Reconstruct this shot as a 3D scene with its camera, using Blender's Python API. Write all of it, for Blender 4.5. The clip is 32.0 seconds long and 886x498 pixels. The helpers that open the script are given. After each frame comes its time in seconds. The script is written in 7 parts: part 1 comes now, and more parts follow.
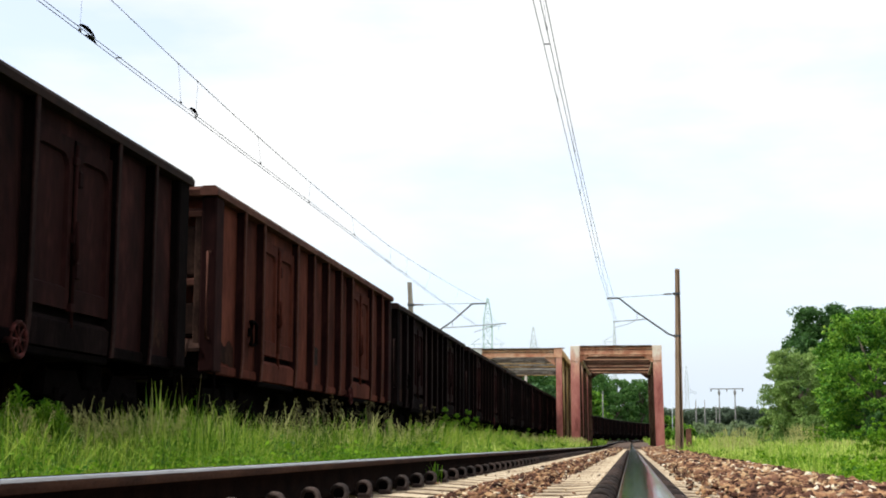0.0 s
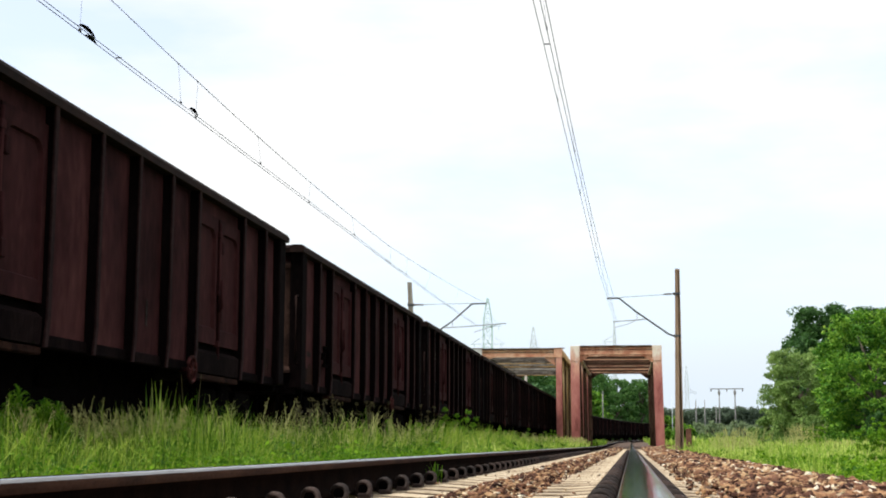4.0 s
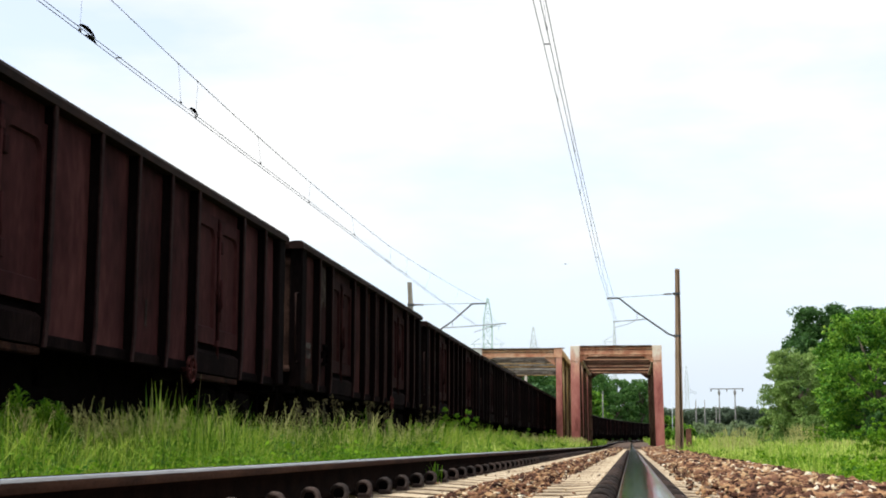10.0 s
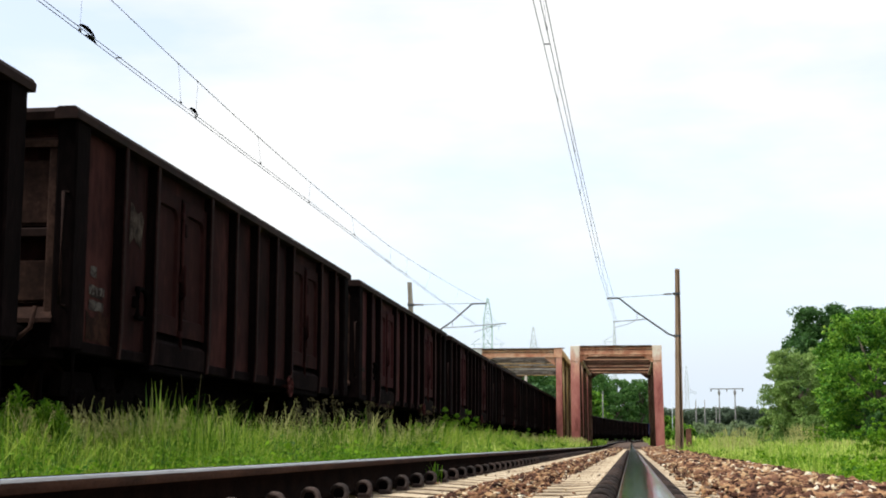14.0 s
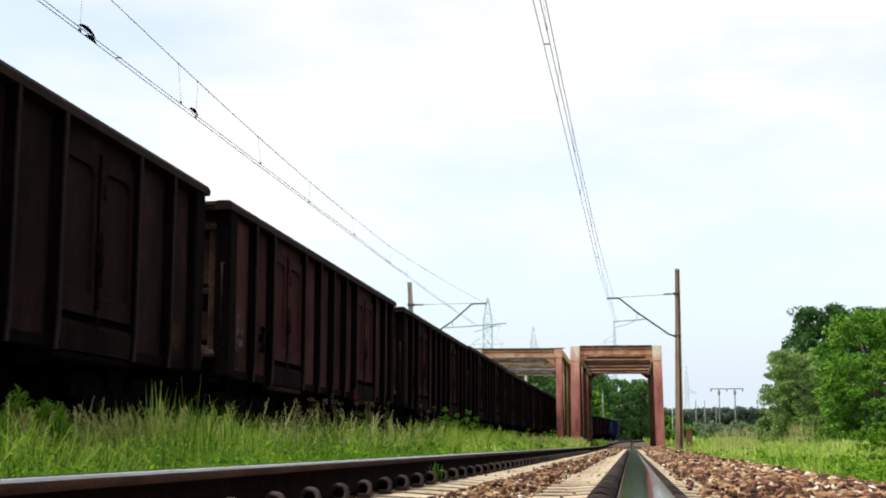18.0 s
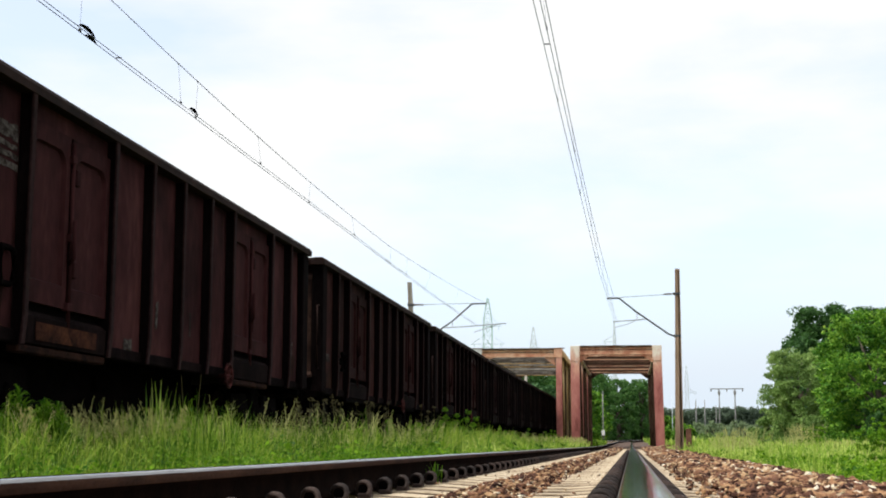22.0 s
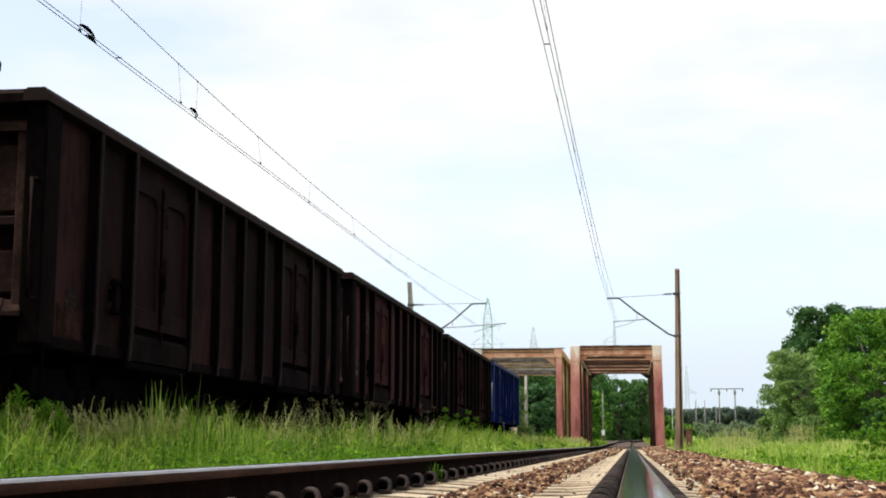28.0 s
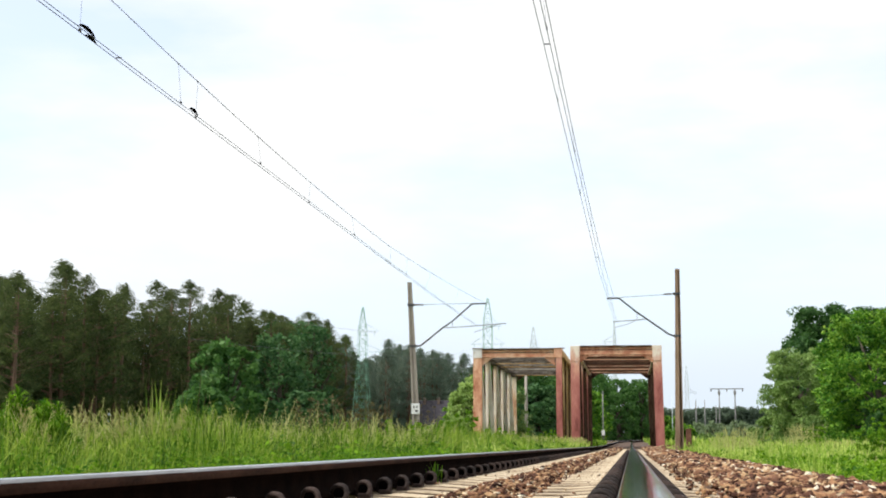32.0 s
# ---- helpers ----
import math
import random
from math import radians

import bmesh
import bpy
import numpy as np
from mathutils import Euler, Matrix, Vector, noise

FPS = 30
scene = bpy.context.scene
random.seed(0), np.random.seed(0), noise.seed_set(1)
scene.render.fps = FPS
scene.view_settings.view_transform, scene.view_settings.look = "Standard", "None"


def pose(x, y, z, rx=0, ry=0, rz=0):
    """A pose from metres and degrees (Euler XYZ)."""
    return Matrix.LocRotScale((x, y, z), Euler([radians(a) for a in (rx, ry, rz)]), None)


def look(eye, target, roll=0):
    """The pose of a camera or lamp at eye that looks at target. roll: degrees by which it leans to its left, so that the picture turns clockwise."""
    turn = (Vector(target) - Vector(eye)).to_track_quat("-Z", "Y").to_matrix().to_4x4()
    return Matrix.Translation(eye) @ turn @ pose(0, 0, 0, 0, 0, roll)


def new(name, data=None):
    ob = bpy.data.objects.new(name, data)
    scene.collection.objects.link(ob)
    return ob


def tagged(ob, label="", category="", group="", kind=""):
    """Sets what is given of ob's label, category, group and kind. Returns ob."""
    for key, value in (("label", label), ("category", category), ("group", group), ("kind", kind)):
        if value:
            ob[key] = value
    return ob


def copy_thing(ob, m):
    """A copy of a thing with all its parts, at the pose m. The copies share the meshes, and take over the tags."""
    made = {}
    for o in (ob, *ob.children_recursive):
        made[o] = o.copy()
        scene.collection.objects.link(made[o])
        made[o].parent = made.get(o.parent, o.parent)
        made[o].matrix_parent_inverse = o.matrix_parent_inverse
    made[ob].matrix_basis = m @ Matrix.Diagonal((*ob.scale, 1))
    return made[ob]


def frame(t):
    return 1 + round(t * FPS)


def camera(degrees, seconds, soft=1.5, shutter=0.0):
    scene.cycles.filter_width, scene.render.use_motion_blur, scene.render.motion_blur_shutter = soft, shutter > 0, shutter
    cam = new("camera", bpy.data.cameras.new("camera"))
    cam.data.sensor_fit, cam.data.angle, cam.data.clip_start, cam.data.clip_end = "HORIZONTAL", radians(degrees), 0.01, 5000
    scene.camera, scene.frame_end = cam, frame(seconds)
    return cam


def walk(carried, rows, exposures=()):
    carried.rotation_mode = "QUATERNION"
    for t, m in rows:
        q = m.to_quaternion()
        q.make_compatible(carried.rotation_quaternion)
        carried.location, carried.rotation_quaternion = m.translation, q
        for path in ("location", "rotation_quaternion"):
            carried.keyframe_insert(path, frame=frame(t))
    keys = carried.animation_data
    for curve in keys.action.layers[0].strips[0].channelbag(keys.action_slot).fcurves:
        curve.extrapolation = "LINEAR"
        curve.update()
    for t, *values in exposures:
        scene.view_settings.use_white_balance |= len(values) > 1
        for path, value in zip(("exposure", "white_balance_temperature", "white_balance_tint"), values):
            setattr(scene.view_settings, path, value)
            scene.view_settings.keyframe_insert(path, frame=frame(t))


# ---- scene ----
# Metres; the camera stands over the right rail of the near track, +y runs along the line, z = 0 is the rail top.
cam = camera(35.62, 32.0, soft=1.9)
EYE = (0.0, 0.0, 0.0818)
AIM = (EYE[0] - math.sin(radians(7.711)) * math.cos(radians(8.054)),
       EYE[1] + math.cos(radians(7.711)) * math.cos(radians(8.054)),
       EYE[2] + math.sin(radians(8.054)))
walk(cam, [(0.0, look(EYE, AIM, 0.107)), (32.0, look(EYE, AIM, 0.107))],
     exposures=[(0.0, 0.05), (8.0, 0.04), (14.0, 0.02), (20.0, -0.02), (28.0, -0.01), (31.0, 0.0), (32.0, 0.04)])

# ---- light: a bright, thinly clouded sky and a veiled sun from behind the train ----
SUN_ELEVATION, SUN_AZIMUTH = 52.0, 250.0
world = bpy.data.worlds.new("sky")
scene.world = world
world.use_nodes = True
wn, wl = world.node_tree.nodes, world.node_tree.links
wn.clear()
w_out = wn.new("ShaderNodeOutputWorld")
w_bg = wn.new("ShaderNodeBackground")
w_sky = wn.new("ShaderNodeTexSky")
w_sky.sky_type = "NISHITA"
w_sky.sun_disc = False
w_sky.sun_elevation = radians(SUN_ELEVATION)
w_sky.sun_rotation = radians(SUN_AZIMUTH)
w_gain = wn.new("ShaderNodeMixRGB")
w_gain.blend_type = "MULTIPLY"
w_gain.inputs[0].default_value = 1.0
w_gain.inputs[2].default_value = (0.215, 0.238, 0.255, 1)
w_co = wn.new("ShaderNodeTexCoord")
w_map = wn.new("ShaderNodeMapping")
w_map.inputs["Scale"].default_value = (1.0, 1.0, 3.2)
w_map.inputs["Location"].default_value = (0.35, 0.1, 0.6)
w_noise = wn.new("ShaderNodeTexNoise")
w_noise.inputs["Scale"].default_value = 3.1
w_noise.inputs["Detail"].default_value = 6
w_noise.inputs["Roughness"].default_value = 0.52
w_ramp = wn.new("ShaderNodeValToRGB")
w_ramp.color_ramp.elements[0].position = 0.37
w_ramp.color_ramp.elements[0].color = (0.56, 0.56, 0.56, 1)
w_ramp.color_ramp.elements[1].position = 0.57
w_ramp.color_ramp.elements[1].color = (1, 1, 1, 1)
w_mix = wn.new("ShaderNodeMixRGB")
w_mix.inputs[2].default_value = (0.975, 0.985, 0.985, 1)
w_bg.inputs["Strength"].default_value = 1.06
wl.new(w_co.outputs["Generated"], w_map.inputs["Vector"])
wl.new(w_map.outputs["Vector"], w_noise.inputs["Vector"])
wl.new(w_noise.outputs["Fac"], w_ramp.inputs["Fac"])
wl.new(w_ramp.outputs["Color"], w_mix.inputs[0])
wl.new(w_sky.outputs["Color"], w_gain.inputs[1])
wl.new(w_gain.outputs["Color"], w_mix.inputs[1])
# thin blue-grey haze low over the horizon, all round
w_sep = wn.new("ShaderNodeSeparateXYZ")
w_low = wn.new("ShaderNodeMapRange")
w_low.interpolation_type = "SMOOTHSTEP"
w_low.inputs["From Min"].default_value, w_low.inputs["From Max"].default_value = 0.02, 0.16
w_haze = wn.new("ShaderNodeMixRGB")
w_haze.inputs[1].default_value = (0.735, 0.830, 0.93, 1)
wl.new(w_co.outputs["Generated"], w_sep.inputs[0])
wl.new(w_sep.outputs["Z"], w_low.inputs["Value"])
wl.new(w_low.outputs["Result"], w_haze.inputs[0])
wl.new(w_mix.outputs["Color"], w_haze.inputs[2])
wl.new(w_haze.outputs["Color"], w_bg.inputs["Color"])
wl.new(w_bg.outputs["Background"], w_out.inputs["Surface"])

sun = new("sun", bpy.data.lights.new("sun", "SUN"))
sun.data.energy = 4.5
sun.data.angle = radians(9)
sun.data.color = (1.0, 0.96, 0.9)
az, el = radians(SUN_AZIMUTH), radians(SUN_ELEVATION)
sun.matrix_world = look((math.sin(az) * math.cos(el) * 50, math.cos(az) * math.cos(el) * 50, math.sin(el) * 50), (0, 0, 0))
scene.view_settings.exposure = 0.0


# ---- the line: two tracks that part a little, climb gently and bend to the right beyond the bridges ----
NEAR_X = -0.736          # middle of the near track
GAUGE = 1.507            # between rail centres


def bend(y):
    return 0.000493 * max(y - 143.0, 0.0) ** 2


def rise(y):
    if y < 50:
        return 0.0
    if y < 80:
        return 0.0045 * (y - 50) ** 2 / 60
    return 0.0045 * (y - 65)


def near_line(y):
    return NEAR_X + bend(y)


def far_line(y):
    return -6.53 - 0.0022 * min(max(y, 0.0), 150.0) + bend(y)


def ground_height(x, y):
    """Level of the soil."""
    b = bend(y)
    x = x - b
    z = rise(y) - 0.62
    # bed of the near track and of the far track
    for mid, half in ((NEAR_X, 2.1), (-6.6, 2.0)):
        d = abs(x - mid)
        if d < half + 1.2:
            k = min(1.0, max(0.0, (half + 1.2 - d) / 1.2))
            z = max(z, rise(y) - 0.62 + 0.24 * k * k * (3 - 2 * k))
    if x > 2.5:
        z += 0.30 * min(1.0, (x - 2.5) / 8.0)
    if x < -9.5:
        z += 0.35 * min(1.0, (-9.5 - x) / 25.0)
    return z


# ---- materials ----
def material(name, stops, scale=6.0, rough=0.8, metal=0.0, bump=0.2, fine=40.0, vary="", amount=0.35, stretch=(1, 1, 1), spec=0.4, grain=0.35, pale_top=None):
    """A surface of two or more base colours mixed by noise at two scales, with relief. vary: object or island."""
    m = bpy.data.materials.new(name)
    m.use_nodes = True
    n, l = m.node_tree.nodes, m.node_tree.links
    bsdf = n["Principled BSDF"]
    co = n.new("ShaderNodeTexCoord")
    mp = n.new("ShaderNodeMapping")
    mp.inputs["Scale"].default_value = stretch
    l.new(co.outputs["Object"], mp.inputs["Vector"])
    big = n.new("ShaderNodeTexNoise")
    big.inputs["Scale"].default_value = scale
    big.inputs["Detail"].default_value = 5
    big.inputs["Roughness"].default_value = 0.62
    small = n.new("ShaderNodeTexNoise")
    small.inputs["Scale"].default_value = fine
    small.inputs["Detail"].default_value = 4
    l.new(mp.outputs["Vector"], big.inputs["Vector"])
    l.new(mp.outputs["Vector"], small.inputs["Vector"])
    mix = n.new("ShaderNodeMath")
    mix.operation = "MULTIPLY_ADD"
    mix.inputs[1].default_value = grain
    l.new(small.outputs["Fac"], mix.inputs[0])
    l.new(big.outputs["Fac"], mix.inputs[2])
    fac = mix.outputs[0]
    shift = n.new("ShaderNodeMath")
    shift.operation = "SUBTRACT"
    shift.inputs[1].default_value = grain * 0.5
    l.new(fac, shift.inputs[0])
    fac = shift.outputs[0]
    if vary:
        if vary == "object":
            rnd = n.new("ShaderNodeObjectInfo").outputs["Random"]
        else:
            rnd = n.new("ShaderNodeNewGeometry").outputs["Random Per Island"]
        ma = n.new("ShaderNodeMath")
        ma.operation = "MULTIPLY_ADD"
        ma.inputs[1].default_value = amount
        l.new(rnd, ma.inputs[0])
        l.new(fac, ma.inputs[2])
        mb = n.new("ShaderNodeMath")
        mb.operation = "SUBTRACT"
        mb.inputs[1].default_value = amount * 0.5
        l.new(ma.outputs[0], mb.inputs[0])
        fac = mb.outputs[0]
    # shifts the mix towards the last colours with height
    if pale_top:
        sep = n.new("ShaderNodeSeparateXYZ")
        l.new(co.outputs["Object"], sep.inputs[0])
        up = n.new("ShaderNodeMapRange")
        up.inputs["From Min"].default_value, up.inputs["From Max"].default_value, up.inputs["To Max"].default_value = pale_top
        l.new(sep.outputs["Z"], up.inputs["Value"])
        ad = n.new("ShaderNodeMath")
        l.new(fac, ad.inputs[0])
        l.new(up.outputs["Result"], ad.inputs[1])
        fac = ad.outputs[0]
    ramp = n.new("ShaderNodeValToRGB")
    els = ramp.color_ramp.elements
    while len(els) < len(stops):
        els.new(0.5)
    for e, (p, c) in zip(els, stops):
        e.position = p
        e.color = (*c, 1)
    l.new(fac, ramp.inputs["Fac"])
    l.new(ramp.outputs["Color"], bsdf.inputs["Base Color"])
    bsdf.inputs["Roughness"].default_value = rough
    bsdf.inputs["Metallic"].default_value = metal
    bsdf.inputs["Specular IOR Level"].default_value = spec
    if bump:
        b = n.new("ShaderNodeBump")
        b.inputs["Strength"].default_value = bump
        b.inputs["Distance"].default_value = 0.02
        l.new(small.outputs["Fac"], b.inputs["Height"])
        l.new(b.outputs["Normal"], bsdf.inputs["Normal"])
    return m


def leaf_material(name, stops, amount=0.7, through_light=0.35, rough=0.6, scale=0.35, spec=0.25):
    """Leaves or blades: each island takes its own tone, and some light passes through."""
    m = material(name, stops, scale=scale, rough=rough, bump=0.0, fine=3.0, vary="island", amount=amount, spec=spec)
    n, l = m.node_tree.nodes, m.node_tree.links
    bsdf = n["Principled BSDF"]
    col = bsdf.inputs["Base Color"].links[0].from_socket
    tr = n.new("ShaderNodeBsdfTranslucent")
    mx = n.new("ShaderNodeMixShader")
    mx.inputs[0].default_value = through_light
    l.new(col, tr.inputs["Color"])
    l.new(bsdf.outputs[0], mx.inputs[1])
    l.new(tr.outputs[0], mx.inputs[2])
    l.new(mx.outputs[0], n["Material Output"].inputs["Surface"])
    return m


SOIL = material("soil", [(0.3, (0.05, 0.07, 0.02)), (0.6, (0.10, 0.14, 0.035))], scale=0.6, bump=0.5, fine=9)
BED = material("ballast soil", [(0.3, (0.05, 0.034, 0.026)), (0.65, (0.15, 0.10, 0.074))], scale=3, bump=0.8, fine=30, spec=0.1)
STONE = material("ballast stone", [(0.0, (0.022, 0.011, 0.009)), (0.28, (0.085, 0.040, 0.027)), (0.52, (0.205, 0.102, 0.062)), (0.76, (0.36, 0.20, 0.105)), (0.92, (0.50, 0.36, 0.20)), (1.0, (0.70, 0.63, 0.49))], scale=2, rough=0.9, bump=0.8, fine=45, vary="island", amount=0.95, spec=0.1)
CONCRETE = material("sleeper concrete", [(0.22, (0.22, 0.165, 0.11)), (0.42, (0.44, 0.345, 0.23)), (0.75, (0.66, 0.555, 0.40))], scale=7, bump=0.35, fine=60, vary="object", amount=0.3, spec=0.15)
# darker, browner concrete for the sides: their shade is put into the colour
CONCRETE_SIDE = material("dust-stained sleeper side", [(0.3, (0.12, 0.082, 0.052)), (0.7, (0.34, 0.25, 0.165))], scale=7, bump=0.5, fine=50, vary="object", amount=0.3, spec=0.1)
# rust taken almost to black: the shade below the rail head is included
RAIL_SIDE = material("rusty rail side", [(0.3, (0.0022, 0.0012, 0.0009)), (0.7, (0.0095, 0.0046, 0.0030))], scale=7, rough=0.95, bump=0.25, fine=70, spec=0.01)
RAIL_TOP = material("worn rail head", [(0.35, (0.36, 0.39, 0.41)), (0.7, (0.54, 0.56, 0.57))], scale=1.2, rough=0.07, metal=1.0, bump=0.06, fine=9, stretch=(40, 0.12, 1))
RAIL_EDGE = material("dull rail edge", [(0.3, (0.17, 0.155, 0.145)), (0.7, (0.36, 0.35, 0.34))], scale=6, rough=0.38, metal=0.7, bump=0.1, fine=50, stretch=(20, 0.6, 1), spec=0.2)
RAIL_LIP = material("dusty brown rail lip", [(0.3, (0.085, 0.062, 0.048)), (0.7, (0.19, 0.145, 0.115))], scale=6, rough=0.5, metal=0.2, bump=0.1, fine=50, stretch=(20, 0.6, 1), spec=0.25)
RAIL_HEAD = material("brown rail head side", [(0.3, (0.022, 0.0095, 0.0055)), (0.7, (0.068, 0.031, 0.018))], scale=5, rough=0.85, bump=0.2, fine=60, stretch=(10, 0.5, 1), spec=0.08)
CLIP = material("rusty spring clip", [(0.3, (0.010, 0.0058, 0.0045)), (0.7, (0.048, 0.029, 0.022))], scale=20, rough=0.7, bump=0.3, fine=90, vary="object", spec=0.25)
IRON = material("dark running gear iron", [(0.3, (0.0012, 0.0009, 0.0009)), (0.7, (0.0045, 0.0032, 0.003))], scale=6, rough=0.95, bump=0.3, spec=0.01)
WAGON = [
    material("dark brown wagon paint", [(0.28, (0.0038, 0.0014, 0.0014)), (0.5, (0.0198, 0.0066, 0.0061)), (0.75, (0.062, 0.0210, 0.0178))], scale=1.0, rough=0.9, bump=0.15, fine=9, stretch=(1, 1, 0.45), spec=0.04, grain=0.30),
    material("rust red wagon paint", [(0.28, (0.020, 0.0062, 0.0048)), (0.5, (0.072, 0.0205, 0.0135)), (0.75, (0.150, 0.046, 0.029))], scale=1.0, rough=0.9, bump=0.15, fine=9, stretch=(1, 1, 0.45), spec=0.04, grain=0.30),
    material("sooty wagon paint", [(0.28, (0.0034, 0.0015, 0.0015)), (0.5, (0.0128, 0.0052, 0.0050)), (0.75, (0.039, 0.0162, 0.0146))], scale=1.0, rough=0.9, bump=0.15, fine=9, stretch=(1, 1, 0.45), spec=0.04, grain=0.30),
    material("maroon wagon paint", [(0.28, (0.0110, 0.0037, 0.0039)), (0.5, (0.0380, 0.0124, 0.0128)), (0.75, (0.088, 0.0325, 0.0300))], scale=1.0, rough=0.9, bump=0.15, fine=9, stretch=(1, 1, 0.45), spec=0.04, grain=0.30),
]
# rib webs and corner posts: near-black colour that holds their shade
RIB_SHADE = material("rib steel with shade painted in", [(0.28, (0.0013, 0.0008, 0.0008)), (0.5, (0.0044, 0.0026, 0.0026)), (0.8, (0.016, 0.0090, 0.0085))], scale=1.5, rough=0.95, bump=0.3, fine=24, stretch=(1, 1, 0.3), spec=0.02)
RIB = [RIB_SHADE, WAGON[0], RIB_SHADE, RIB_SHADE]
# rib flanges: lighter tones, the sky light they catch put into the colour
EDGE = [
    material("lit brown rib edge", [(0.25, (0.006, 0.0027, 0.0024)), (0.55, (0.019, 0.0080, 0.0070)), (0.8, (0.040, 0.019, 0.016))], scale=5, rough=0.85, bump=0.2, stretch=(1, 1, 0.5), spec=0.06),
    material("lit red rib edge", [(0.25, (0.030, 0.011, 0.008)), (0.55, (0.070, 0.026, 0.018)), (0.8, (0.13, 0.055, 0.040))], scale=5, rough=0.85, bump=0.2, stretch=(1, 1, 0.5), spec=0.06),
    material("lit sooty rib edge", [(0.25, (0.005, 0.0029, 0.0028)), (0.55, (0.015, 0.0088, 0.0084)), (0.8, (0.033, 0.021, 0.020))], scale=5, rough=0.85, bump=0.2, stretch=(1, 1, 0.5), spec=0.06),
    material("lit maroon rib edge", [(0.25, (0.007, 0.0032, 0.0031)), (0.55, (0.022, 0.0100, 0.0098)), (0.8, (0.044, 0.023, 0.022))], scale=5, rough=0.85, bump=0.2, stretch=(1, 1, 0.5), spec=0.06),
]
# lighter brown for the end walls' fittings, with the light on them painted in
END_PLATE = material("lit brown end plate", [(0.25, (0.008, 0.0042, 0.0034)), (0.5, (0.026, 0.0135, 0.010)), (0.8, (0.075, 0.041, 0.030))], scale=2.5, rough=0.85, bump=0.3, fine=25, spec=0.06)
RIM = [
    material("dusty brown rim", [(0.3, (0.0065, 0.0035, 0.0031)), (0.7, (0.026, 0.0130, 0.0105))], scale=3, rough=0.85, bump=0.2, spec=0.08),
    material("dusty red rim", [(0.3, (0.045, 0.017, 0.012)), (0.7, (0.11, 0.048, 0.035))], scale=3, rough=0.85, bump=0.2, spec=0.08),
]
BLUE = material("blue wagon paint", [(0.25, (0.0016, 0.0044, 0.028)), (0.5, (0.0048, 0.0165, 0.096)), (0.72, (0.0125, 0.042, 0.165)), (0.9, (0.036, 0.068, 0.155))], scale=1.1, rough=0.6, bump=0.12, fine=20, stretch=(1, 1, 0.4), spec=0.06)
GALVANISED = material("dull zinc rail", [(0.3, (0.22, 0.23, 0.24)), (0.7, (0.40, 0.41, 0.42))], scale=6, rough=0.6, bump=0.05)
# darker copy of the blue for rib webs, their shade in the colour
BLUE_SHADE = material("blue rib paint with shade painted in", [(0.3, (0.0012, 0.0030, 0.028)), (0.7, (0.0040, 0.0100, 0.085))], scale=1.6, rough=0.7, bump=0.1, fine=20, stretch=(1, 1, 0.4), spec=0.05)
BLUE_RIM = material("dusty blue rim", [(0.3, (0.012, 0.020, 0.075)), (0.7, (0.036, 0.052, 0.135))], scale=3, rough=0.7, bump=0.1, spec=0.2)
GRIMY_BLUE = material("grimy blue sill", [(0.32, (0.0018, 0.0026, 0.010)), (0.58, (0.0050, 0.0085, 0.032)), (0.80, (0.030, 0.036, 0.060))], scale=3, rough=0.85, bump=0.2, fine=30, spec=0.05)
RUSTY = material("bare rust", [(0.25, (0.06, 0.026, 0.016)), (0.5, (0.14, 0.058, 0.034)), (0.8, (0.26, 0.13, 0.08))], scale=4, rough=0.85, bump=0.4)
WHITE = material("weathered white paint", [(0.3, (0.42, 0.42, 0.42)), (0.6, (0.75, 0.75, 0.74))], scale=14, rough=0.6, bump=0.05)
FADED = material("faded marking paint", [(0.46, (0.010, 0.0058, 0.0050)), (0.64, (0.034, 0.025, 0.021))], scale=9, rough=0.85, bump=0.05, fine=60, stretch=(1, 1, 1.5), spec=0.05)
RED_MARK = material("worn red marking paint", [(0.44, (0.022, 0.0075, 0.0065)), (0.66, (0.090, 0.025, 0.023))], scale=7, rough=0.85, bump=0.05, fine=40, spec=0.05)
RUST_PATCH = material("dull rust patch", [(0.40, (0.009, 0.0040, 0.0032)), (0.66, (0.034, 0.0145, 0.0095))], scale=5, rough=0.9, bump=0.2, fine=30, spec=0.04)
CHALK = material("faded white marking paint", [(0.42, (0.019, 0.013, 0.0115)), (0.64, (0.088, 0.076, 0.067))], scale=11, rough=0.85, bump=0.05, fine=60, stretch=(1, 1, 1.5), spec=0.05)
GREY_PATCH = material("bare worn paint", [(0.40, (0.014, 0.009, 0.008)), (0.70, (0.075, 0.058, 0.045))], scale=6, rough=0.9, bump=0.1, fine=40, spec=0.05)
RUSTY_DULL = material("orange-brown dull rust", [(0.35, (0.012, 0.005, 0.0035)), (0.55, (0.048, 0.0165, 0.0085)), (0.8, (0.098, 0.036, 0.0165))], scale=4, rough=0.9, bump=0.3, fine=30, spec=0.04)
STENCIL = material("faded white stencil on blue", [(0.36, (0.035, 0.055, 0.13)), (0.58, (0.16, 0.185, 0.25))], scale=16, rough=0.8, bump=0.05, fine=60, stretch=(1, 1, 1.5), spec=0.1)
GREYBAR = material("dark grey lettering", [(0.3, (0.06, 0.06, 0.065)), (0.7, (0.12, 0.12, 0.12))], scale=10, rough=0.7, bump=0)
YELLOW = material("yellow paint", [(0.3, (0.45, 0.28, 0.03)), (0.7, (0.62, 0.42, 0.06))], scale=10, bump=0.05)
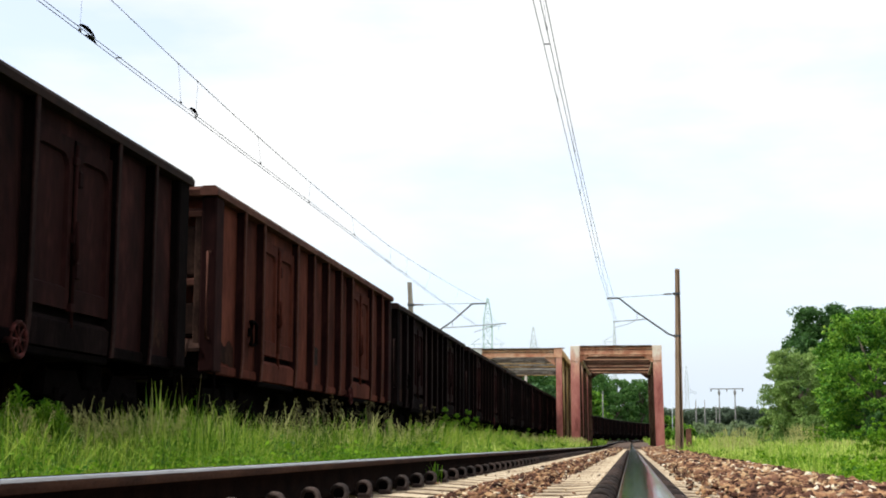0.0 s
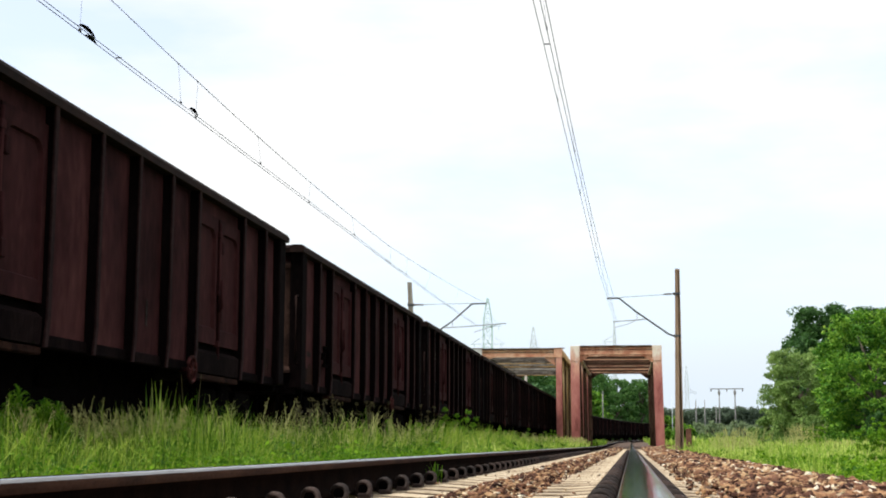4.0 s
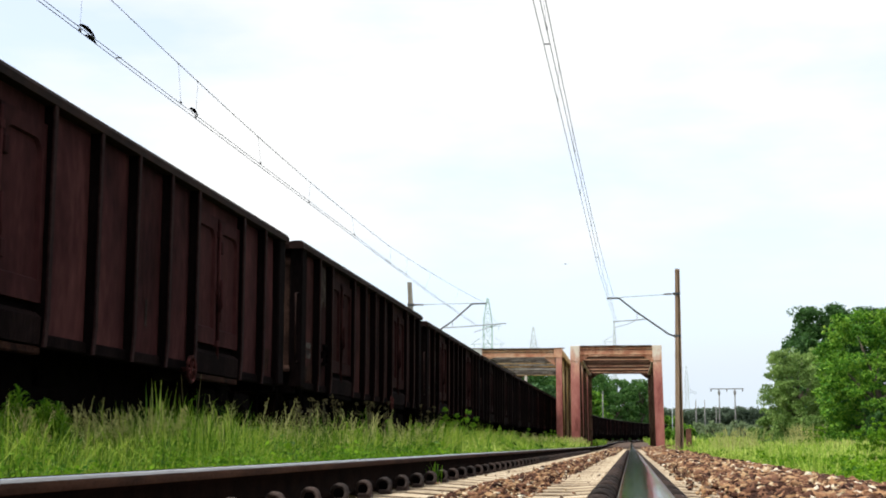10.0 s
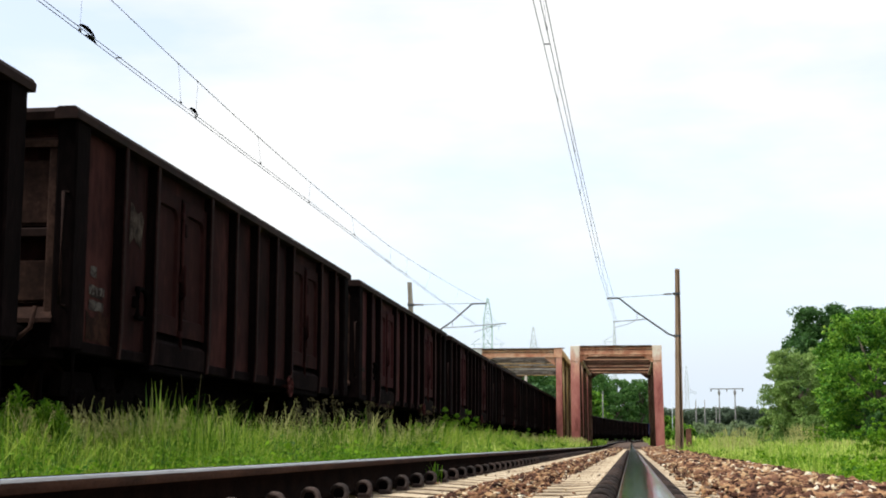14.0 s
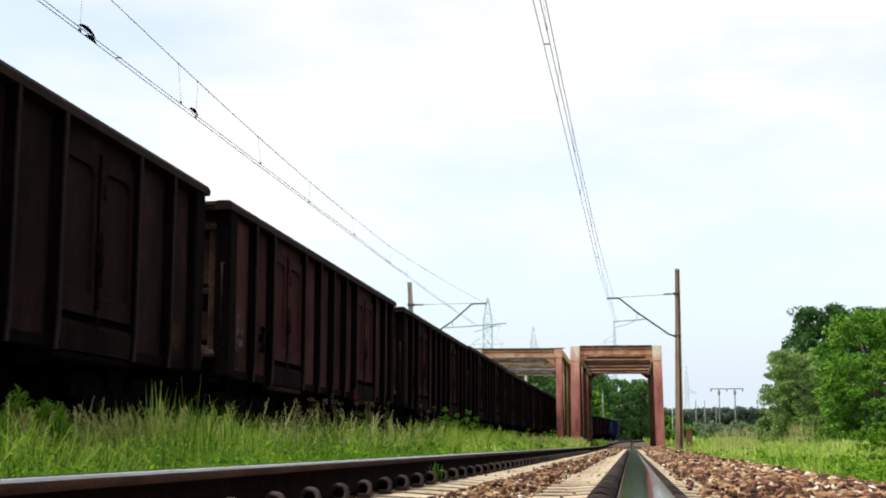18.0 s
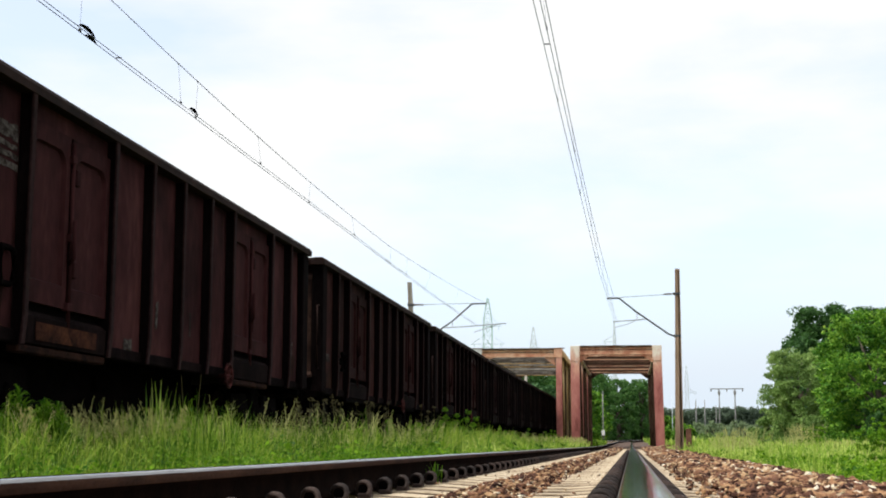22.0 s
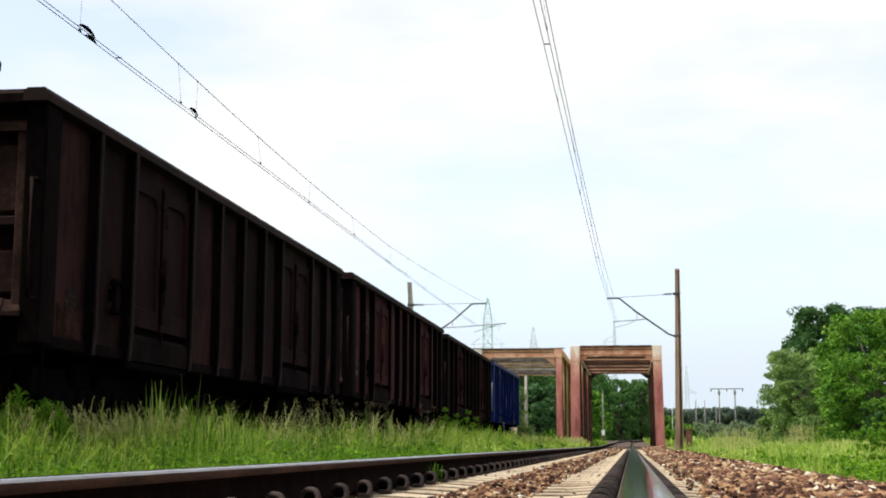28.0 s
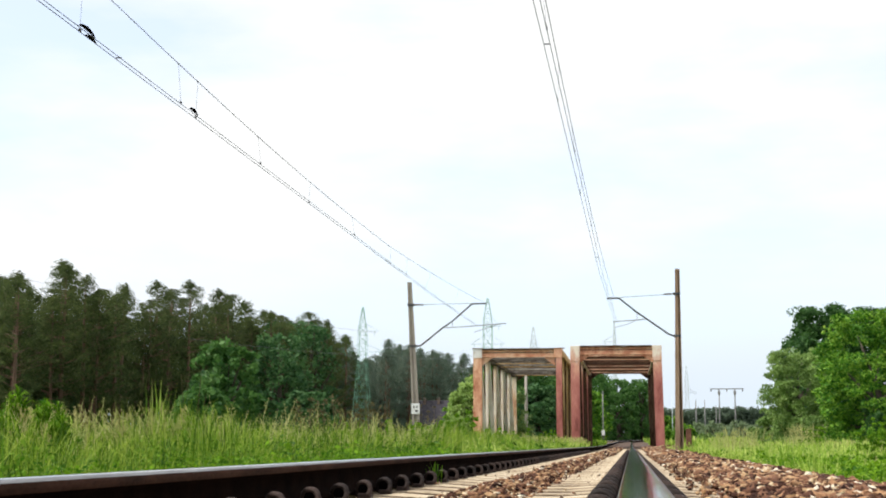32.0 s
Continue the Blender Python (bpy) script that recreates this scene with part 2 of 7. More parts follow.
# red that turns paler from 3.6 m up to 6 m
BRIDGE_RED = material("rusting red bridge paint", [(0.2, (0.16, 0.050, 0.042)), (0.40, (0.36, 0.125, 0.105)), (0.60, (0.50, 0.205, 0.165)), (0.82, (0.66, 0.36, 0.25)), (1.0, (0.80, 0.70, 0.58))], scale=1.3, rough=0.85, bump=0.3, fine=14, stretch=(1, 1, 0.3), vary="object", amount=0.10, spec=0.1, pale_top=(3.6, 6.0, 0.62))
BRIDGE_ORANGE = material("orange rusting bridge paint", [(0.3, (0.34, 0.12, 0.065)), (0.45, (0.58, 0.28, 0.17)), (0.62, (0.74, 0.47, 0.31)), (0.8, (0.78, 0.66, 0.50))], scale=1.6, rough=0.85, bump=0.3, fine=14, stretch=(1, 1, 0.5), vary="object", amount=0.12, spec=0.1)
BRIDGE_PALE = material("bleached bridge paint", [(0.30, (0.34, 0.13, 0.065)), (0.42, (0.60, 0.40, 0.24)), (0.55, (0.72, 0.62, 0.48)), (0.75, (0.80, 0.76, 0.68))], scale=1.5, rough=0.8, bump=0.3, fine=14, stretch=(1, 1, 0.22), vary="object", amount=0.25, spec=0.1)
BRIDGE_GREY = material("dull grey bridge steel", [(0.25, (0.07, 0.055, 0.045)), (0.5, (0.20, 0.175, 0.15)), (0.75, (0.36, 0.33, 0.29))], scale=1.8, rough=0.85, bump=0.3, fine=14, vary="object", amount=0.35, spec=0.08)
BRIDGE_WHITE = material("bleached grey-white bridge paint", [(0.25, (0.34, 0.24, 0.17)), (0.45, (0.58, 0.54, 0.48)), (0.75, (0.76, 0.74, 0.70))], scale=1.2, rough=0.8, bump=0.3, fine=14, stretch=(1, 1, 0.2), vary="object", amount=0.15, spec=0.1)
BRIDGE_OCHRE = material("ochre rusting bridge steel", [(0.25, (0.13, 0.07, 0.03)), (0.5, (0.38, 0.24, 0.10)), (0.75, (0.60, 0.45, 0.24))], scale=1.5, rough=0.85, bump=0.3, fine=14, stretch=(1, 1, 0.25), vary="object", amount=0.3, spec=0.08)
BRIDGE_DARK = material("dark brown bridge steel", [(0.3, (0.028, 0.017, 0.013)), (0.7, (0.11, 0.064, 0.042))], scale=2, rough=0.9, bump=0.3, spec=0.05)
POLE = material("brown mast concrete", [(0.3, (0.19, 0.12, 0.075)), (0.7, (0.42, 0.30, 0.21))], scale=3, rough=0.85, bump=0.3, stretch=(1, 1, 0.15), spec=0.1)
POLE_GREY = material("grey mast concrete", [(0.3, (0.20, 0.17, 0.14)), (0.7, (0.40, 0.36, 0.31))], scale=3, rough=0.85, bump=0.3, stretch=(1, 1, 0.15))
STEEL = material("galvanised steel", [(0.3, (0.13, 0.13, 0.14)), (0.7, (0.27, 0.28, 0.29))], scale=6, rough=0.55, metal=0.5, bump=0.1)
DARK_STEEL = material("dark cantilever steel", [(0.3, (0.035, 0.037, 0.04)), (0.7, (0.09, 0.09, 0.095))], scale=6, rough=0.7, bump=0.1)
WIRE = material("weathered copper wire", [(0.3, (0.10, 0.105, 0.13)), (0.7, (0.18, 0.18, 0.21))], scale=4, rough=0.7, bump=0)
PYLON = material("green pylon paint", [(0.3, (0.11, 0.29, 0.18)), (0.7, (0.20, 0.41, 0.29))], scale=1, rough=0.7, bump=0)
# paler green: the haze of distance is mixed into the paint colour
PYLON_PALE = material("green pylon paint paled by painted haze", [(0.3, (0.26, 0.42, 0.34)), (0.7, (0.36, 0.52, 0.44))], scale=1, rough=0.8, bump=0)
# near-white grey with the far pylons' haze put into the colour
PYLON_GREY = material("distant steel paled by painted haze", [(0.3, (0.60, 0.66, 0.70)), (0.7, (0.70, 0.75, 0.78))], scale=1, rough=0.8, bump=0)
PORCELAIN = material("insulator porcelain", [(0.3, (0.05, 0.03, 0.022)), (0.7, (0.12, 0.07, 0.05))], scale=8, rough=0.25, bump=0)
LEAF_PALE = leaf_material("pale yellow-green leaves", [(0.2, (0.20, 0.32, 0.075)), (0.85, (0.48, 0.62, 0.20))], amount=0.4, through_light=0.45, scale=0.7)
LEAF_WILLOW = leaf_material("pale yellow-green bush leaves", [(0.2, (0.098, 0.182, 0.045)), (0.55, (0.225, 0.35, 0.092)), (0.85, (0.38, 0.51, 0.155))], amount=0.5, through_light=0.42, scale=0.7)
BARK = material("oak bark", [(0.3, (0.035, 0.027, 0.020)), (0.7, (0.11, 0.085, 0.06))], scale=5, bump=0.6, stretch=(1, 1, 0.2))
PINE_BARK = material("pine bark", [(0.3, (0.07, 0.042, 0.028)), (0.7, (0.20, 0.115, 0.07))], scale=3, bump=0.6, stretch=(1, 1, 0.2))
ROOF = material("slate grey roof", [(0.3, (0.035, 0.033, 0.038)), (0.7, (0.075, 0.068, 0.075))], scale=2, rough=0.95, bump=0.3, spec=0.05)
WALL = material("brown house wall", [(0.3, (0.10, 0.065, 0.05)), (0.7, (0.19, 0.14, 0.11))], scale=2, bump=0.3)
GRASS = leaf_material("meadow grass", [(0.24, (0.027, 0.080, 0.006)), (0.5, (0.125, 0.240, 0.015)), (0.76, (0.33, 0.43, 0.060))], amount=0.62, through_light=0.45, scale=1.3, spec=0.10)
GRASS_LOW = leaf_material("low clover and nettle leaves", [(0.2, (0.028, 0.080, 0.006)), (0.5, (0.085, 0.195, 0.014)), (0.8, (0.18, 0.32, 0.03))], amount=0.6, through_light=0.4, scale=0.9, spec=0.10)
GRASS_DRY = leaf_material("ripe grass heads", [(0.2, (0.30, 0.32, 0.09)), (0.8, (0.60, 0.57, 0.23))], amount=0.6, through_light=0.4)
GRASS_YOUNG = leaf_material("young yellow-green verge grass", [(0.15, (0.082, 0.21, 0.017)), (0.5, (0.33, 0.49, 0.052)), (0.85, (0.59, 0.65, 0.18))], amount=0.6, through_light=0.45, scale=0.8)
GRASS_FRESH = leaf_material("fresh grass between the tracks", [(0.15, (0.048, 0.150, 0.011)), (0.5, (0.11, 0.25, 0.020)), (0.85, (0.22, 0.36, 0.06))], amount=0.6, through_light=0.45, scale=0.8)
WEED = leaf_material("bright weed leaves", [(0.2, (0.042, 0.130, 0.007)), (0.8, (0.21, 0.39, 0.020))], amount=0.6, through_light=0.45, spec=0.10)
PLUME = leaf_material("buff seed plumes", [(0.2, (0.20, 0.20, 0.060)), (0.8, (0.46, 0.43, 0.15))], amount=0.5, through_light=0.35)
DOCK = leaf_material("brown dock seeds", [(0.2, (0.060, 0.058, 0.022)), (0.8, (0.19, 0.15, 0.065))], amount=0.6, through_light=0.3)
LEAF_BRIGHT = leaf_material("fresh oak leaves", [(0.2, (0.026, 0.105, 0.009)), (0.5, (0.105, 0.265, 0.021)), (0.85, (0.34, 0.54, 0.066))], amount=0.55, through_light=0.42, scale=0.55)
LEAF_DARK = leaf_material("dark broad leaves", [(0.2, (0.018, 0.060, 0.014)), (0.5, (0.042, 0.115, 0.024)), (0.85, (0.085, 0.18, 0.042))], amount=0.5, through_light=0.35, scale=0.5)
# dark leaf green lifted and blued, so haze is in the colour
LEAF_BLUE_HAZE = leaf_material("broad leaves tinted with painted blue haze", [(0.2, (0.026, 0.080, 0.028)), (0.5, (0.060, 0.150, 0.046)), (0.85, (0.125, 0.235, 0.080))], amount=0.5, through_light=0.38, scale=0.5)
LEAF_GREY = leaf_material("grey green willow leaves", [(0.2, (0.075, 0.135, 0.032)), (0.85, (0.22, 0.32, 0.09))], amount=0.35, through_light=0.40, scale=0.7)
NEEDLE = leaf_material("pine needles", [(0.2, (0.022, 0.040, 0.011)), (0.5, (0.066, 0.096, 0.027)), (0.85, (0.175, 0.21, 0.062))], amount=0.4, through_light=0.40, scale=0.25)
# lighter and bluer than the near needles: haze painted into the colour
NEEDLE_HAZE = leaf_material("blue-green pine needles with painted haze", [(0.2, (0.066, 0.104, 0.076)), (0.5, (0.128, 0.178, 0.126)), (0.85, (0.22, 0.27, 0.185))], amount=0.35, through_light=0.40, scale=0.2)
LEAF_MID = leaf_material("mid green broad leaves", [(0.2, (0.030, 0.092, 0.022)), (0.5, (0.070, 0.175, 0.036)), (0.85, (0.14, 0.26, 0.065))], amount=0.45, through_light=0.38, scale=0.4)
# leaves of the far bushes, lightened to carry the haze in their colour
LEAF_HAZY = leaf_material("pale leaves with painted haze", [(0.2, (0.17, 0.24, 0.12)), (0.85, (0.33, 0.41, 0.23))], amount=0.35, through_light=0.45, scale=0.3)
# greyed greens: the horizon haze is part of this leaf colour
FAR_WOOD = leaf_material("far wood with painted haze", [(0.2, (0.085, 0.125, 0.085)), (0.85, (0.135, 0.18, 0.115))], amount=0.4, through_light=0.5, scale=0.05)
POLE_DULL = material("weathered grey pole wood", [(0.3, (0.13, 0.125, 0.12)), (0.7, (0.27, 0.26, 0.25))], scale=3, rough=0.85, bump=0.3, stretch=(1, 1, 0.15))


# ---- mesh helpers ----
def mesh_object(name, bm, mat, parent=None, label=""):
    me = bpy.data.meshes.new(name)
    bm.to_mesh(me)
    bm.free()
    for x in (mat if isinstance(mat, (list, tuple)) else [mat]):
        me.materials.append(x)
    ob = new(name, me)
    if parent is not None:
        ob.parent = parent
    if label:
        ob["label"] = label
    return ob


def part(name, bm, mat, parent, label=""):
    return mesh_object(name, bm, mat, parent, label)


def share(ob, name, m, parent):
    """Another object on the same mesh."""
    o = new(name, ob.data)
    o.parent = parent
    o.matrix_basis = m
    return o


def thing(name, label, category, m=None, group="", kind=""):
    ob = new(name)
    ob.empty_display_size = 0.1
    if m is not None:
        ob.matrix_basis = m
    return tagged(ob, label, category, group, kind)


def raw(name, verts, faces, mat, parent=None, smooth=False, slots=None):
    """A mesh from arrays; faces all of one length."""
    verts = np.asarray(verts, dtype=np.float32)
    faces = np.asarray(faces, dtype=np.int32)
    me = bpy.data.meshes.new(name)
    k = faces.shape[1]
    me.vertices.add(len(verts))
    me.vertices.foreach_set("co", verts.ravel())
    me.loops.add(faces.size)
    me.loops.foreach_set("vertex_index", faces.ravel())
    me.polygons.add(len(faces))
    me.polygons.foreach_set("loop_start", np.arange(0, faces.size, k, dtype=np.int32))
    if smooth:
        me.polygons.foreach_set("use_smooth", np.ones(len(faces), dtype=bool))
    for x in (mat if isinstance(mat, (list, tuple)) else [mat]):
        me.materials.append(x)
    if slots is not None:
        me.polygons.foreach_set("material_index", np.asarray(slots, dtype=np.int32))
    me.update(calc_edges=True)
    me.validate()
    ob = new(name, me)
    if parent is not None:
        ob.parent = parent
    return ob


def add_box(bm, x0, x1, y0, y1, z0, z1, bevel=0.0, m=None):
    vs = [bm.verts.new(p) for p in ((x0, y0, z0), (x1, y0, z0), (x1, y1, z0), (x0, y1, z0), (x0, y0, z1), (x1, y0, z1), (x1, y1, z1), (x0, y1, z1))]
    fs = [bm.faces.new([vs[i] for i in f]) for f in ((3, 2, 1, 0), (4, 5, 6, 7), (0, 1, 5, 4), (1, 2, 6, 5), (2, 3, 7, 6), (3, 0, 4, 7))]
    if bevel:
        edges = list({e for f in fs for e in f.edges})
        r = bmesh.ops.bevel(bm, geom=edges, offset=bevel, segments=1, affect="EDGES")
        vs = list({v for f in r["faces"] for v in f.verts} | {v for v in vs if v.is_valid})
    if m is not None:
        bmesh.ops.transform(bm, matrix=m, verts=[v for v in vs if v.is_valid])
    return vs


def box(x0, x1, y0, y1, z0, z1, bevel=0.0):
    bm = bmesh.new()
    add_box(bm, x0, x1, y0, y1, z0, z1, bevel)
    return bm


def add_prism(bm, outline, axis, a, b):
    """Extrudes a closed outline of (u, v) along an axis from a to b."""
    def put(u, v, w):
        return {"x": (w, u, v), "y": (u, w, v), "z": (u, v, w)}[axis]
    lo = [bm.verts.new(put(u, v, a)) for u, v in outline]
    hi = [bm.verts.new(put(u, v, b)) for u, v in outline]
    n = len(outline)
    for i in range(n):
        bm.faces.new((lo[i], lo[(i + 1) % n], hi[(i + 1) % n], hi[i]))
    bm.faces.new(lo[::-1])
    bm.faces.new(hi)
    bmesh.ops.recalc_face_normals(bm, faces=bm.faces)
    return lo + hi


def prism(outline, axis, a, b):
    bm = bmesh.new()
    add_prism(bm, outline, axis, a, b)
    return bm


def add_tube(bm, points, radius, sides=6, caps=True):
    """A round bar along a line of points; radius a number or one per point."""
    pts = [Vector(p) for p in points]
    rings = []
    up = Vector((0, 0, 1))
    for i, p in enumerate(pts):
        d = (pts[min(i + 1, len(pts) - 1)] - pts[max(i - 1, 0)]).normalized()
        a = d.cross(up)
        if a.length < 0.05:
            a = d.cross(Vector((0, 1, 0)))
        a.normalize()
        b = d.cross(a).normalized()
        r = radius[i] if isinstance(radius, (list, tuple)) else radius
        rings.append([bm.verts.new(p + (a * math.cos(2 * math.pi * k / sides) + b * math.sin(2 * math.pi * k / sides)) * r) for k in range(sides)])
    for q, w in zip(rings, rings[1:]):
        for k in range(sides):
            f = bm.faces.new((q[k], q[(k + 1) % sides], w[(k + 1) % sides], w[k]))
            f.smooth = sides > 5
    if caps:
        bm.faces.new(rings[0])
        bm.faces.new(rings[-1][::-1])
    bmesh.ops.recalc_face_normals(bm, faces=bm.faces)


def tube(points, radius, sides=6):
    bm = bmesh.new()
    add_tube(bm, points, radius, sides)
    return bm


def add_beam(bm, a, b, w, h):
    """A rectangular bar from a to b, w wide across and h deep."""
    a, b = Vector(a), Vector(b)
    d = (b - a).normalized()
    side = d.cross(Vector((0, 0, 1)))
    if side.length < 0.05:
        side = Vector((1, 0, 0))
    side.normalize()
    up = side.cross(d).normalized()
    c = [(-w / 2, -h / 2), (w / 2, -h / 2), (w / 2, h / 2), (-w / 2, h / 2)]
    lo = [bm.verts.new(a + side * u + up * v) for u, v in c]
    hi = [bm.verts.new(b + side * u + up * v) for u, v in c]
    for i in range(4):
        bm.faces.new((lo[i], lo[(i + 1) % 4], hi[(i + 1) % 4], hi[i]))
    bm.faces.new(lo[::-1])
    bm.faces.new(hi)
    bmesh.ops.recalc_face_normals(bm, faces=bm.faces)


def beam(a, b, w, h):
    bm = bmesh.new()
    add_beam(bm, a, b, w, h)
    return bm


# ---- ground and beds ----
def make_ground():
    xs = [-2500, -1200, -600, -300, -160, -100, -70] + [-55 + 3 * i for i in range(14)] + [-13 + 0.5 * i for i in range(58)] + [16.5, 19, 23, 28, 36, 50, 75, 120, 200, 400, 800, 1500, 2500]
    ys = [-2500, -1000, -400, -150, -60, -25, -10, -4] + [0.75 * i for i in range(60)] + [45 + 3 * i for i in range(40)] + [165 + 10 * i for i in range(20)] + [370, 450, 600, 800, 1200, 1800, 2800, 4500]
    verts, faces = [], []
    for y in ys:
        for x in xs:
            yy = min(max(y, 0), 600)
            z = ground_height(x + (bend(yy) if abs(x) < 100 else 0), yy)
            z += 0.05 * noise.noise((x * 0.6, y * 0.6, 0)) + 0.08 * noise.noise((x * 0.15, y * 0.15, 5))
            verts.append((x + (bend(yy) if abs(x) < 100 else 0), y, z))
    w = len(xs)
    for j in range(len(ys) - 1):
        for i in range(w - 1):
            a = j * w + i
            faces.append((a, a + 1, a + w + 1, a + w))
    ob = raw("ground", verts, faces, SOIL, smooth=True)
    tagged(ob, "green weedy ground beside the railway line", "ground", kind="structure")


def ballast_bed(name, line, label, y0, y1):
    prof = [(-2.55, -0.62), (-1.75, -0.32), (-1.40, -0.25), (-1.2, -0.29), (-0.5, -0.29), (-0.36, -0.27), (0.0, -0.255), (0.36, -0.27), (0.5, -0.29), (1.2, -0.29), (1.4, -0.215), (1.9, -0.18), (2.2, -0.20), (2.5, -0.34), (3.0, -0.62)]
    ys = [y0 + (min(y1, 60) - y0) * i / 90 for i in range(91)] + [60 + (y1 - 60) * i / 60 for i in range(1, 61)]
    verts, faces = [], []
    for y in ys:
        for u, v in prof:
            verts.append((line(y) + u, y, v + rise(y) + 0.02 * noise.noise((u * 3, y * 2.2, 3))))
    w = len(prof)
    for j in range(len(ys) - 1):
        for i in range(w - 1):
            a = j * w + i
            faces.append((a, a + 1, a + w + 1, a + w))
    ob = raw(name, verts, faces, BED, smooth=True)
    tagged(ob, label, "ballast", kind="structure")


make_ground()
ballast_bed("ballast_bed", near_line, "brown crushed stone bed under the near track", -40, 330)
ballast_bed("ballast_bed", far_line, "brown crushed stone bed under the far track", -560, 560)


# ---- tracks ----
def rail_mesh(line, side, y0, y1, worn=False):
    """A flat-bottomed rail with a worn, bright head; the head's top is its own surface. worn: the head is rolled out to a lip."""
    half = [(0.075, -0.172), (0.075, -0.160), (0.030, -0.145), (0.0085, -0.125), (0.0085, -0.055), (0.0335, -0.040), (0.036, -0.012), (0.030, -0.003), (0.018, 0.0)]
    prof = half + [(-u, v) for u, v in half[::-1]]
    if worn:
        prof[5:9] = [(0.048, -0.044), (0.062, -0.0165), (0.047, -0.0055), (0.034, 0.0)]
        prof[9:13] = [(-0.033, 0.0), (-0.040, -0.004), (-0.044, -0.014), (-0.036, -0.042)]
    n = len(prof)
    ys = [y0] + [2.0 * i for i in range(1, 30)] + [60 + 5 * i for i in range(int((y1 - 60) / 5) + 1)]
    ys = sorted({y for y in ys if y0 <= y <= y1})
    verts, faces, slots = [], [], []
    for y in ys:
        for u, v in prof:
            verts.append((line(y) + side * GAUGE / 2 + u, y, v + rise(y)))
    for j in range(len(ys) - 1):
        for i in range(n):
            a, b = j * n + i, j * n + (i + 1) % n
            faces.append((a, b, b + n, a + n))
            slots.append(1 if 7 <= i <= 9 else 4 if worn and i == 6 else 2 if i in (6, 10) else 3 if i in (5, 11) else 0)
    return verts, faces, slots


def clip_mesh():
    """A sprung steel clip: a bar bent in a loop over the rail's foot, on its shoulder."""
    bm = bmesh.new()
    pts = []
    for k in range(13):
        a = math.pi * (-0.35 + 1.55 * k / 12)
        pts.append((0.030 + 0.040 * math.cos(a), -0.035 + 0.07 * k / 12, 0.050 + 0.040 * math.sin(a)))
    add_tube(bm, pts, 0.0145, 6)
    add_tube(bm, [(0.0, 0.040, 0.022), (-0.045, 0.034, 0.03), (-0.055, -0.01, 0.034)], 0.0145, 6)
    add_box(bm, 0.0, 0.075, -0.04, 0.04, 0.0, 0.03, 0.006)
    ring = set(bm.faces)
    # black plug that puts shade into the loop's hollow
    add_tube(bm, [(0.03, 0.03, 0.05), (0.03, 0.0, 0.05)], [0.030, 0.032], 8)
    for q in bm.faces:
        q.material_index = 0 if q in ring else 1
    return bm


def sleeper_mesh():
    bm = bmesh.new()
    rows = [(-1.25, -0.215), (-0.95, -0.200), (-0.55, -0.192), (-0.35, -0.205), (0.35, -0.205), (0.55, -0.192), (0.95, -0.200), (1.25, -0.215)]
    rings = []
    for x, z in rows:
        w = 0.14 if abs(x) > 0.4 else 0.125
        rings.append([bm.verts.new(p) for p in ((x, -w - 0.025, -0.40), (x, -w, z - 0.006), (x, -w + 0.006, z), (x, w - 0.006, z), (x, w, z - 0.006), (x, w + 0.025, -0.40))])
    for a, b in zip(rings, rings[1:]):
        for i in range(6):
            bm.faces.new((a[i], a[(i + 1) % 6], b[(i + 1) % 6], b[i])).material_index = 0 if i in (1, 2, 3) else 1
    bm.faces.new(rings[0])
    bm.faces.new(rings[-1])
    bmesh.ops.recalc_face_normals(bm, faces=bm.faces)
    return bm


def sleeper_rows(root, line, y0, y1):
    """The sleepers out of sight, joined into one part."""
    verts, faces = [], []
    y = y0
    while y < y1:
        x, z, k = line(y), rise(y), len(verts)
        verts += [(x + u, y + v, z + w) for w in (-0.36, -0.20) for u, v in ((-1.25, -0.14), (1.25, -0.14), (1.25, 0.14), (-1.25, 0.14))]
        faces += [(k + 4, k + 5, k + 6, k + 7), (k, k + 1, k + 5, k + 4), (k + 1, k + 2, k + 6, k + 5), (k + 2, k + 3, k + 7, k + 6), (k + 3, k, k + 4, k + 7)]
        y += 0.6
    tagged(raw("sleepers", verts, faces, CONCRETE, root), kind="stuff")


def track(name_label, line, clips, y0, y1, near_to, first=None):
    root = thing("railway_track", name_label, "railway track", kind="structure")
    for side in (-1, 1):
        v, f, s = rail_mesh(line, side, y0, y1, clips and side > 0)
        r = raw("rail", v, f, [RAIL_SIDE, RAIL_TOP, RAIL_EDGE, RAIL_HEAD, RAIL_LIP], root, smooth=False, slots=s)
        r["label"] = "rusty rail with shade-dark sides and a bright worn head"
    first_sleeper = first_clip = None
    start = y0 if first is None else first
    y = 5.268 - 0.6 * round((5.268 - start) / 0.6) + 0.6
    while y < near_to:
        m = pose(line(y), y, rise(y))
        if first_sleeper is None:
            first_sleeper = sl = part("sleeper", sleeper_mesh(), CONCRETE, root)
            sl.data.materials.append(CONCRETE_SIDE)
            sl.matrix_basis = m
        else:
            sl = share(first_sleeper, "sleeper", m, root)
        if clips and -10 < y < 46:
            for side in (-1, 1):
                for out in (-1, 1):
                    turn = 0 if out > 0 else 180
                    mm = pose(side * GAUGE / 2 + out * 0.095, random.uniform(-0.006, 0.006), -0.197, 0, 0, turn + random.uniform(-4, 4)) @ Matrix.Scale(1.14 if side > 0 else 0.95, 4)
                    if first_clip is None:
                        first_clip = c = part("rail_clip", clip_mesh(), [CLIP, IRON], sl, "rusty spring steel rail clip")
                        c.matrix_basis = mm
                    else:
                        share(first_clip, "rail_clip", mm, sl)
        y += 0.6
    return root


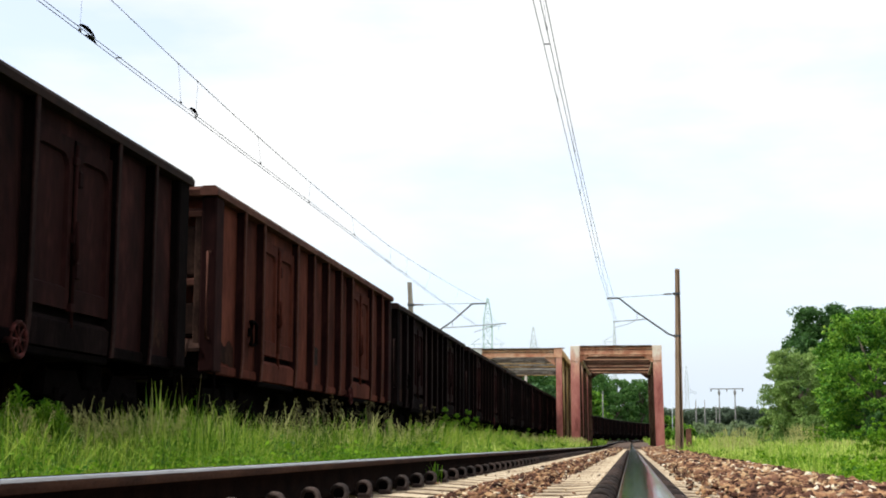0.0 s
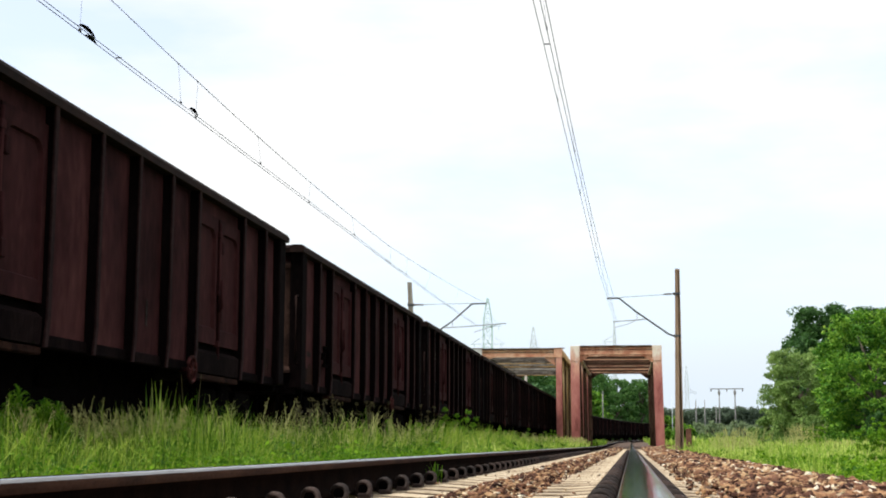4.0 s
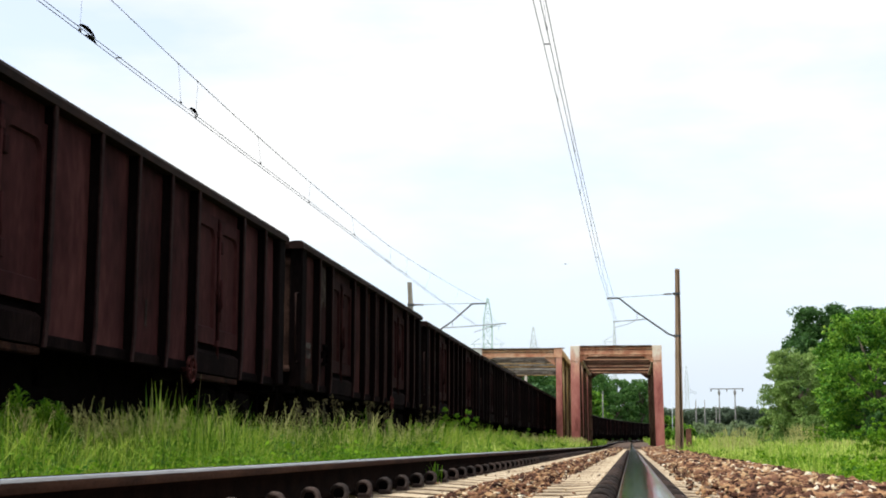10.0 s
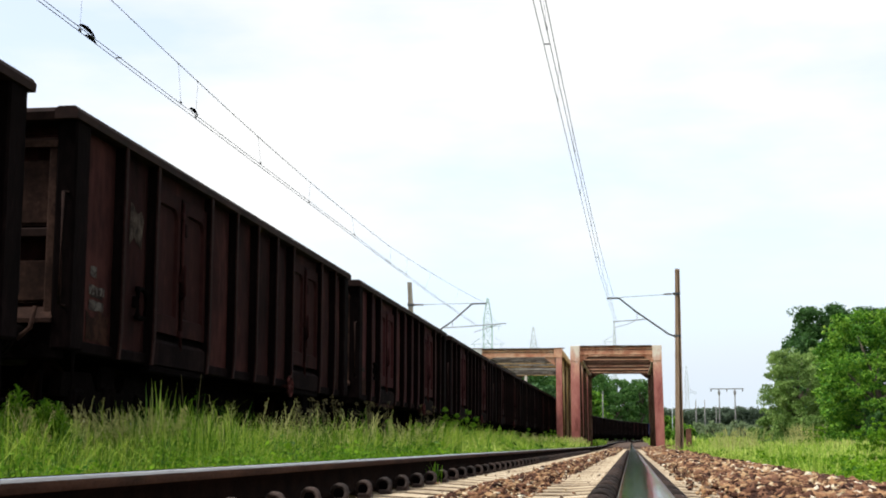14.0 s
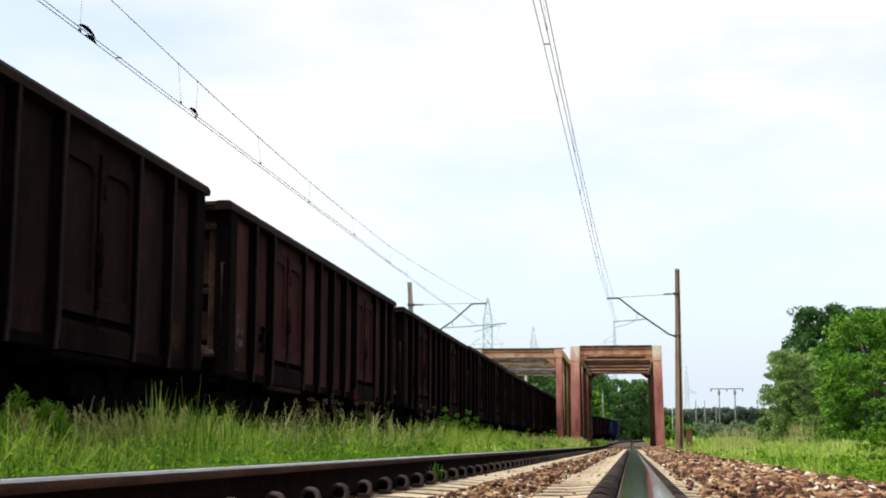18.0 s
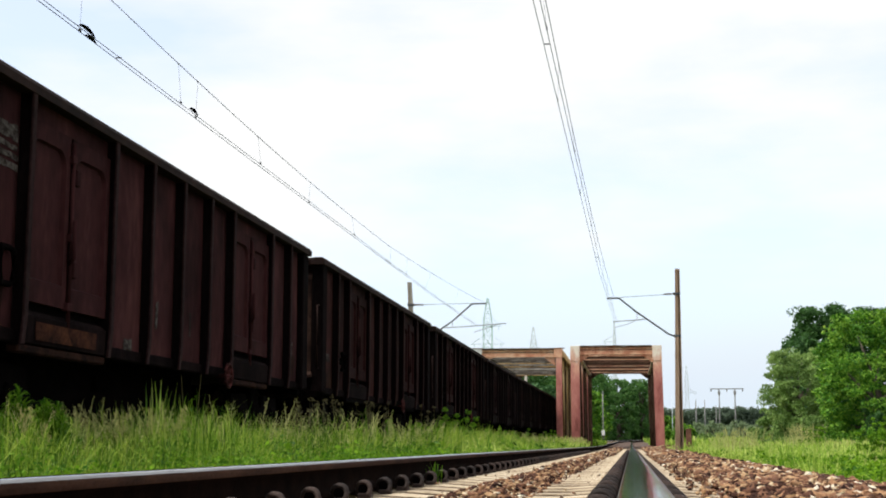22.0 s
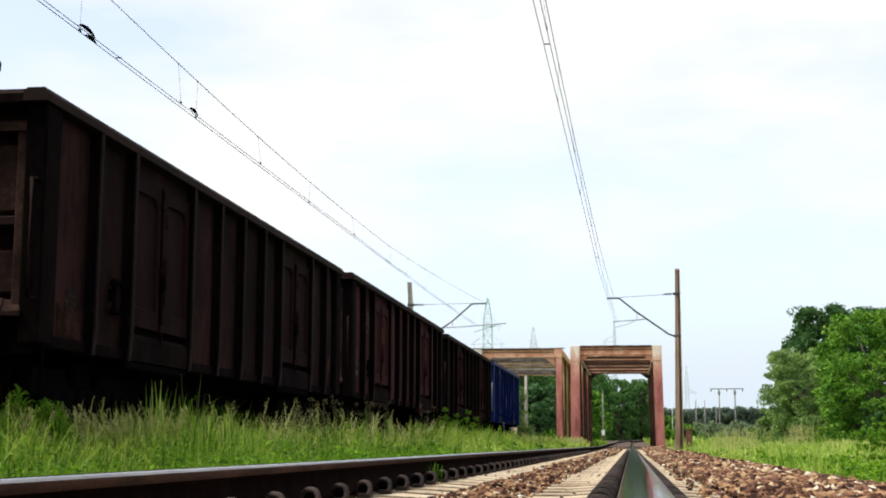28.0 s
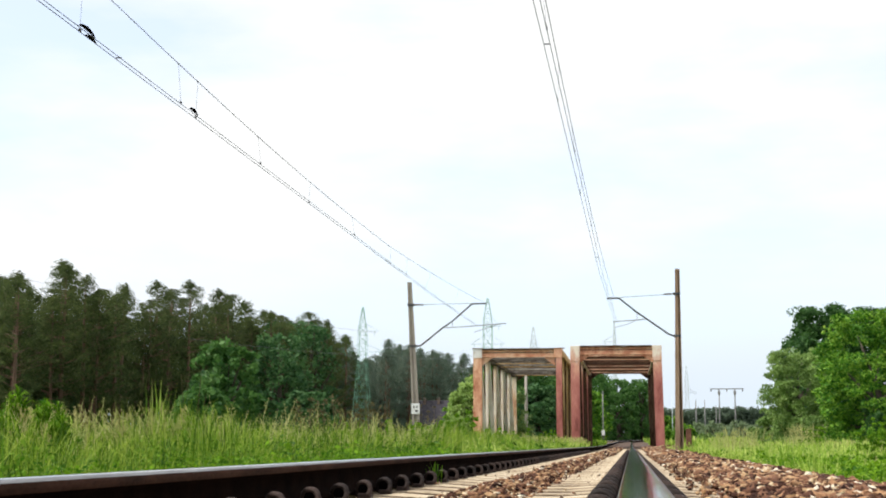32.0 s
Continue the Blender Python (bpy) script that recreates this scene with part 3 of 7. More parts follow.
track("near railway track of steel rails on pale concrete sleepers", near_line, True, -40.0, 330, 72)
far_track = track("far railway track of steel rails on concrete sleepers", far_line, False, -560.0, 560, 100, -10.0)
sleeper_rows(far_track, far_line, -559.0, -10.5)
sleeper_rows(far_track, far_line, 108.4, 559.0)


# ---- wagons ----
WALL_X = 1.29            # half the width over the side plates


def swell(y, z, ribs, deep=0.032):
    """How far the side plate is pressed outwards between its two ribs."""
    below = [r for r in ribs if r <= y]
    above = [r for r in ribs if r > y]
    a, b = below[-1] if below else -6.15, above[0] if above else 6.15
    arch = math.sin(math.pi * min(max((y - a) / (b - a), 0.0), 1.0)) if b > a else 0.0
    up = max(0.0, math.sin(math.pi * (z - 1.0) / 2.12)) ** 0.6
    return deep * max(arch, 0.0) ** 0.8 * up * (1.0 + 0.35 * math.sin(y * 2.1 + z * 1.7))


def paint_mark(parent, y, z, w, h, mat, label, ribs, ragged=0.0, deep=0.032):
    """A thin coat of paint that follows the side plate; ragged: how uneven its outline is."""
    rng = random.Random(int(1000 * (y + 7) + 100 * z))
    bm = bmesh.new()
    n, m = max(2, int(w / 0.09)), max(2, int(h / 0.09))
    grid = []
    for i in range(n + 1):
        col = []
        for k in range(m + 1):
            yy, zz = y + w * (i / n - 0.5), z + h * (k / m - 0.5)
            if ragged:
                yy += rng.uniform(-1, 1) * ragged * w / n
                zz += rng.uniform(-1, 1) * ragged * h / m * (2.2 if k in (0, m) else 1.0)
            col.append(bm.verts.new((WALL_X + 0.008 + swell(yy, zz, ribs, deep), yy, zz)))
        grid.append(col)
    for i in range(n):
        for k in range(m):
            bm.faces.new((grid[i][k], grid[i + 1][k], grid[i + 1][k + 1], grid[i][k + 1])).smooth = True
    return part("marking", bm, mat, parent, label)


def wagon_parts(root, paint, rim, ribs, door, marks, mark_mat, tone):
    """An open bogie wagon, 12.9 m over its rim, front end towards -y. ribs: places of the side ribs; door: inner and outer edge."""
    W2 = WALL_X
    d0, d1 = door
    dm = (d0 + d1) / 2
    first = {}

    def once(name, make, mat, m, parent, label=""):
        if name in first:
            return share(first[name], name.split("|")[0], m, parent)
        ob = part(name.split("|")[0], make(), mat, parent, label)
        ob.matrix_basis = m
        first[name] = ob
        return ob

    # floor and sills
    part("underframe", box(-1.24, 1.24, -6.1, 6.1, 1.02, 1.22, 0.02), IRON, root, "black underframe")
    for s in (-1, 1):
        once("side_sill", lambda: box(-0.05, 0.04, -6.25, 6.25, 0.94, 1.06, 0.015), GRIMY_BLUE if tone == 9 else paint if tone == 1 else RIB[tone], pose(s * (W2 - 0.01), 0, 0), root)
    # side walls with the two double doors between the posts
    for s in (-1, 1):
        turn = 0 if s > 0 else 180
        for k, (a, b) in enumerate(((-6.15, -d1), (-d0, d0), (d1, 6.15))):
            once("side_panel|%d" % k, lambda: panel_mesh(W2, a, b, ribs, 0.062 if tone == 9 else 0.032), paint, pose(0, 0, 0, 0, 0, turn), root)
        for e in (-1, 1):
            once("door_lintel", lambda: box(W2 - 0.04, W2 + 0.02, -(d1 - d0) / 2, (d1 - d0) / 2, 2.96, 3.145, 0.01), paint, pose(0, e * dm, 0, 0, 0, turn), root)
            once("door_backing", lambda: box(W2 - 0.05, W2 - 0.022, -(d1 - d0) / 2, (d1 - d0) / 2, 1.0, 2.96), IRON, pose(0, e * dm, 0, 0, 0, turn), root)
        for y in ribs:
            once("rib", lambda: rib_mesh(0.93, 3.14), [BLUE_SHADE, paint] if tone == 9 else [RIB[tone], EDGE[tone]], pose(s * W2, y, 0, 0, 0, turn), root)
        for e in (-1, 1):
            for y in (d0, d1):
                once("door_post", lambda: rib_mesh(0.93, 3.14, 0.042), [BLUE_SHADE, paint] if tone == 9 else [RIB[tone], EDGE[tone]], pose(s * W2, e * y, 0, 0, 0, turn), root)
            for k, ya in enumerate(((d0 + dm) / 2, (d1 + dm) / 2)):
                once("door", lambda: door_mesh((d1 - d0) / 2 - 0.05, 1.32, 2.95), paint, pose(s * W2, e * ya, 0, 0, 0, turn), root)
            once("door_latch", lambda: latch_mesh(), paint, pose(s * (W2 + 0.045), e * dm, 0, 0, 0, turn), root)
            once("door_apron", lambda: prism([(0.0, 0.97), (0.075, 0.95), (0.085, 1.19), (0.03, 1.24), (0.0, 1.24)], "y", -(d1 - d0) / 2 + 0.06, (d1 - d0) / 2 - 0.06), GRIMY_BLUE if tone == 9 else RIB[tone] if tone != 1 else paint, pose(s * W2, e * dm, 0, 0, 0, turn), root, "dented plate below the doors")
            if tone != 9:
                once("door_step", lambda: box(-0.06, 0.06, -(d1 - d0) / 2, (d1 - d0) / 2, 0.86, 0.935, 0.015), IRON if tone != 3 else RUST_PATCH, pose(s * (W2 + 0.0), e * dm, 0), root)
        if tone != 9:
            once("rope_ring", lambda: rope_ring_mesh(), IRON, pose(s * (W2 + 0.05), -s * 4.40, 1.42, 0, 0, turn), root, "black tie-down ring")
        if tone in (0, 1, 3):
            once("handwheel", lambda: wheel_ring_mesh(), RED_MARK, pose(s * 1.44, 1.86, 0.95), root, "dull red brake handwheel")
        if tone == 9 and s > 0:
            part("handwheel", wheel_ring_mesh(), DARK_STEEL, root, "dull grey brake handwheel").matrix_basis = pose(1.40, -2.25, 0.80) @ Matrix.Scale(1.2, 4)
    # rim round the open top
    part("top_rim", rim_mesh(), rim, root, "dusty top rim")
    # end walls with posts, ladder bars and grab rails
    for e in (-1, 1):
        turn = 0 if e < 0 else 180
        once("end_wall", end_wall_mesh, paint, pose(0, e * 6.12, 0, 0, 0, turn), root)
        for x in ((-0.36, 0.36) if tone != 9 else (0.0,)):
            once("end_post", lambda: box(-0.06, 0.06, -0.11, 0.02, 1.18, 3.13, 0.012), paint, pose(x, e * 6.14, 0, 0, 0, turn), root)
        for x in (-1.30, 1.30):
            once("corner_post", lambda: box(-0.10, 0.10, -0.24, 0.10, 0.95, 3.14, 0.02), paint if tone == 9 else RIB[tone], pose(x, e * 6.13, 0, 0, 0, turn), root)
        if tone != 9:
            once("end_rail", lambda: box(-1.2, 1.2, -0.16, -0.02, 2.02, 2.11, 0.012), RIM[1] if tone == 1 else RIM[0], pose(0, e * 6.14, 0, 0, 0, turn), root)
            for x in (-0.79, 0.79):
                once("end_plate", lambda: box(-0.40, 0.40, -0.10, -0.06, 2.14, 2.78, 0.03), END_PLATE, pose(x, e * 6.14, 0, 0, 0, turn), root)
                once("end_stanchion", lambda: box(-0.045, 0.045, -0.17, -0.02, 1.30, 2.92, 0.012), END_PLATE, pose(x * 1.45, e * 6.14, 0, 0, 0, turn), root)
                once("end_plate|low", lambda: box(-0.40, 0.40, -0.10, -0.06, 1.40, 1.82, 0.03), END_PLATE, pose(x, e * 6.14, 0, 0, 0, turn), root)
            once("end_gusset", lambda: prism([(-0.02, 1.36), (-0.10, 1.36), (-0.26, 1.24), (-0.26, 1.20), (-0.02, 1.20)], "x", -1.22, 1.22), END_PLATE, pose(0, e * 6.14, 0, 0, 0, turn), root)
        if tone != 9:
            once("end_lip", lambda: end_lip_mesh(), RIM[1] if tone == 1 else END_PLATE, pose(0, e * 6.14, 0, 0, 0, turn), root)
        else:
            once("end_bar", lambda: tube([(0.5, 0.0, 2.52), (0.5, -0.14, 2.56), (1.02, -0.16, 2.57), (1.1, -0.14, 2.5), (1.12, 0.0, 2.42)], 0.02, 6), WHITE, pose(0, e * 6.14, 0, 0, 0, turn), root, "white bent grab bar")
        for x in (-1, 1):
            once("grab_rail", lambda: tube([(0, 0, 1.35), (0, -0.12, 1.36), (0, -0.12, 2.42), (0, 0, 2.43)], 0.018, 6), GALVANISED if tone == 9 else rim, pose(x * 1.33, e * 6.36, 0, 0, 0, turn), root)
            if tone != 9 or e < 0:
                once("end_step", lambda: step_mesh(), IRON, pose(x * 1.2, e * 6.15, 0, 0, 0, turn), root)
        once("buffer_beam", lambda: box(-1.28, 1.28, -0.07, 0.07, 0.86, 1.22, 0.015), IRON, pose(0, e * 6.27, 0), root)
        for x in (-0.875, 0.875):
            once("buffer", lambda: buffer_mesh(), IRON, pose(x, e * 6.34, 1.06, 0, 0, turn), root, "black spring buffer")
        once("coupling", lambda: coupling_mesh(), IRON, pose(0, e * 6.3, 1.04, 0, 0, turn), root)
        bogie(root, e * 4.5, once)
    once("brake_cylinder", lambda: tube([(0.45, -0.5, 0.78), (0.45, 0.3, 0.78)], 0.17, 10), IRON, pose(0, 0, 0), root)
    once("air_tank", lambda: tube([(-0.5, -0.6, 0.74), (-0.5, 0.6, 0.74)], 0.2, 10), IRON, pose(0, 0, 0), root)
    # centre sill enlarged to a black block that stands for the shade underneath
    once("centre_sill", lambda: box(-0.55, 0.55, -3.1, 3.1, 0.42, 1.02, 0.03), IRON, pose(0, 0, 0), root)
    if tone != 9:
        for e in (-1, 1):
            once("brake_hose", lambda: tube([(0.62, 0.0, 1.10), (0.66, -0.16, 1.04), (0.80, -0.22, 1.02), (0.98, -0.22, 1.04), (1.08, -0.18, 1.14), (1.10, -0.14, 1.34)], 0.024, 6), END_PLATE, pose(0, e * 6.34, 0, 0, 0, 0 if e < 0 else 180), root, "grey brake hose")
    for y, z, w, h in ((5.55, 1.30, 0.5, 0.3), (-5.5, 1.20, 0.6, 0.3)) if tone != 9 else ():
        paint_mark(root, y, z, w, h, RUST_PATCH, "patch of dull rust", POSTS_BROWN, 0.3)
    # painted marks that can no longer be read
    for y, z, w, h in marks:
        paint_mark(root, y, z, w, h, mark_mat, "faded unreadable marking", POSTS_BROWN, 0.1)


def panel_mesh(x, a, b, ribs, deep):
    """A wall plate that years of loading have pressed outwards between the ribs."""
    bm = bmesh.new()
    stops = [a] + [r for r in ribs if a + 0.05 < r < b - 0.05] + [b]
    walls = sorted(set(ribs) | {a, b})
    ys = []
    for p, q in zip(stops, stops[1:]):
        n = max(3, int((q - p) / 0.16))
        ys += [p + (q - p) * i / n for i in range(n)]
    ys.append(b)
    zs = [1.0, 1.06, 1.14, 1.28, 1.5, 1.8, 2.1, 2.4, 2.65, 2.85, 3.0, 3.145]
    front, back = [], []
    for y in ys:
        fc, bc = [], []
        for z in zs:
            out = swell(y, z, walls, deep)
            fc.append(bm.verts.new((x + out, y, z)))
            bc.append(bm.verts.new((x - 0.03, y, z)))
        front.append(fc)
        back.append(bc)
    m, n = len(zs), len(ys) - 1
    for i in range(n):
        for k in range(m - 1):
            bm.faces.new((front[i][k], front[i + 1][k], front[i + 1][k + 1], front[i][k + 1])).smooth = True
            bm.faces.new((back[i][k], back[i][k + 1], back[i + 1][k + 1], back[i + 1][k]))
        bm.faces.new((front[i][0], back[i][0], back[i + 1][0], front[i + 1][0]))
        bm.faces.new((front[i][-1], front[i + 1][-1], back[i + 1][-1], back[i][-1]))
    for i in (0, n):
        for k in range(m - 1):
            bm.faces.new((front[i][k], front[i][k + 1], back[i][k + 1], back[i][k]))
    bmesh.ops.recalc_face_normals(bm, faces=bm.faces)
    return bm


def rib_mesh(z0, z1, w=0.036, top=0.13):
    """An upright T-shaped rib: a shade-toned web that tapers at its foot, and a lit-toned outer flange."""
    bm = bmesh.new()
    prof = [(z0, 0.105), (z0 + 0.25, 0.125), (z1 - 0.12, top), (z1, top)]
    rows = []
    for z, d in prof:
        rows.append([bm.verts.new(p) for p in ((-0.02, -w * 0.75, z), (d - 0.022, -w * 0.5, z), (d - 0.022, -w, z), (d - 0.006, -w, z), (d, -w * 0.8, z), (d, w * 0.8, z), (d - 0.006, w, z), (d - 0.022, w, z), (d - 0.022, w * 0.5, z), (-0.02, w * 0.75, z))])
    for a, b in zip(rows, rows[1:]):
        for i in range(9):
            bm.faces.new((a[i], a[i + 1], b[i + 1], b[i])).material_index = 1 if 2 <= i <= 6 else 0
    bm.faces.new(rows[0][::-1])
    bm.faces.new(rows[-1])
    bmesh.ops.recalc_face_normals(bm, faces=bm.faces)
    return bm


def door_mesh(w, z0, z1):
    """A door leaf with a raised frame, a dished panel with rounded top corners and hinge bosses."""
    bm = bmesh.new()
    h = w / 2
    add_box(bm, -0.02, 0.015, -h, h, z0, z1)
    r, n = 0.16, 5
    outer = [(-h, z0), (h, z0), (h, z1), (-h, z1)]
    inner = [(-h + 0.09, z0 + 0.2), (h - 0.09, z0 + 0.2)]
    inner += [(h - 0.09 - r + r * math.cos(math.pi / 2 * k / n), z1 - 0.16 - r + r * math.sin(math.pi / 2 * k / n)) for k in range(n + 1)]
    inner += [(-h + 0.09 + r - r * math.sin(math.pi / 2 * k / n), z1 - 0.16 - r + r * math.cos(math.pi / 2 * k / n)) for k in range(n + 1)]
    def ring(pts, x):
        return [bm.verts.new((x, y, z)) for y, z in pts]
    top = ring(inner, 0.055)
    low = ring([(y * 0.93, z0 + 0.2 + (z - z0 - 0.2) * 0.975 + 0.02) for y, z in inner], 0.018)
    m = len(inner)
    for i in range(m):
        bm.faces.new((top[i], top[(i + 1) % m], low[(i + 1) % m], low[i]))
    bm.faces.new(low)
    corner = ring(outer, 0.055)
    half = m // 2 + 1
    bm.faces.new((corner[0], corner[1], top[1], top[0]))
    bm.faces.new([corner[1], corner[2]] + [top[i] for i in range(2 + n, 0, -1)])
    bm.faces.new([corner[2], corner[3], top[3 + n], top[2 + n]])
    bm.faces.new([corner[3], corner[0], top[0]] + [top[i] for i in range(m - 1, 2 + n, -1)])
    base = ring(outer, 0.0)
    for i in range(4):
        bm.faces.new((corner[i], corner[(i + 1) % 4], base[(i + 1) % 4], base[i]))
    for z in (z0 + 0.3, z1 - 0.45):
        add_box(bm, 0.05, 0.10, -h + 0.01, -h + 0.10, z, z + 0.16, 0.01)
    bmesh.ops.recalc_face_normals(bm, faces=bm.faces)
    return bm


def latch_mesh():
    bm = bmesh.new()
    add_tube(bm, [(0.03, 0, 1.15), (0.03, 0, 2.9)], 0.022, 6)
    add_tube(bm, [(0.05, -0.04, 1.75), (0.085, -0.05, 1.8), (0.085, -0.05, 2.15)], 0.022, 6)
    for z in (1.3, 1.95, 2.7):
        add_box(bm, -0.02, 0.05, -0.05, 0.05, z, z + 0.08, 0.008)
    return bm


def rope_ring_mesh():
    bm = bmesh.new()
    add_tube(bm, [(0, -0.10, 0), (0.02, -0.12, 0.03), (0.02, -0.12, 0.28), (0, -0.09, 0.31), (0, 0.09, 0.31), (0.02, 0.12, 0.28), (0.02, 0.12, 0.03), (0, 0.10, 0), (0, -0.10, 0)], 0.028, 6, caps=False)
    add_box(bm, -0.05, 0.02, -0.16, -0.08, 0.1, 0.22, 0.01)
    return bm


def rim_mesh():
    bm = bmesh.new()
    for s in (-1, 1):
        add_prism(bm, [(s * 1.20, 3.13), (s * 1.43, 3.13), (s * 1.435, 3.20), (s * 1.40, 3.25), (s * 1.24, 3.25), (s * 1.20, 3.22)], "y", -6.45, 6.45)
    for e in (-1, 1):
        add_prism(bm, [(e * 6.14, 3.13), (e * 6.42, 3.13), (e * 6.45, 3.20), (e * 6.40, 3.25), (e * 6.2, 3.25)], "x", -1.20, 1.20)
    return bm


def end_wall_mesh():
    bm = bmesh.new()
    add_box(bm, -1.3, 1.3, -0.02, 0.03, 1.2, 3.145)
    for z in (1.25, 2.55):
        add_box(bm, -1.25, 1.25, -0.06, -0.02, z, z + 0.5, 0.03)
    return bm


def end_lip_mesh():
    bm = bmesh.new()
    add_prism(bm, [(-0.20, 2.88), (-0.02, 2.96), (-0.02, 3.02), (-0.22, 2.94)], "x", -1.22, 1.22)
    for x in (-1.26, 1.26):
        add_tube(bm, [(x - 0.04, -0.1, 2.95), (x + 0.04, -0.1, 2.95)], 0.07, 8)
    return bm


def step_mesh():
    bm = bmesh.new()
    for x in (-0.15, 0.15):
        add_tube(bm, [(x, 0, 0.95), (x, -0.03, 0.45)], 0.016, 5)
    add_box(bm, -0.17, 0.17, -0.10, 0.05, 0.43, 0.46)
    return bm


def buffer_mesh():
    bm = bmesh.new()
    add_tube(bm, [(0, 0, 0), (0, -0.30, 0)], [0.13, 0.11], 10)
    add_tube(bm, [(0, -0.30, 0), (0, -0.60, 0)], 0.08, 10)
    add_tube(bm, [(0, -0.60, 0), (0, -0.65, 0)], [0.225, 0.22], 14)
    return bm


def coupling_mesh():
    bm = bmesh.new()
    add_tube(bm, [(0, 0, 0), (0, -0.25, 0.02), (0, -0.36, 0.10), (0, -0.28, 0.16)], 0.04, 6)
    for x in (-0.06, 0.06):
        add_tube(bm, [(x, -0.2, 0), (x, -0.62, -0.2)], 0.022, 5)
    return bm


def wheel_ring_mesh():
    bm = bmesh.new()
    r = 0.15
    pts = [(0, r * math.cos(2 * math.pi * k / 14), r * math.sin(2 * math.pi * k / 14)) for k in range(15)]
    add_tube(bm, pts, 0.022, 6, caps=False)
    for k in range(4):
        a = math.pi * k / 4
        add_tube(bm, [(0, -r * math.cos(a), -r * math.sin(a)), (0, r * math.cos(a), r * math.sin(a))], 0.012, 4)
    add_tube(bm, [(-0.16, 0, 0), (0.02, 0, 0)], 0.03, 6)
    return bm


def wheel_profile():
    bm = bmesh.new()
    n = 24
    rows = [(-0.068, 0.485), (-0.035, 0.485), (-0.03, 0.462), (0.068, 0.455), (0.068, 0.40), (0.02, 0.38), (0.015, 0.17), (0.07, 0.14), (0.07, 0.0)]
    rings = [[bm.verts.new((x, r * math.cos(2 * math.pi * k / n), r * math.sin(2 * math.pi * k / n))) for k in range(n)] for x, r in rows[:-1]]
    for a, b in zip(rings, rings[1:]):
        for k in range(n):
            bm.faces.new((a[k], a[(k + 1) % n], b[(k + 1) % n], b[k]))
    bm.faces.new(rings[0])
    bm.faces.new(rings[-1])
    bmesh.ops.recalc_face_normals(bm, faces=bm.faces)
    return bm


def bogie(root, y, once):
    frame_ob = once("bogie", lambda: bogie_mesh(), IRON, pose(0, y, 0), root, "black two-axle bogie frame")
    for dy in (-0.9, 0.9):
        for s in (-1, 1):
            once("wheel", wheel_profile, RAIL_SIDE, pose(s * 0.75, dy, 0.46, 0, 0, 0 if s > 0 else 180), frame_ob)
            once("axle_box", lambda: axle_box_mesh(), IRON, pose(s * 1.0, dy, 0.46, 0, 0, 0 if s > 0 else 180), frame_ob)
        once("axle", lambda: tube([(-0.98, 0, 0.46), (0.98, 0, 0.46)], 0.08, 8), IRON, pose(0, dy, 0), frame_ob)


def bogie_mesh():
    bm = bmesh.new()
    for s in (-1, 1):
        add_prism(bm, [(-1.25, 0.55), (-1.2, 0.78), (-0.5, 0.80), (-0.35, 0.62), (0.35, 0.62), (0.5, 0.80), (1.2, 0.78), (1.25, 0.55), (0.6, 0.50), (0.35, 0.32), (-0.35, 0.32), (-0.6, 0.50)], "x", s * 1.0 - 0.06, s * 1.0 + 0.06)
        for dy in (-0.12, 0.12):
            add_tube(bm, [(s * 1.02, dy, 0.36), (s * 1.02, dy, 0.66)], 0.075, 8)
    add_box(bm, -1.05, 1.05, -0.22, 0.22, 0.62, 0.90, 0.03)
    return bm


def axle_box_mesh():
    bm = bmesh.new()
    add_box(bm, -0.08, 0.12, -0.15, 0.15, -0.14, 0.16, 0.03)
    add_tube(bm, [(0.12, 0, 0), (0.17, 0, 0)], 0.10, 10)
    return bm


RIBS_BROWN = (-5.08, -1.0, 0.06, 1.12, 5.2)
RIBS_BLUE = (-5.36, -1.24, 0.03, 1.27, 5.42)
POSTS_BROWN = tuple(sorted(RIBS_BROWN + (-4.10, -2.12, 2.12, 4.10)))
POSTS_BLUE = tuple(sorted(RIBS_BLUE + (-4.37, -2.55, 2.55, 4.37)))
BROWN_MARKS = [
    [(-5.55, 1.55, 0.30, 0.08)],
    [(-0.5, 1.5, 0.25, 0.3), (5.7, 1.42, 0.22, 0.28)],
    [(-5.5, 1.5, 0.28, 0.08), (-5.5, 1.38, 0.3, 0.08)],
    [(-5.5, 1.55, 0.3, 0.08), (0.62, 1.5, 0.07, 0.3)],
]
BROWN_LABELS = ["dark brown open freight wagon, ribbed and rusty", "rust-red open freight wagon with ribbed steel sides", "soot-blackened open freight wagon with ribbed sides", "maroon open freight wagon with faded markings"]
WAGON_TONES = {35: 1, 34: 2, 24: 3, 23: 0, 22: 0, 21: 2, 20: 2, 19: 0, 18: 3, 17: 3, 25: 2, 26: 0, 27: 0, 28: 0, 29: 3, 30: 3, 31: 3, 32: 2, 33: 0, 36: 0, 16: 0, 15: 2, 14: 3, 13: 0, 12: 2, 11: 2, 10: 3, 9: 0, 8: 0, 7: 2, 6: 2, 5: 2, 4: 2, 3: 2, 2: 3, 1: 0}
CORNER_LINES = [(-5.72, 2.02, 0.12, 0.09), (-5.66, 1.76, 0.16, 0.10), (-5.55, 1.58, 0.42, 0.09), (-5.55, 1.43, 0.40, 0.10), (-5.5, 1.06, 0.32, 0.05)]
REAR_LINES = [(4.80, 2.46, 0.46, 0.13), (4.80, 2.26, 0.36, 0.05), (4.80, 2.17, 0.36, 0.05), (4.80, 2.08, 0.38, 0.05), (4.82, 1.94, 0.40, 0.06)]
WAGON_MARKS = []


def marked(n, kind, rows):
    WAGON_MARKS.append((n, kind, rows))


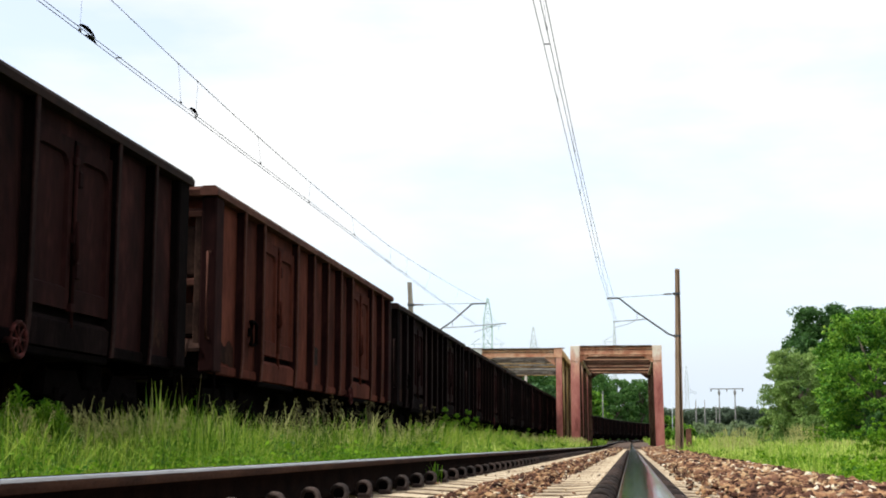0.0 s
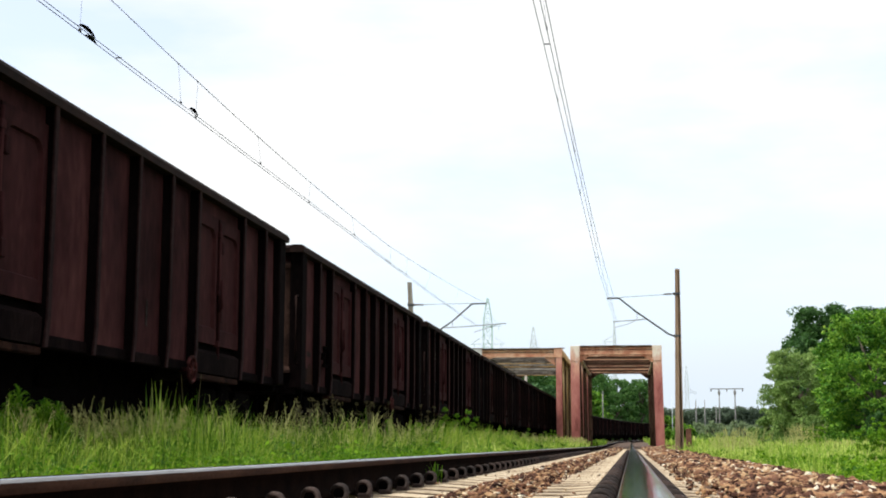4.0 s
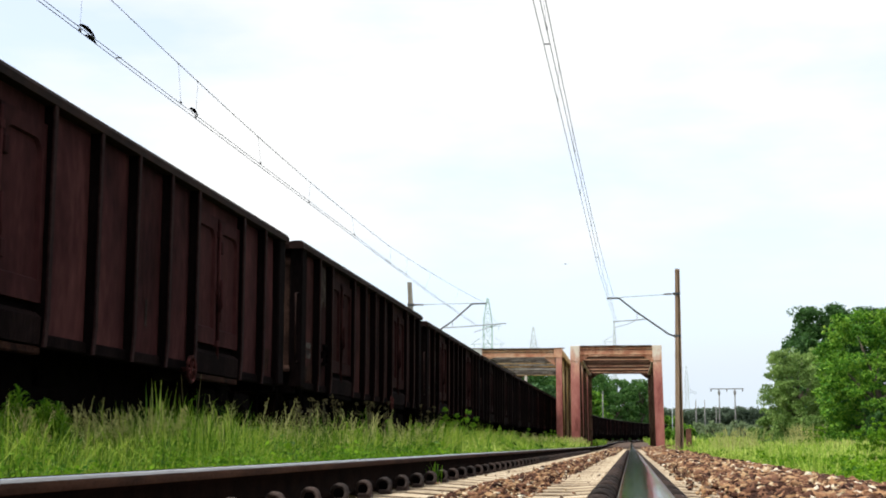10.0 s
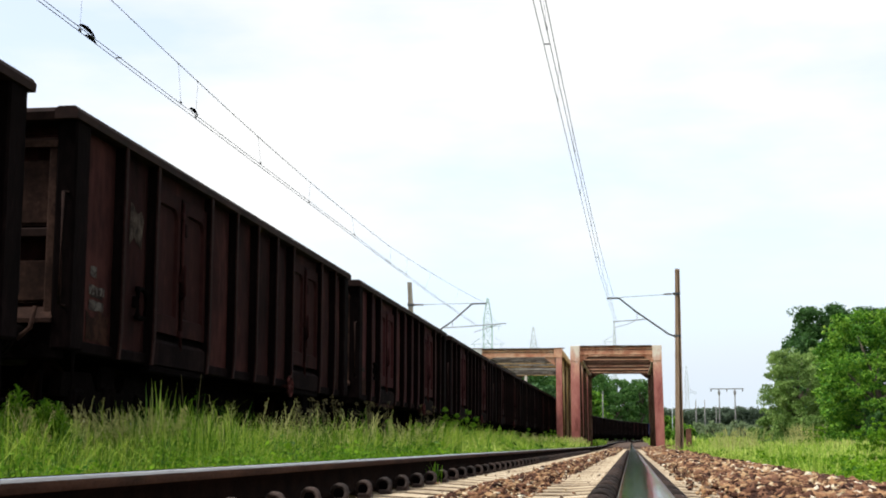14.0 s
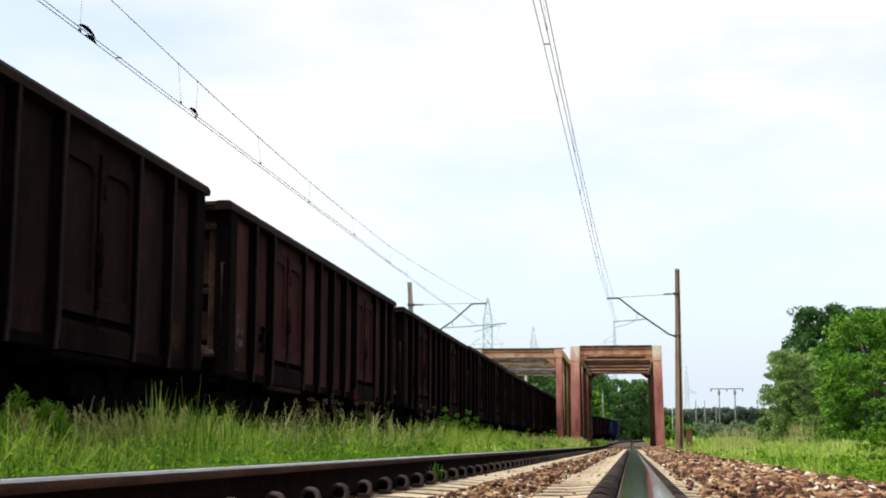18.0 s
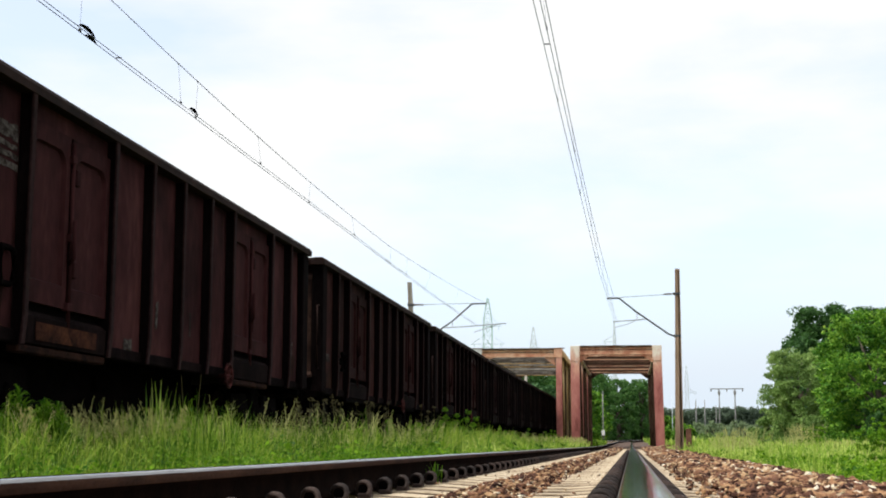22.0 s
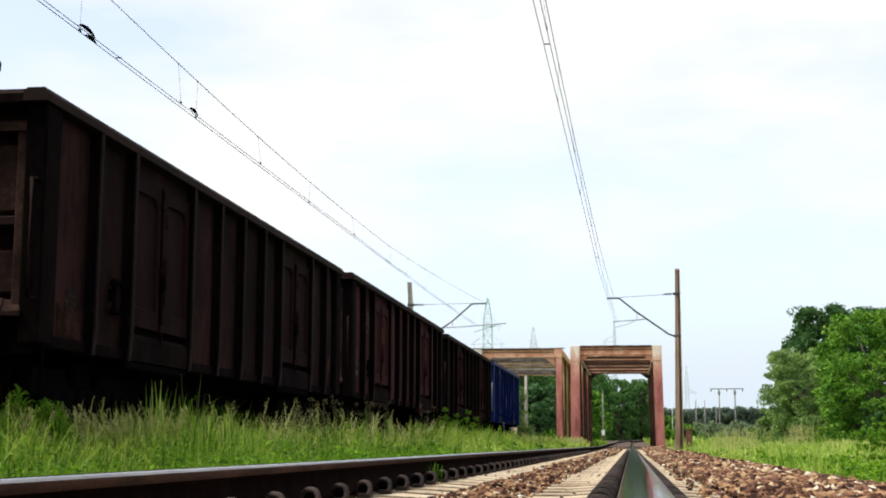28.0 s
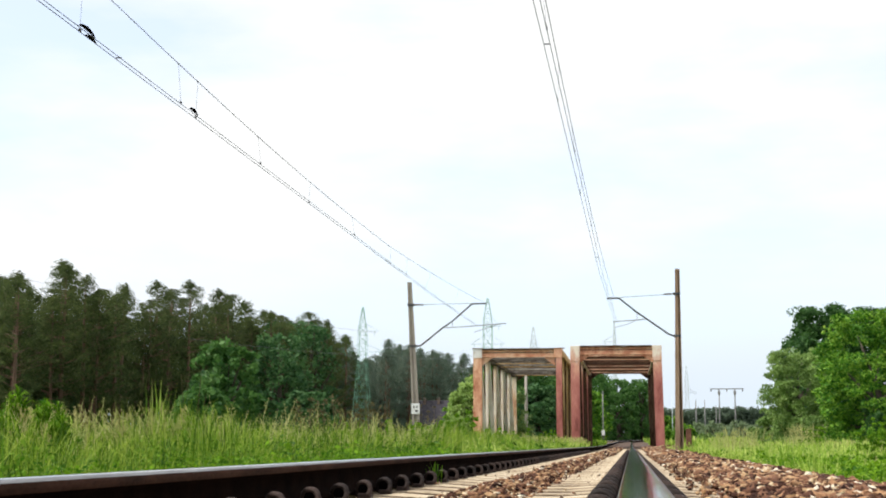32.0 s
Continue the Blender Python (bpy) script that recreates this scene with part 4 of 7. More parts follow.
marked(29, "white", CORNER_LINES + [(-4.55, 2.52, 0.44, 0.10), (-4.55, 2.40, 0.44, 0.05), (-4.78, 2.02, 0.07, 0.10), (-4.80, 1.78, 0.07, 0.10), (-4.80, 1.58, 0.07, 0.10)])
marked(25, "white", CORNER_LINES + [(-4.7, 1.55, 0.2, 0.06), (-4.7, 1.40, 0.2, 0.06)])
marked(22, "white", CORNER_LINES[1:4] + [(-4.75, 2.05, 0.08, 0.3)])
marked(22, "grey", [(-4.55, 2.45, 0.42, 0.42)])
marked(22, "red", [(5.72, 1.55, 0.18, 0.46)])
marked(21, "grey", [(-4.55, 2.32, 0.34, 0.26), (-5.6, 1.5, 0.4, 0.4)])
marked(23, "grey", [(-4.5, 2.72, 0.46, 0.62)])
marked(23, "white", [(-5.5, 1.66, 0.40, 0.09), (-5.5, 1.50, 0.35, 0.09)])
marked(23, "red", [(0.55, 1.75, 0.12, 0.2), (0.55, 1.42, 0.22, 0.25)])
marked(19, "grey", [(-4.55, 2.38, 0.40, 0.34)])
marked(19, "white", CORNER_LINES[1:4])
marked(17, "white", REAR_LINES + [(5.95, 1.77, 0.10, 0.10), (5.75, 1.12, 0.25, 0.10)])
marked(16, "white", [(-5.66, 1.87, 0.14, 0.08), (-5.6, 1.55, 0.30, 0.10), (-5.6, 1.42, 0.30, 0.10), (-5.78, 1.99, 0.12, 0.03), (-4.75, 1.98, 0.10, 0.2)])
marked(16, "white", [(-0.24, 1.53, 0.36, 0.03), (-0.24, 1.46, 0.34, 0.04), (-0.24, 1.39, 0.34, 0.04), (-0.24, 1.32, 0.34, 0.04), (-0.24, 1.25, 0.36, 0.03)])
marked(16, "grey", [(-4.7, 2.85, 0.34, 0.2)])
marked(33, "white", CORNER_LINES + [(-4.6, 2.62, 0.34, 0.16), (-4.78, 1.95, 0.08, 0.16), (-4.78, 1.65, 0.08, 0.16)])
marked(33, "grey", [(4.75, 2.5, 0.4, 0.2), (5.7, 1.5, 0.2, 0.6)])
marked(12, "red", [(5.9, 1.34, 0.25, 0.4)])
marked(11, "red", [(-4.5, 2.1, 0.5, 1.1), (-0.45, 1.5, 0.12, 0.5)])
marked(10, "white", [(-4.55, 2.74, 0.72, 0.13), (-4.55, 2.61, 0.70, 0.05), (-4.50, 2.53, 0.66, 0.05), (-4.48, 2.44, 0.60, 0.06), (-4.75, 2.26, 0.10, 0.24)])
marked(10, "white", [(-0.6, 1.5, 0.07, 0.3), (-1.4, 1.12, 0.25, 0.12), (5.6, 1.55, 0.05, 0.2)])
marked(10, "rust", [(-4.6, 1.25, 0.5, 0.35)])
marked(8, "white", [(4.75, 2.36, 0.40, 0.14), (4.72, 2.14, 0.2, 0.05), (4.74, 2.02, 0.26, 0.06), (4.74, 1.90, 0.3, 0.06), (4.76, 1.72, 0.34, 0.05), (5.75, 1.45, 0.12, 0.14)])
marked(7, "red", [(5.75, 1.52, 0.16, 0.34)])
marked(1, "red", [(5.75, 1.48, 0.12, 0.40)])
marked(3, "red", [(5.75, 1.48, 0.12, 0.34)])
marked(9, "white", [(-4.72, 2.0, 0.2, 0.06), (-5.6, 1.6, 0.3, 0.1)])
marked(2, "white", CORNER_LINES[2:4] + [(-4.55, 2.64, 0.44, 0.07), (-4.55, 2.54, 0.46, 0.05), (-4.55, 2.45, 0.46, 0.06), (-4.55, 2.30, 0.30, 0.05), (-4.6, 1.75, 0.12, 0.10)])
marked(6, "white", CORNER_LINES[2:4])
marked(14, "white", CORNER_LINES[1:4])
marked(31, "white", CORNER_LINES[2:])
marked(27, "grey", [(-4.5, 2.4, 0.4, 0.3), (-5.5, 1.5, 0.4, 0.3)])
marked(4, "white", [(-5.55, 1.55, 0.36, 0.09), (5.7, 1.3, 0.2, 0.1)])
wagons = {}
FRONT_TRIM = {11: 0.23, 26: 0.27, 33: 0.15, 13: 0.25}     # wagons of a slightly shorter build


def make_train():
    models = {}
    for n in range(36, 0, -1):
        tone = WAGON_TONES[n]
        if tone not in models:
            root = thing("freight_wagon", BROWN_LABELS[tone], "freight wagon", group="wagons of the passing train")
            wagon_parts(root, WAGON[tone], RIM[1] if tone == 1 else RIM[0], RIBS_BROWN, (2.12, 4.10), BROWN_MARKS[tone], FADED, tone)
            models[tone] = root
            wagons[n] = root
        else:
            wagons[n] = copy_thing(models[tone], Matrix.Identity(4))
    root = thing("freight_wagon", "bright blue open freight wagon at the train's end", "freight wagon", group="wagons of the passing train")
    wagon_parts(root, BLUE, BLUE_RIM, RIBS_BLUE, (2.55, 4.37), [], WHITE, 9)
    wagons[0] = root
    wagons[0].scale = (1, 1, 1.008)
    for n in range(1, 37):
        wagons[n].scale = (1, (13.1 - FRONT_TRIM.get(n, 0.0)) / 12.9, 1)
    for n in (2, 12, 23):
        wagons[n].scale.z = 1.018
    wagons[35].scale = (1, 1.036, 1.024)
    for n, kind, rows in WAGON_MARKS:
        mat = {"white": CHALK, "red": RED_MARK, "rust": RUST_PATCH, "grey": GREY_PATCH}[kind]
        label = {"white": "faded white marking bar", "red": "worn red marking", "rust": "orange-brown rust patch", "grey": "pale bare patch of worn paint"}[kind]
        for y, z, w, h in rows:
            paint_mark(wagons[n], y, z, w, h, mat, label, POSTS_BROWN, 0.10 if kind == "white" else 0.35)
    part("patch", box(0, 0.004, -0.72, 0.66, -0.085, 0.075), RUSTY_DULL, wagons[10], "orange-brown rust on the plate below the doors").matrix_basis = pose(WALL_X + 0.087, -3.10, 1.07)
    tagged(wagons[11], label="soot-blackened open freight wagon with worn red markings")
    # white stencilled bars on the blue side and end
    x = WALL_X + 0.066
    for y, z, w, h in ((-0.62, 2.04, 0.40, 0.10), (-0.60, 1.83, 0.46, 0.11), (-0.60, 1.64, 0.50, 0.10), (1.78, 2.60, 0.55, 0.16), (-5.75, 2.35, 0.36, 0.07), (-5.75, 2.22, 0.36, 0.07), (-5.75, 2.09, 0.30, 0.07), (-5.75, 1.85, 0.36, 0.10), (-5.75, 1.62, 0.34, 0.09),
                       (0.68, 1.64, 0.30, 0.06), (0.68, 1.55, 0.30, 0.06), (0.68, 1.46, 0.28, 0.06), (0.68, 1.37, 0.30, 0.06), (0.72, 1.08, 0.16, 0.05), (5.85, 2.0, 0.10, 0.12)):
        paint_mark(root, y, z, w, h, STENCIL, "white stencilled marking bar", POSTS_BLUE, 0.05, 0.062)
    part("marking", prism([(-0.13, 0.13), (0.02, 0.17), (0.15, 0.06), (0.06, -0.01), (0.09, -0.15), (-0.03, -0.07), (-0.14, -0.01)], "x", 0, 0.004), STENCIL, root, "white painted emblem shape").matrix_basis = pose(x, 1.80, 2.88)
    part("marking", box(0, 0.004, -0.05, 0.05, -0.05, 0.05), RED_MARK, root, "small red mark").matrix_basis = pose(x, -4.95, 2.0)
    part("tail_grab_rail", tube([(1.38, 6.2, 1.68), (1.40, 6.58, 1.68), (1.41, 6.62, 1.74), (1.41, 6.62, 2.14), (1.40, 6.58, 2.19), (1.38, 6.2, 2.19)], 0.016, 6), GALVANISED, root, "grey bent grab rail")
    plate = part("label_plate", box(-0.22, 0.22, -0.012, 0, -0.28, 0.28), WHITE, root, "white data plate with unreadable lines")
    plate.matrix_basis = pose(0.80, -6.19, 2.0)
    for k in range(5):
        part("marking", box(-0.18, 0.18, -0.006, 0, -0.02, 0.02), GREYBAR, plate).matrix_basis = pose(0, -0.0125, 0.2 - 0.1 * k)
    part("label_plate", box(-0.006, 0, -0.16, 0.16, -0.2, 0.2), WHITE, root, "small white notice frame").matrix_basis = pose(1.32, -5.9, 1.45)
    part("marking", box(0, 0.004, -0.16, 0.16, -0.22, 0.22), STENCIL, root, "faded grey painted panel").matrix_basis = pose(x, -5.95, 2.28)
    part("tail_signal", box(-0.09, 0.09, 0, 0.03, -0.14, 0.14), YELLOW, root, "yellow tail marker").matrix_basis = pose(1.1, 6.36, 1.1)


make_train()


# ---- how the train runs: the distance of its tail from the camera, along the far track ----
def tail_distance(t):
    u = t / 32.0
    return 12.886 * u ** 3 - 6.936 * u ** 2 - 523.206 * u + 520.951


_arc = [0.0]
for _k in range(1, 1201):
    _y = _k * 0.5
    _arc.append(_arc[-1] + math.hypot(0.5, far_line(_y) - far_line(_y - 0.5)))


def on_line(d):
    """The point of the far track at the distance d along it."""
    if d <= 0:
        y = d
    else:
        y = float(np.interp(d, _arc, [0.5 * i for i in range(len(_arc))]))
    return Vector((far_line(y), y, rise(y)))


def wagon_pose(n, t):
    c = tail_distance(t) - 14.04 * n - 6.45 + (0.0 if n == 0 else 0.23 if n == 35 else 0.10 + FRONT_TRIM.get(n, 0.0) / 2)
    a, b = on_line(c - 4.5), on_line(c + 4.5)
    d = b - a
    mid = (a + b) / 2
    return Matrix.Translation(mid) @ Matrix.Rotation(math.atan2(-d.x, d.y), 4, "Z") @ Matrix.Rotation(math.atan2(d.z, math.hypot(d.x, d.y)), 4, "X")


# ---- bridges ----
BRIDGE_Y0, BRIDGE_Y1 = 82.0, 108.0


def bridge(mid, half, label, pale_left):
    root = thing("truss_bridge", label, "bridge", group="twin railway bridges")
    panels = 5
    ys = [BRIDGE_Y0 + (BRIDGE_Y1 - BRIDGE_Y0) * i / panels for i in range(panels + 1)]
    zb, zt = rise(82) - 0.9, rise(95) + (5.55 if pale_left else 5.68)
    first = {}
    for s in (-1, 1):
        x = mid + s * (half - 0.2)
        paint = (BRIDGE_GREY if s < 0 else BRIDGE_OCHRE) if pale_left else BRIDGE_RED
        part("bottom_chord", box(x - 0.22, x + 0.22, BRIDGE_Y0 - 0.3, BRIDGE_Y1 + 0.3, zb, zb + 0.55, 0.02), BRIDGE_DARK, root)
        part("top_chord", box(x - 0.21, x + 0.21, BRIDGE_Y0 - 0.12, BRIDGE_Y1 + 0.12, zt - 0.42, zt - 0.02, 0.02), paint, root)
        for i, y in enumerate(ys):
            end = i in (0, panels)
            if end:
                w = 0.17 if pale_left and (s > 0 or i) else 0.255
                bm = bmesh.new()
                # box section of four plates
                add_box(bm, x - w, x + w, y - 0.20, y - 0.165, zb, zt - 0.1)
                add_box(bm, x - w, x + w, y + 0.165, y + 0.20, zb, zt - 0.1)
                add_box(bm, x - w, x - w + 0.03, y - 0.165, y + 0.165, zb, zt - 0.1)
                add_box(bm, x + w - 0.03, x + w, y - 0.165, y + 0.165, zb, zt - 0.1)
                if s > 0 and not pale_left:
                    for q in bm.verts:
                        q.co.x += 0.12 * (zt - q.co.z) / (zt - zb)
                paint_near = BRIDGE_ORANGE if pale_left and s < 0 else BRIDGE_RED
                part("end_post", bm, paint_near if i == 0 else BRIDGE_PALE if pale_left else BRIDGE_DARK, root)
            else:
                # a post: weathered flange towards the track, dark outer strip added for its shade
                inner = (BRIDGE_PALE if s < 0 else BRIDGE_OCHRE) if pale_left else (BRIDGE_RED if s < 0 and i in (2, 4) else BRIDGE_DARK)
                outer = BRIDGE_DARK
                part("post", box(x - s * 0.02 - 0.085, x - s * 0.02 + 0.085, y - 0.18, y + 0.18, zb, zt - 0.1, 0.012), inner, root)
                part("post_shade", box(x + s * 0.12 - 0.04, x + s * 0.12 + 0.04, y - 0.14, y + 0.14, zb, zt - 0.12, 0.012), outer, root)
            if end:
                bm = bmesh.new()
                for k in range(5):
                    for dx in (-w + 0.07, w - 0.07):
                        add_tube(bm, [(x + dx, y - 0.225, zt - 0.2 - 1.1 * k), (x + dx, y - 0.20, zt - 0.2 - 1.1 * k)], 0.03, 6)
                part("rivets", bm, BRIDGE_RED, root)
        for i in range(panels):
            part("diagonal", beam((x, ys[i + 1] - 0.5, zb + 0.4), (x, ys[i] + 0.9, zt - 0.4), 0.24, 0.26), (BRIDGE_WHITE if s < 0 else BRIDGE_OCHRE) if pale_left else BRIDGE_DARK, root)
    # portals, with a deep top beam and knee braces
    for y, sgn in ((BRIDGE_Y0, -1), (BRIDGE_Y1, 1)):
        bm = bmesh.new()
        add_box(bm, mid - half, mid + half, y - 0.17, y + 0.17, zt - 0.06, zt + 0.02)
        deep = 0.42 if sgn < 0 else 0.16
        add_box(bm, mid - half + 0.42, mid + half - 0.42, y - 0.06, y + 0.06, zt - deep, zt - 0.06)
        add_box(bm, mid - half + 0.42, mid + half - 0.42, y - 0.15, y + 0.15, zt - deep - 0.06, zt - deep)
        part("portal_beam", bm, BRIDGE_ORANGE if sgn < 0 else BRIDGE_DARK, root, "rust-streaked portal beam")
        for k in range(1, 5):
            xx = mid - half + 2 * half * k / 5
            part("stiffener", box(xx - 0.02, xx + 0.02, y - 0.14, y - 0.062, zt - deep + 0.002, zt - 0.062), BRIDGE_ORANGE if sgn < 0 else BRIDGE_DARK, root)
        for s in (-1, 1):
            xx = mid + s * (half - 0.45)
            part("knee_brace", prism([(xx, zt - deep - 0.07), (xx - s * 0.62, zt - deep - 0.07), (xx - s * 0.56, zt - deep - 0.16), (xx, zt - deep - 0.56)], "y", y - 0.05, y + 0.05), BRIDGE_ORANGE if sgn < 0 else BRIDGE_DARK, root)
            if sgn < 0:
                xg = mid + s * (half - 0.2)
                part("gusset_plate", box(xg - 0.27, xg + (0.21 if pale_left and s > 0 else 0.27), y - 0.225, y - 0.203, zt - (0.52 if pale_left else 0.86), zt + 0.03, 0.006), (BRIDGE_WHITE if s < 0 else BRIDGE_ORANGE) if pale_left else BRIDGE_RED, root, "pale riveted corner plate")
                if pale_left:
                    part("cap_plate", box(xg - 0.32, xg + 0.32, y - 0.26, y + 0.22, zt + 0.032, zt + 0.06, 0.006), BRIDGE_DARK, root)
        part("top_angle", box(mid - half + 0.5, mid + half - 0.5, y - 0.19, y - 0.172, zt - 0.05, zt + 0.045), BRIDGE_DARK, root, "dark top edge angle")
        if sgn < 0:
            part("beam_seam", box(mid - half + 0.5, mid + half - 0.5, y - 0.10, y - 0.062, zt - 0.22, zt - 0.185), BRIDGE_DARK, root)
    for i, y in enumerate(ys):
        if 0 < i < panels:
            part("top_strut", box(mid - half + 0.4, mid + half - 0.4, y - 0.12, y + 0.12, zt - 0.42, zt - 0.2, 0.01), BRIDGE_GREY if pale_left else BRIDGE_DARK, root)
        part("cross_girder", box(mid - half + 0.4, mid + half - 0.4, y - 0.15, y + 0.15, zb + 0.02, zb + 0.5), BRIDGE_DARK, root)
    for i in range(panels):
        for s in (-1, 1):
            part("top_lateral", beam((mid - s * (half - 0.4), ys[i], zt - 0.26), (mid + s * (half - 0.4), ys[i + 1], zt - 0.26), 0.14, 0.12), BRIDGE_GREY if pale_left else RUSTY if s > 0 else BRIDGE_DARK, root)
        for k in (0.25, 0.5, 0.75) if pale_left else (0.15, 0.29, 0.43, 0.57, 0.71, 0.85):
            yy = ys[i] + (ys[i + 1] - ys[i]) * k
            part("top_strut", box(mid - half + 0.4, mid + half - 0.4, yy - 0.06, yy + 0.06, zt - 0.36, zt - 0.24), ((BRIDGE_GREY, BRIDGE_OCHRE, BRIDGE_GREY) if pale_left else (BRIDGE_DARK, RUSTY, BRIDGE_ORANGE))[(i + int(k * 4)) % 3], root)
    for s in (-0.75, 0.75):
        part("stringer", box(mid + s - 0.12, mid + s + 0.12, BRIDGE_Y0, BRIDGE_Y1, zb + 0.2, zb + 0.52), BRIDGE_DARK, root)


bridge(-0.807, 2.597, "rust-red steel truss bridge over the near track", False)
bridge(-6.572, 2.62, "bleached and rusty steel truss bridge over the far track", True)


# ---- overhead line ----
def mast_body(root, x, y, z0, z1, lean, w0, w1, mat, grooved=True):
    """A tapered mast: an I-shaped concrete post with recessed webs."""
    bm = bmesh.new()
    rows = []
    for k in range(9):
        f = k / 8
        z = z0 + (z1 - z0) * f
        w = w0 + (w1 - w0) * f
        xx = x + lean * f
        d = w * 0.36
        if grooved == 2:
            d = w * 0.45
            pr = [(-w / 2, -d), (0.06 * w, -d), (0.08 * w, d * 0.5), (0.38 * w, d * 0.5), (0.40 * w, -d), (w / 2, -d), (w / 2, d), (-w / 2, d)]
        elif grooved:
            pr = [(-w / 2, -d), (-w / 6, -d), (-w / 6 + 0.012, -d * 0.55), (w / 6 - 0.012, -d * 0.55), (w / 6, -d), (w / 2, -d), (w / 2, d), (-w / 2, d)]
        else:
            pr = [(w / 2 * math.cos(math.pi * (q / 4 + 0.125)), -w / 2 * math.sin(math.pi * (q / 4 + 0.125))) for q in range(8)]
        rows.append([bm.verts.new((xx + a, y + b, z)) for a, b in pr])
    for a, b in zip(rows, rows[1:]):
        for i in range(8):
            bm.faces.new((a[i], a[(i + 1) % 8], b[(i + 1) % 8], b[i]))
    bm.faces.new(rows[-1])
    bm.faces.new(rows[0][::-1])
    bmesh.ops.recalc_face_normals(bm, faces=bm.faces)
    part("mast", bm, mat, root)


def insulator(root, a, b, r=0.055, n=6):
    a, b = Vector(a), Vector(b)
    bm = bmesh.new()
    pts, rad = [], []
    for k in range(n * 2 + 1):
        pts.append(a.lerp(b, k / (n * 2)))
        rad.append(r if k % 2 else r * 0.45)
    add_tube(bm, pts, rad, 8)
    part("insulator", bm, PORCELAIN, root)


def overhead_mast_near():
    y = 62.0
    z = rise(y)
    root = thing("catenary_mast", "tapered brown concrete catenary mast with a steel cantilever", "catenary mast", group="catenary masts")
    mast_body(root, 2.10, y, -0.5, 7.86, 0.07, 0.37, 0.20, POLE, 2)
    part("cantilever", tube([(1.96, y, 4.86), (1.72, y, 4.95), (0.82, y, 5.60), (0.36, y, 5.92), (-0.41, y, 6.56), (-0.52, y, 6.575), (-0.98, y, 6.57)], 0.038, 8), DARK_STEEL, root, "bent dark steel cantilever tube")
    part("stay_wire", tube([(2.1, y, 6.74), (-0.45, y, 6.6)], 0.012, 5), STEEL, root)
    insulator(root, (1.55, y, 6.725), (1.9, y, 6.735), 0.05)
    part("registration_arm", tube([(0.78, y, 5.62), (0.3, y, 5.58), (-0.72, y, 5.52)], 0.022, 6), STEEL, root)
    part("steady_arm", tube([(0.30, y, 5.55), (-0.2, y, 5.36), (-0.64, y, 5.27)], 0.012, 5), STEEL, root)
    part("hanger", tube([(0.38, y, 5.93), (0.34, y, 5.58)], 0.012, 5), RUSTY, root)
    part("hanger", tube([(0.38, y, 5.93), (0.78, y, 5.62)], 0.02, 5), RUSTY, root)
    for zz in (4.86, 6.74):
        part("clamp_band", box(1.95, 2.28, y - 0.13, y + 0.13, zz - 0.05, zz + 0.05, 0.01), DARK_STEEL, root)
    part("footing", box(1.82, 2.42, y - 0.3, y + 0.3, -0.7, -0.18, 0.05), POLE_GREY, root, "concrete footing")


def overhead_mast_far():
    y = 62.0
    root = thing("catenary_mast", "leaning grey concrete catenary mast with a white number plate", "catenary mast", group="catenary masts")
    mast_body(root, -9.52, y, -0.5, 7.42, -0.42, 0.34, 0.19, POLE_GREY)
    part("cantilever", tube([(-9.62, y, 4.5), (-9.42, y, 4.5), (-8.45, y, 5.28), (-7.95, y, 5.62), (-7.07, y, 6.385), (-6.95, y, 6.40), (-6.42, y, 6.40)], 0.036, 8), DARK_STEEL, root, "bent dark steel cantilever tube")
    part("stay_wire", tube([(-9.86, y, 6.38), (-7.0, y, 6.42)], 0.012, 5), STEEL, root)
    insulator(root, (-9.7, y, 6.38), (-9.3, y, 6.385), 0.05)
    part("registration_arm", tube([(-8.38, y, 5.32), (-7.4, y, 5.36), (-5.5, y, 5.49)], 0.020, 6), STEEL, root)
    part("steady_arm", tube([(-5.9, y, 5.45), (-6.3, y, 5.30), (-6.95, y, 5.12)], 0.012, 5), STEEL, root)
    part("hanger", tube([(-7.95, y, 5.62), (-7.95, y, 5.33)], 0.012, 5), STEEL, root)
    for zz, xx in ((4.5, -9.74), (6.38, -9.86)):
        part("clamp_band", box(xx - 0.16, xx + 0.16, y - 0.12, y + 0.12, zz - 0.05, zz + 0.05, 0.01), DARK_STEEL, root)
    plate = part("number_plate", box(-9.80, -9.42, y - 0.17, y - 0.155, 1.42, 1.90, 0.005), WHITE, root, "white plate with dark unreadable characters")
    for u, v, w in ((-9.68, 1.74, 0.07), (-9.55, 1.74, 0.06), (-9.57, 1.56, 0.11)):
        part("marking", box(u - w / 2, u + w / 2, y - 0.1745, y - 0.1705, v - 0.045, v + 0.045), GREYBAR, plate)
    part("footing", box(-9.85, -9.2, y - 0.3, y + 0.3, -0.7, -0.3, 0.05), POLE_GREY, root, "concrete footing")


overhead_mast_near()
overhead_mast_far()


def span_height(y, low, high, y0=-2.0, y1=62.0):
    if y < 33:
        return low + 0.00124 * (y - 33) ** 2
    return low + (high - low) * ((y - 33) / (y1 - 33)) ** 2


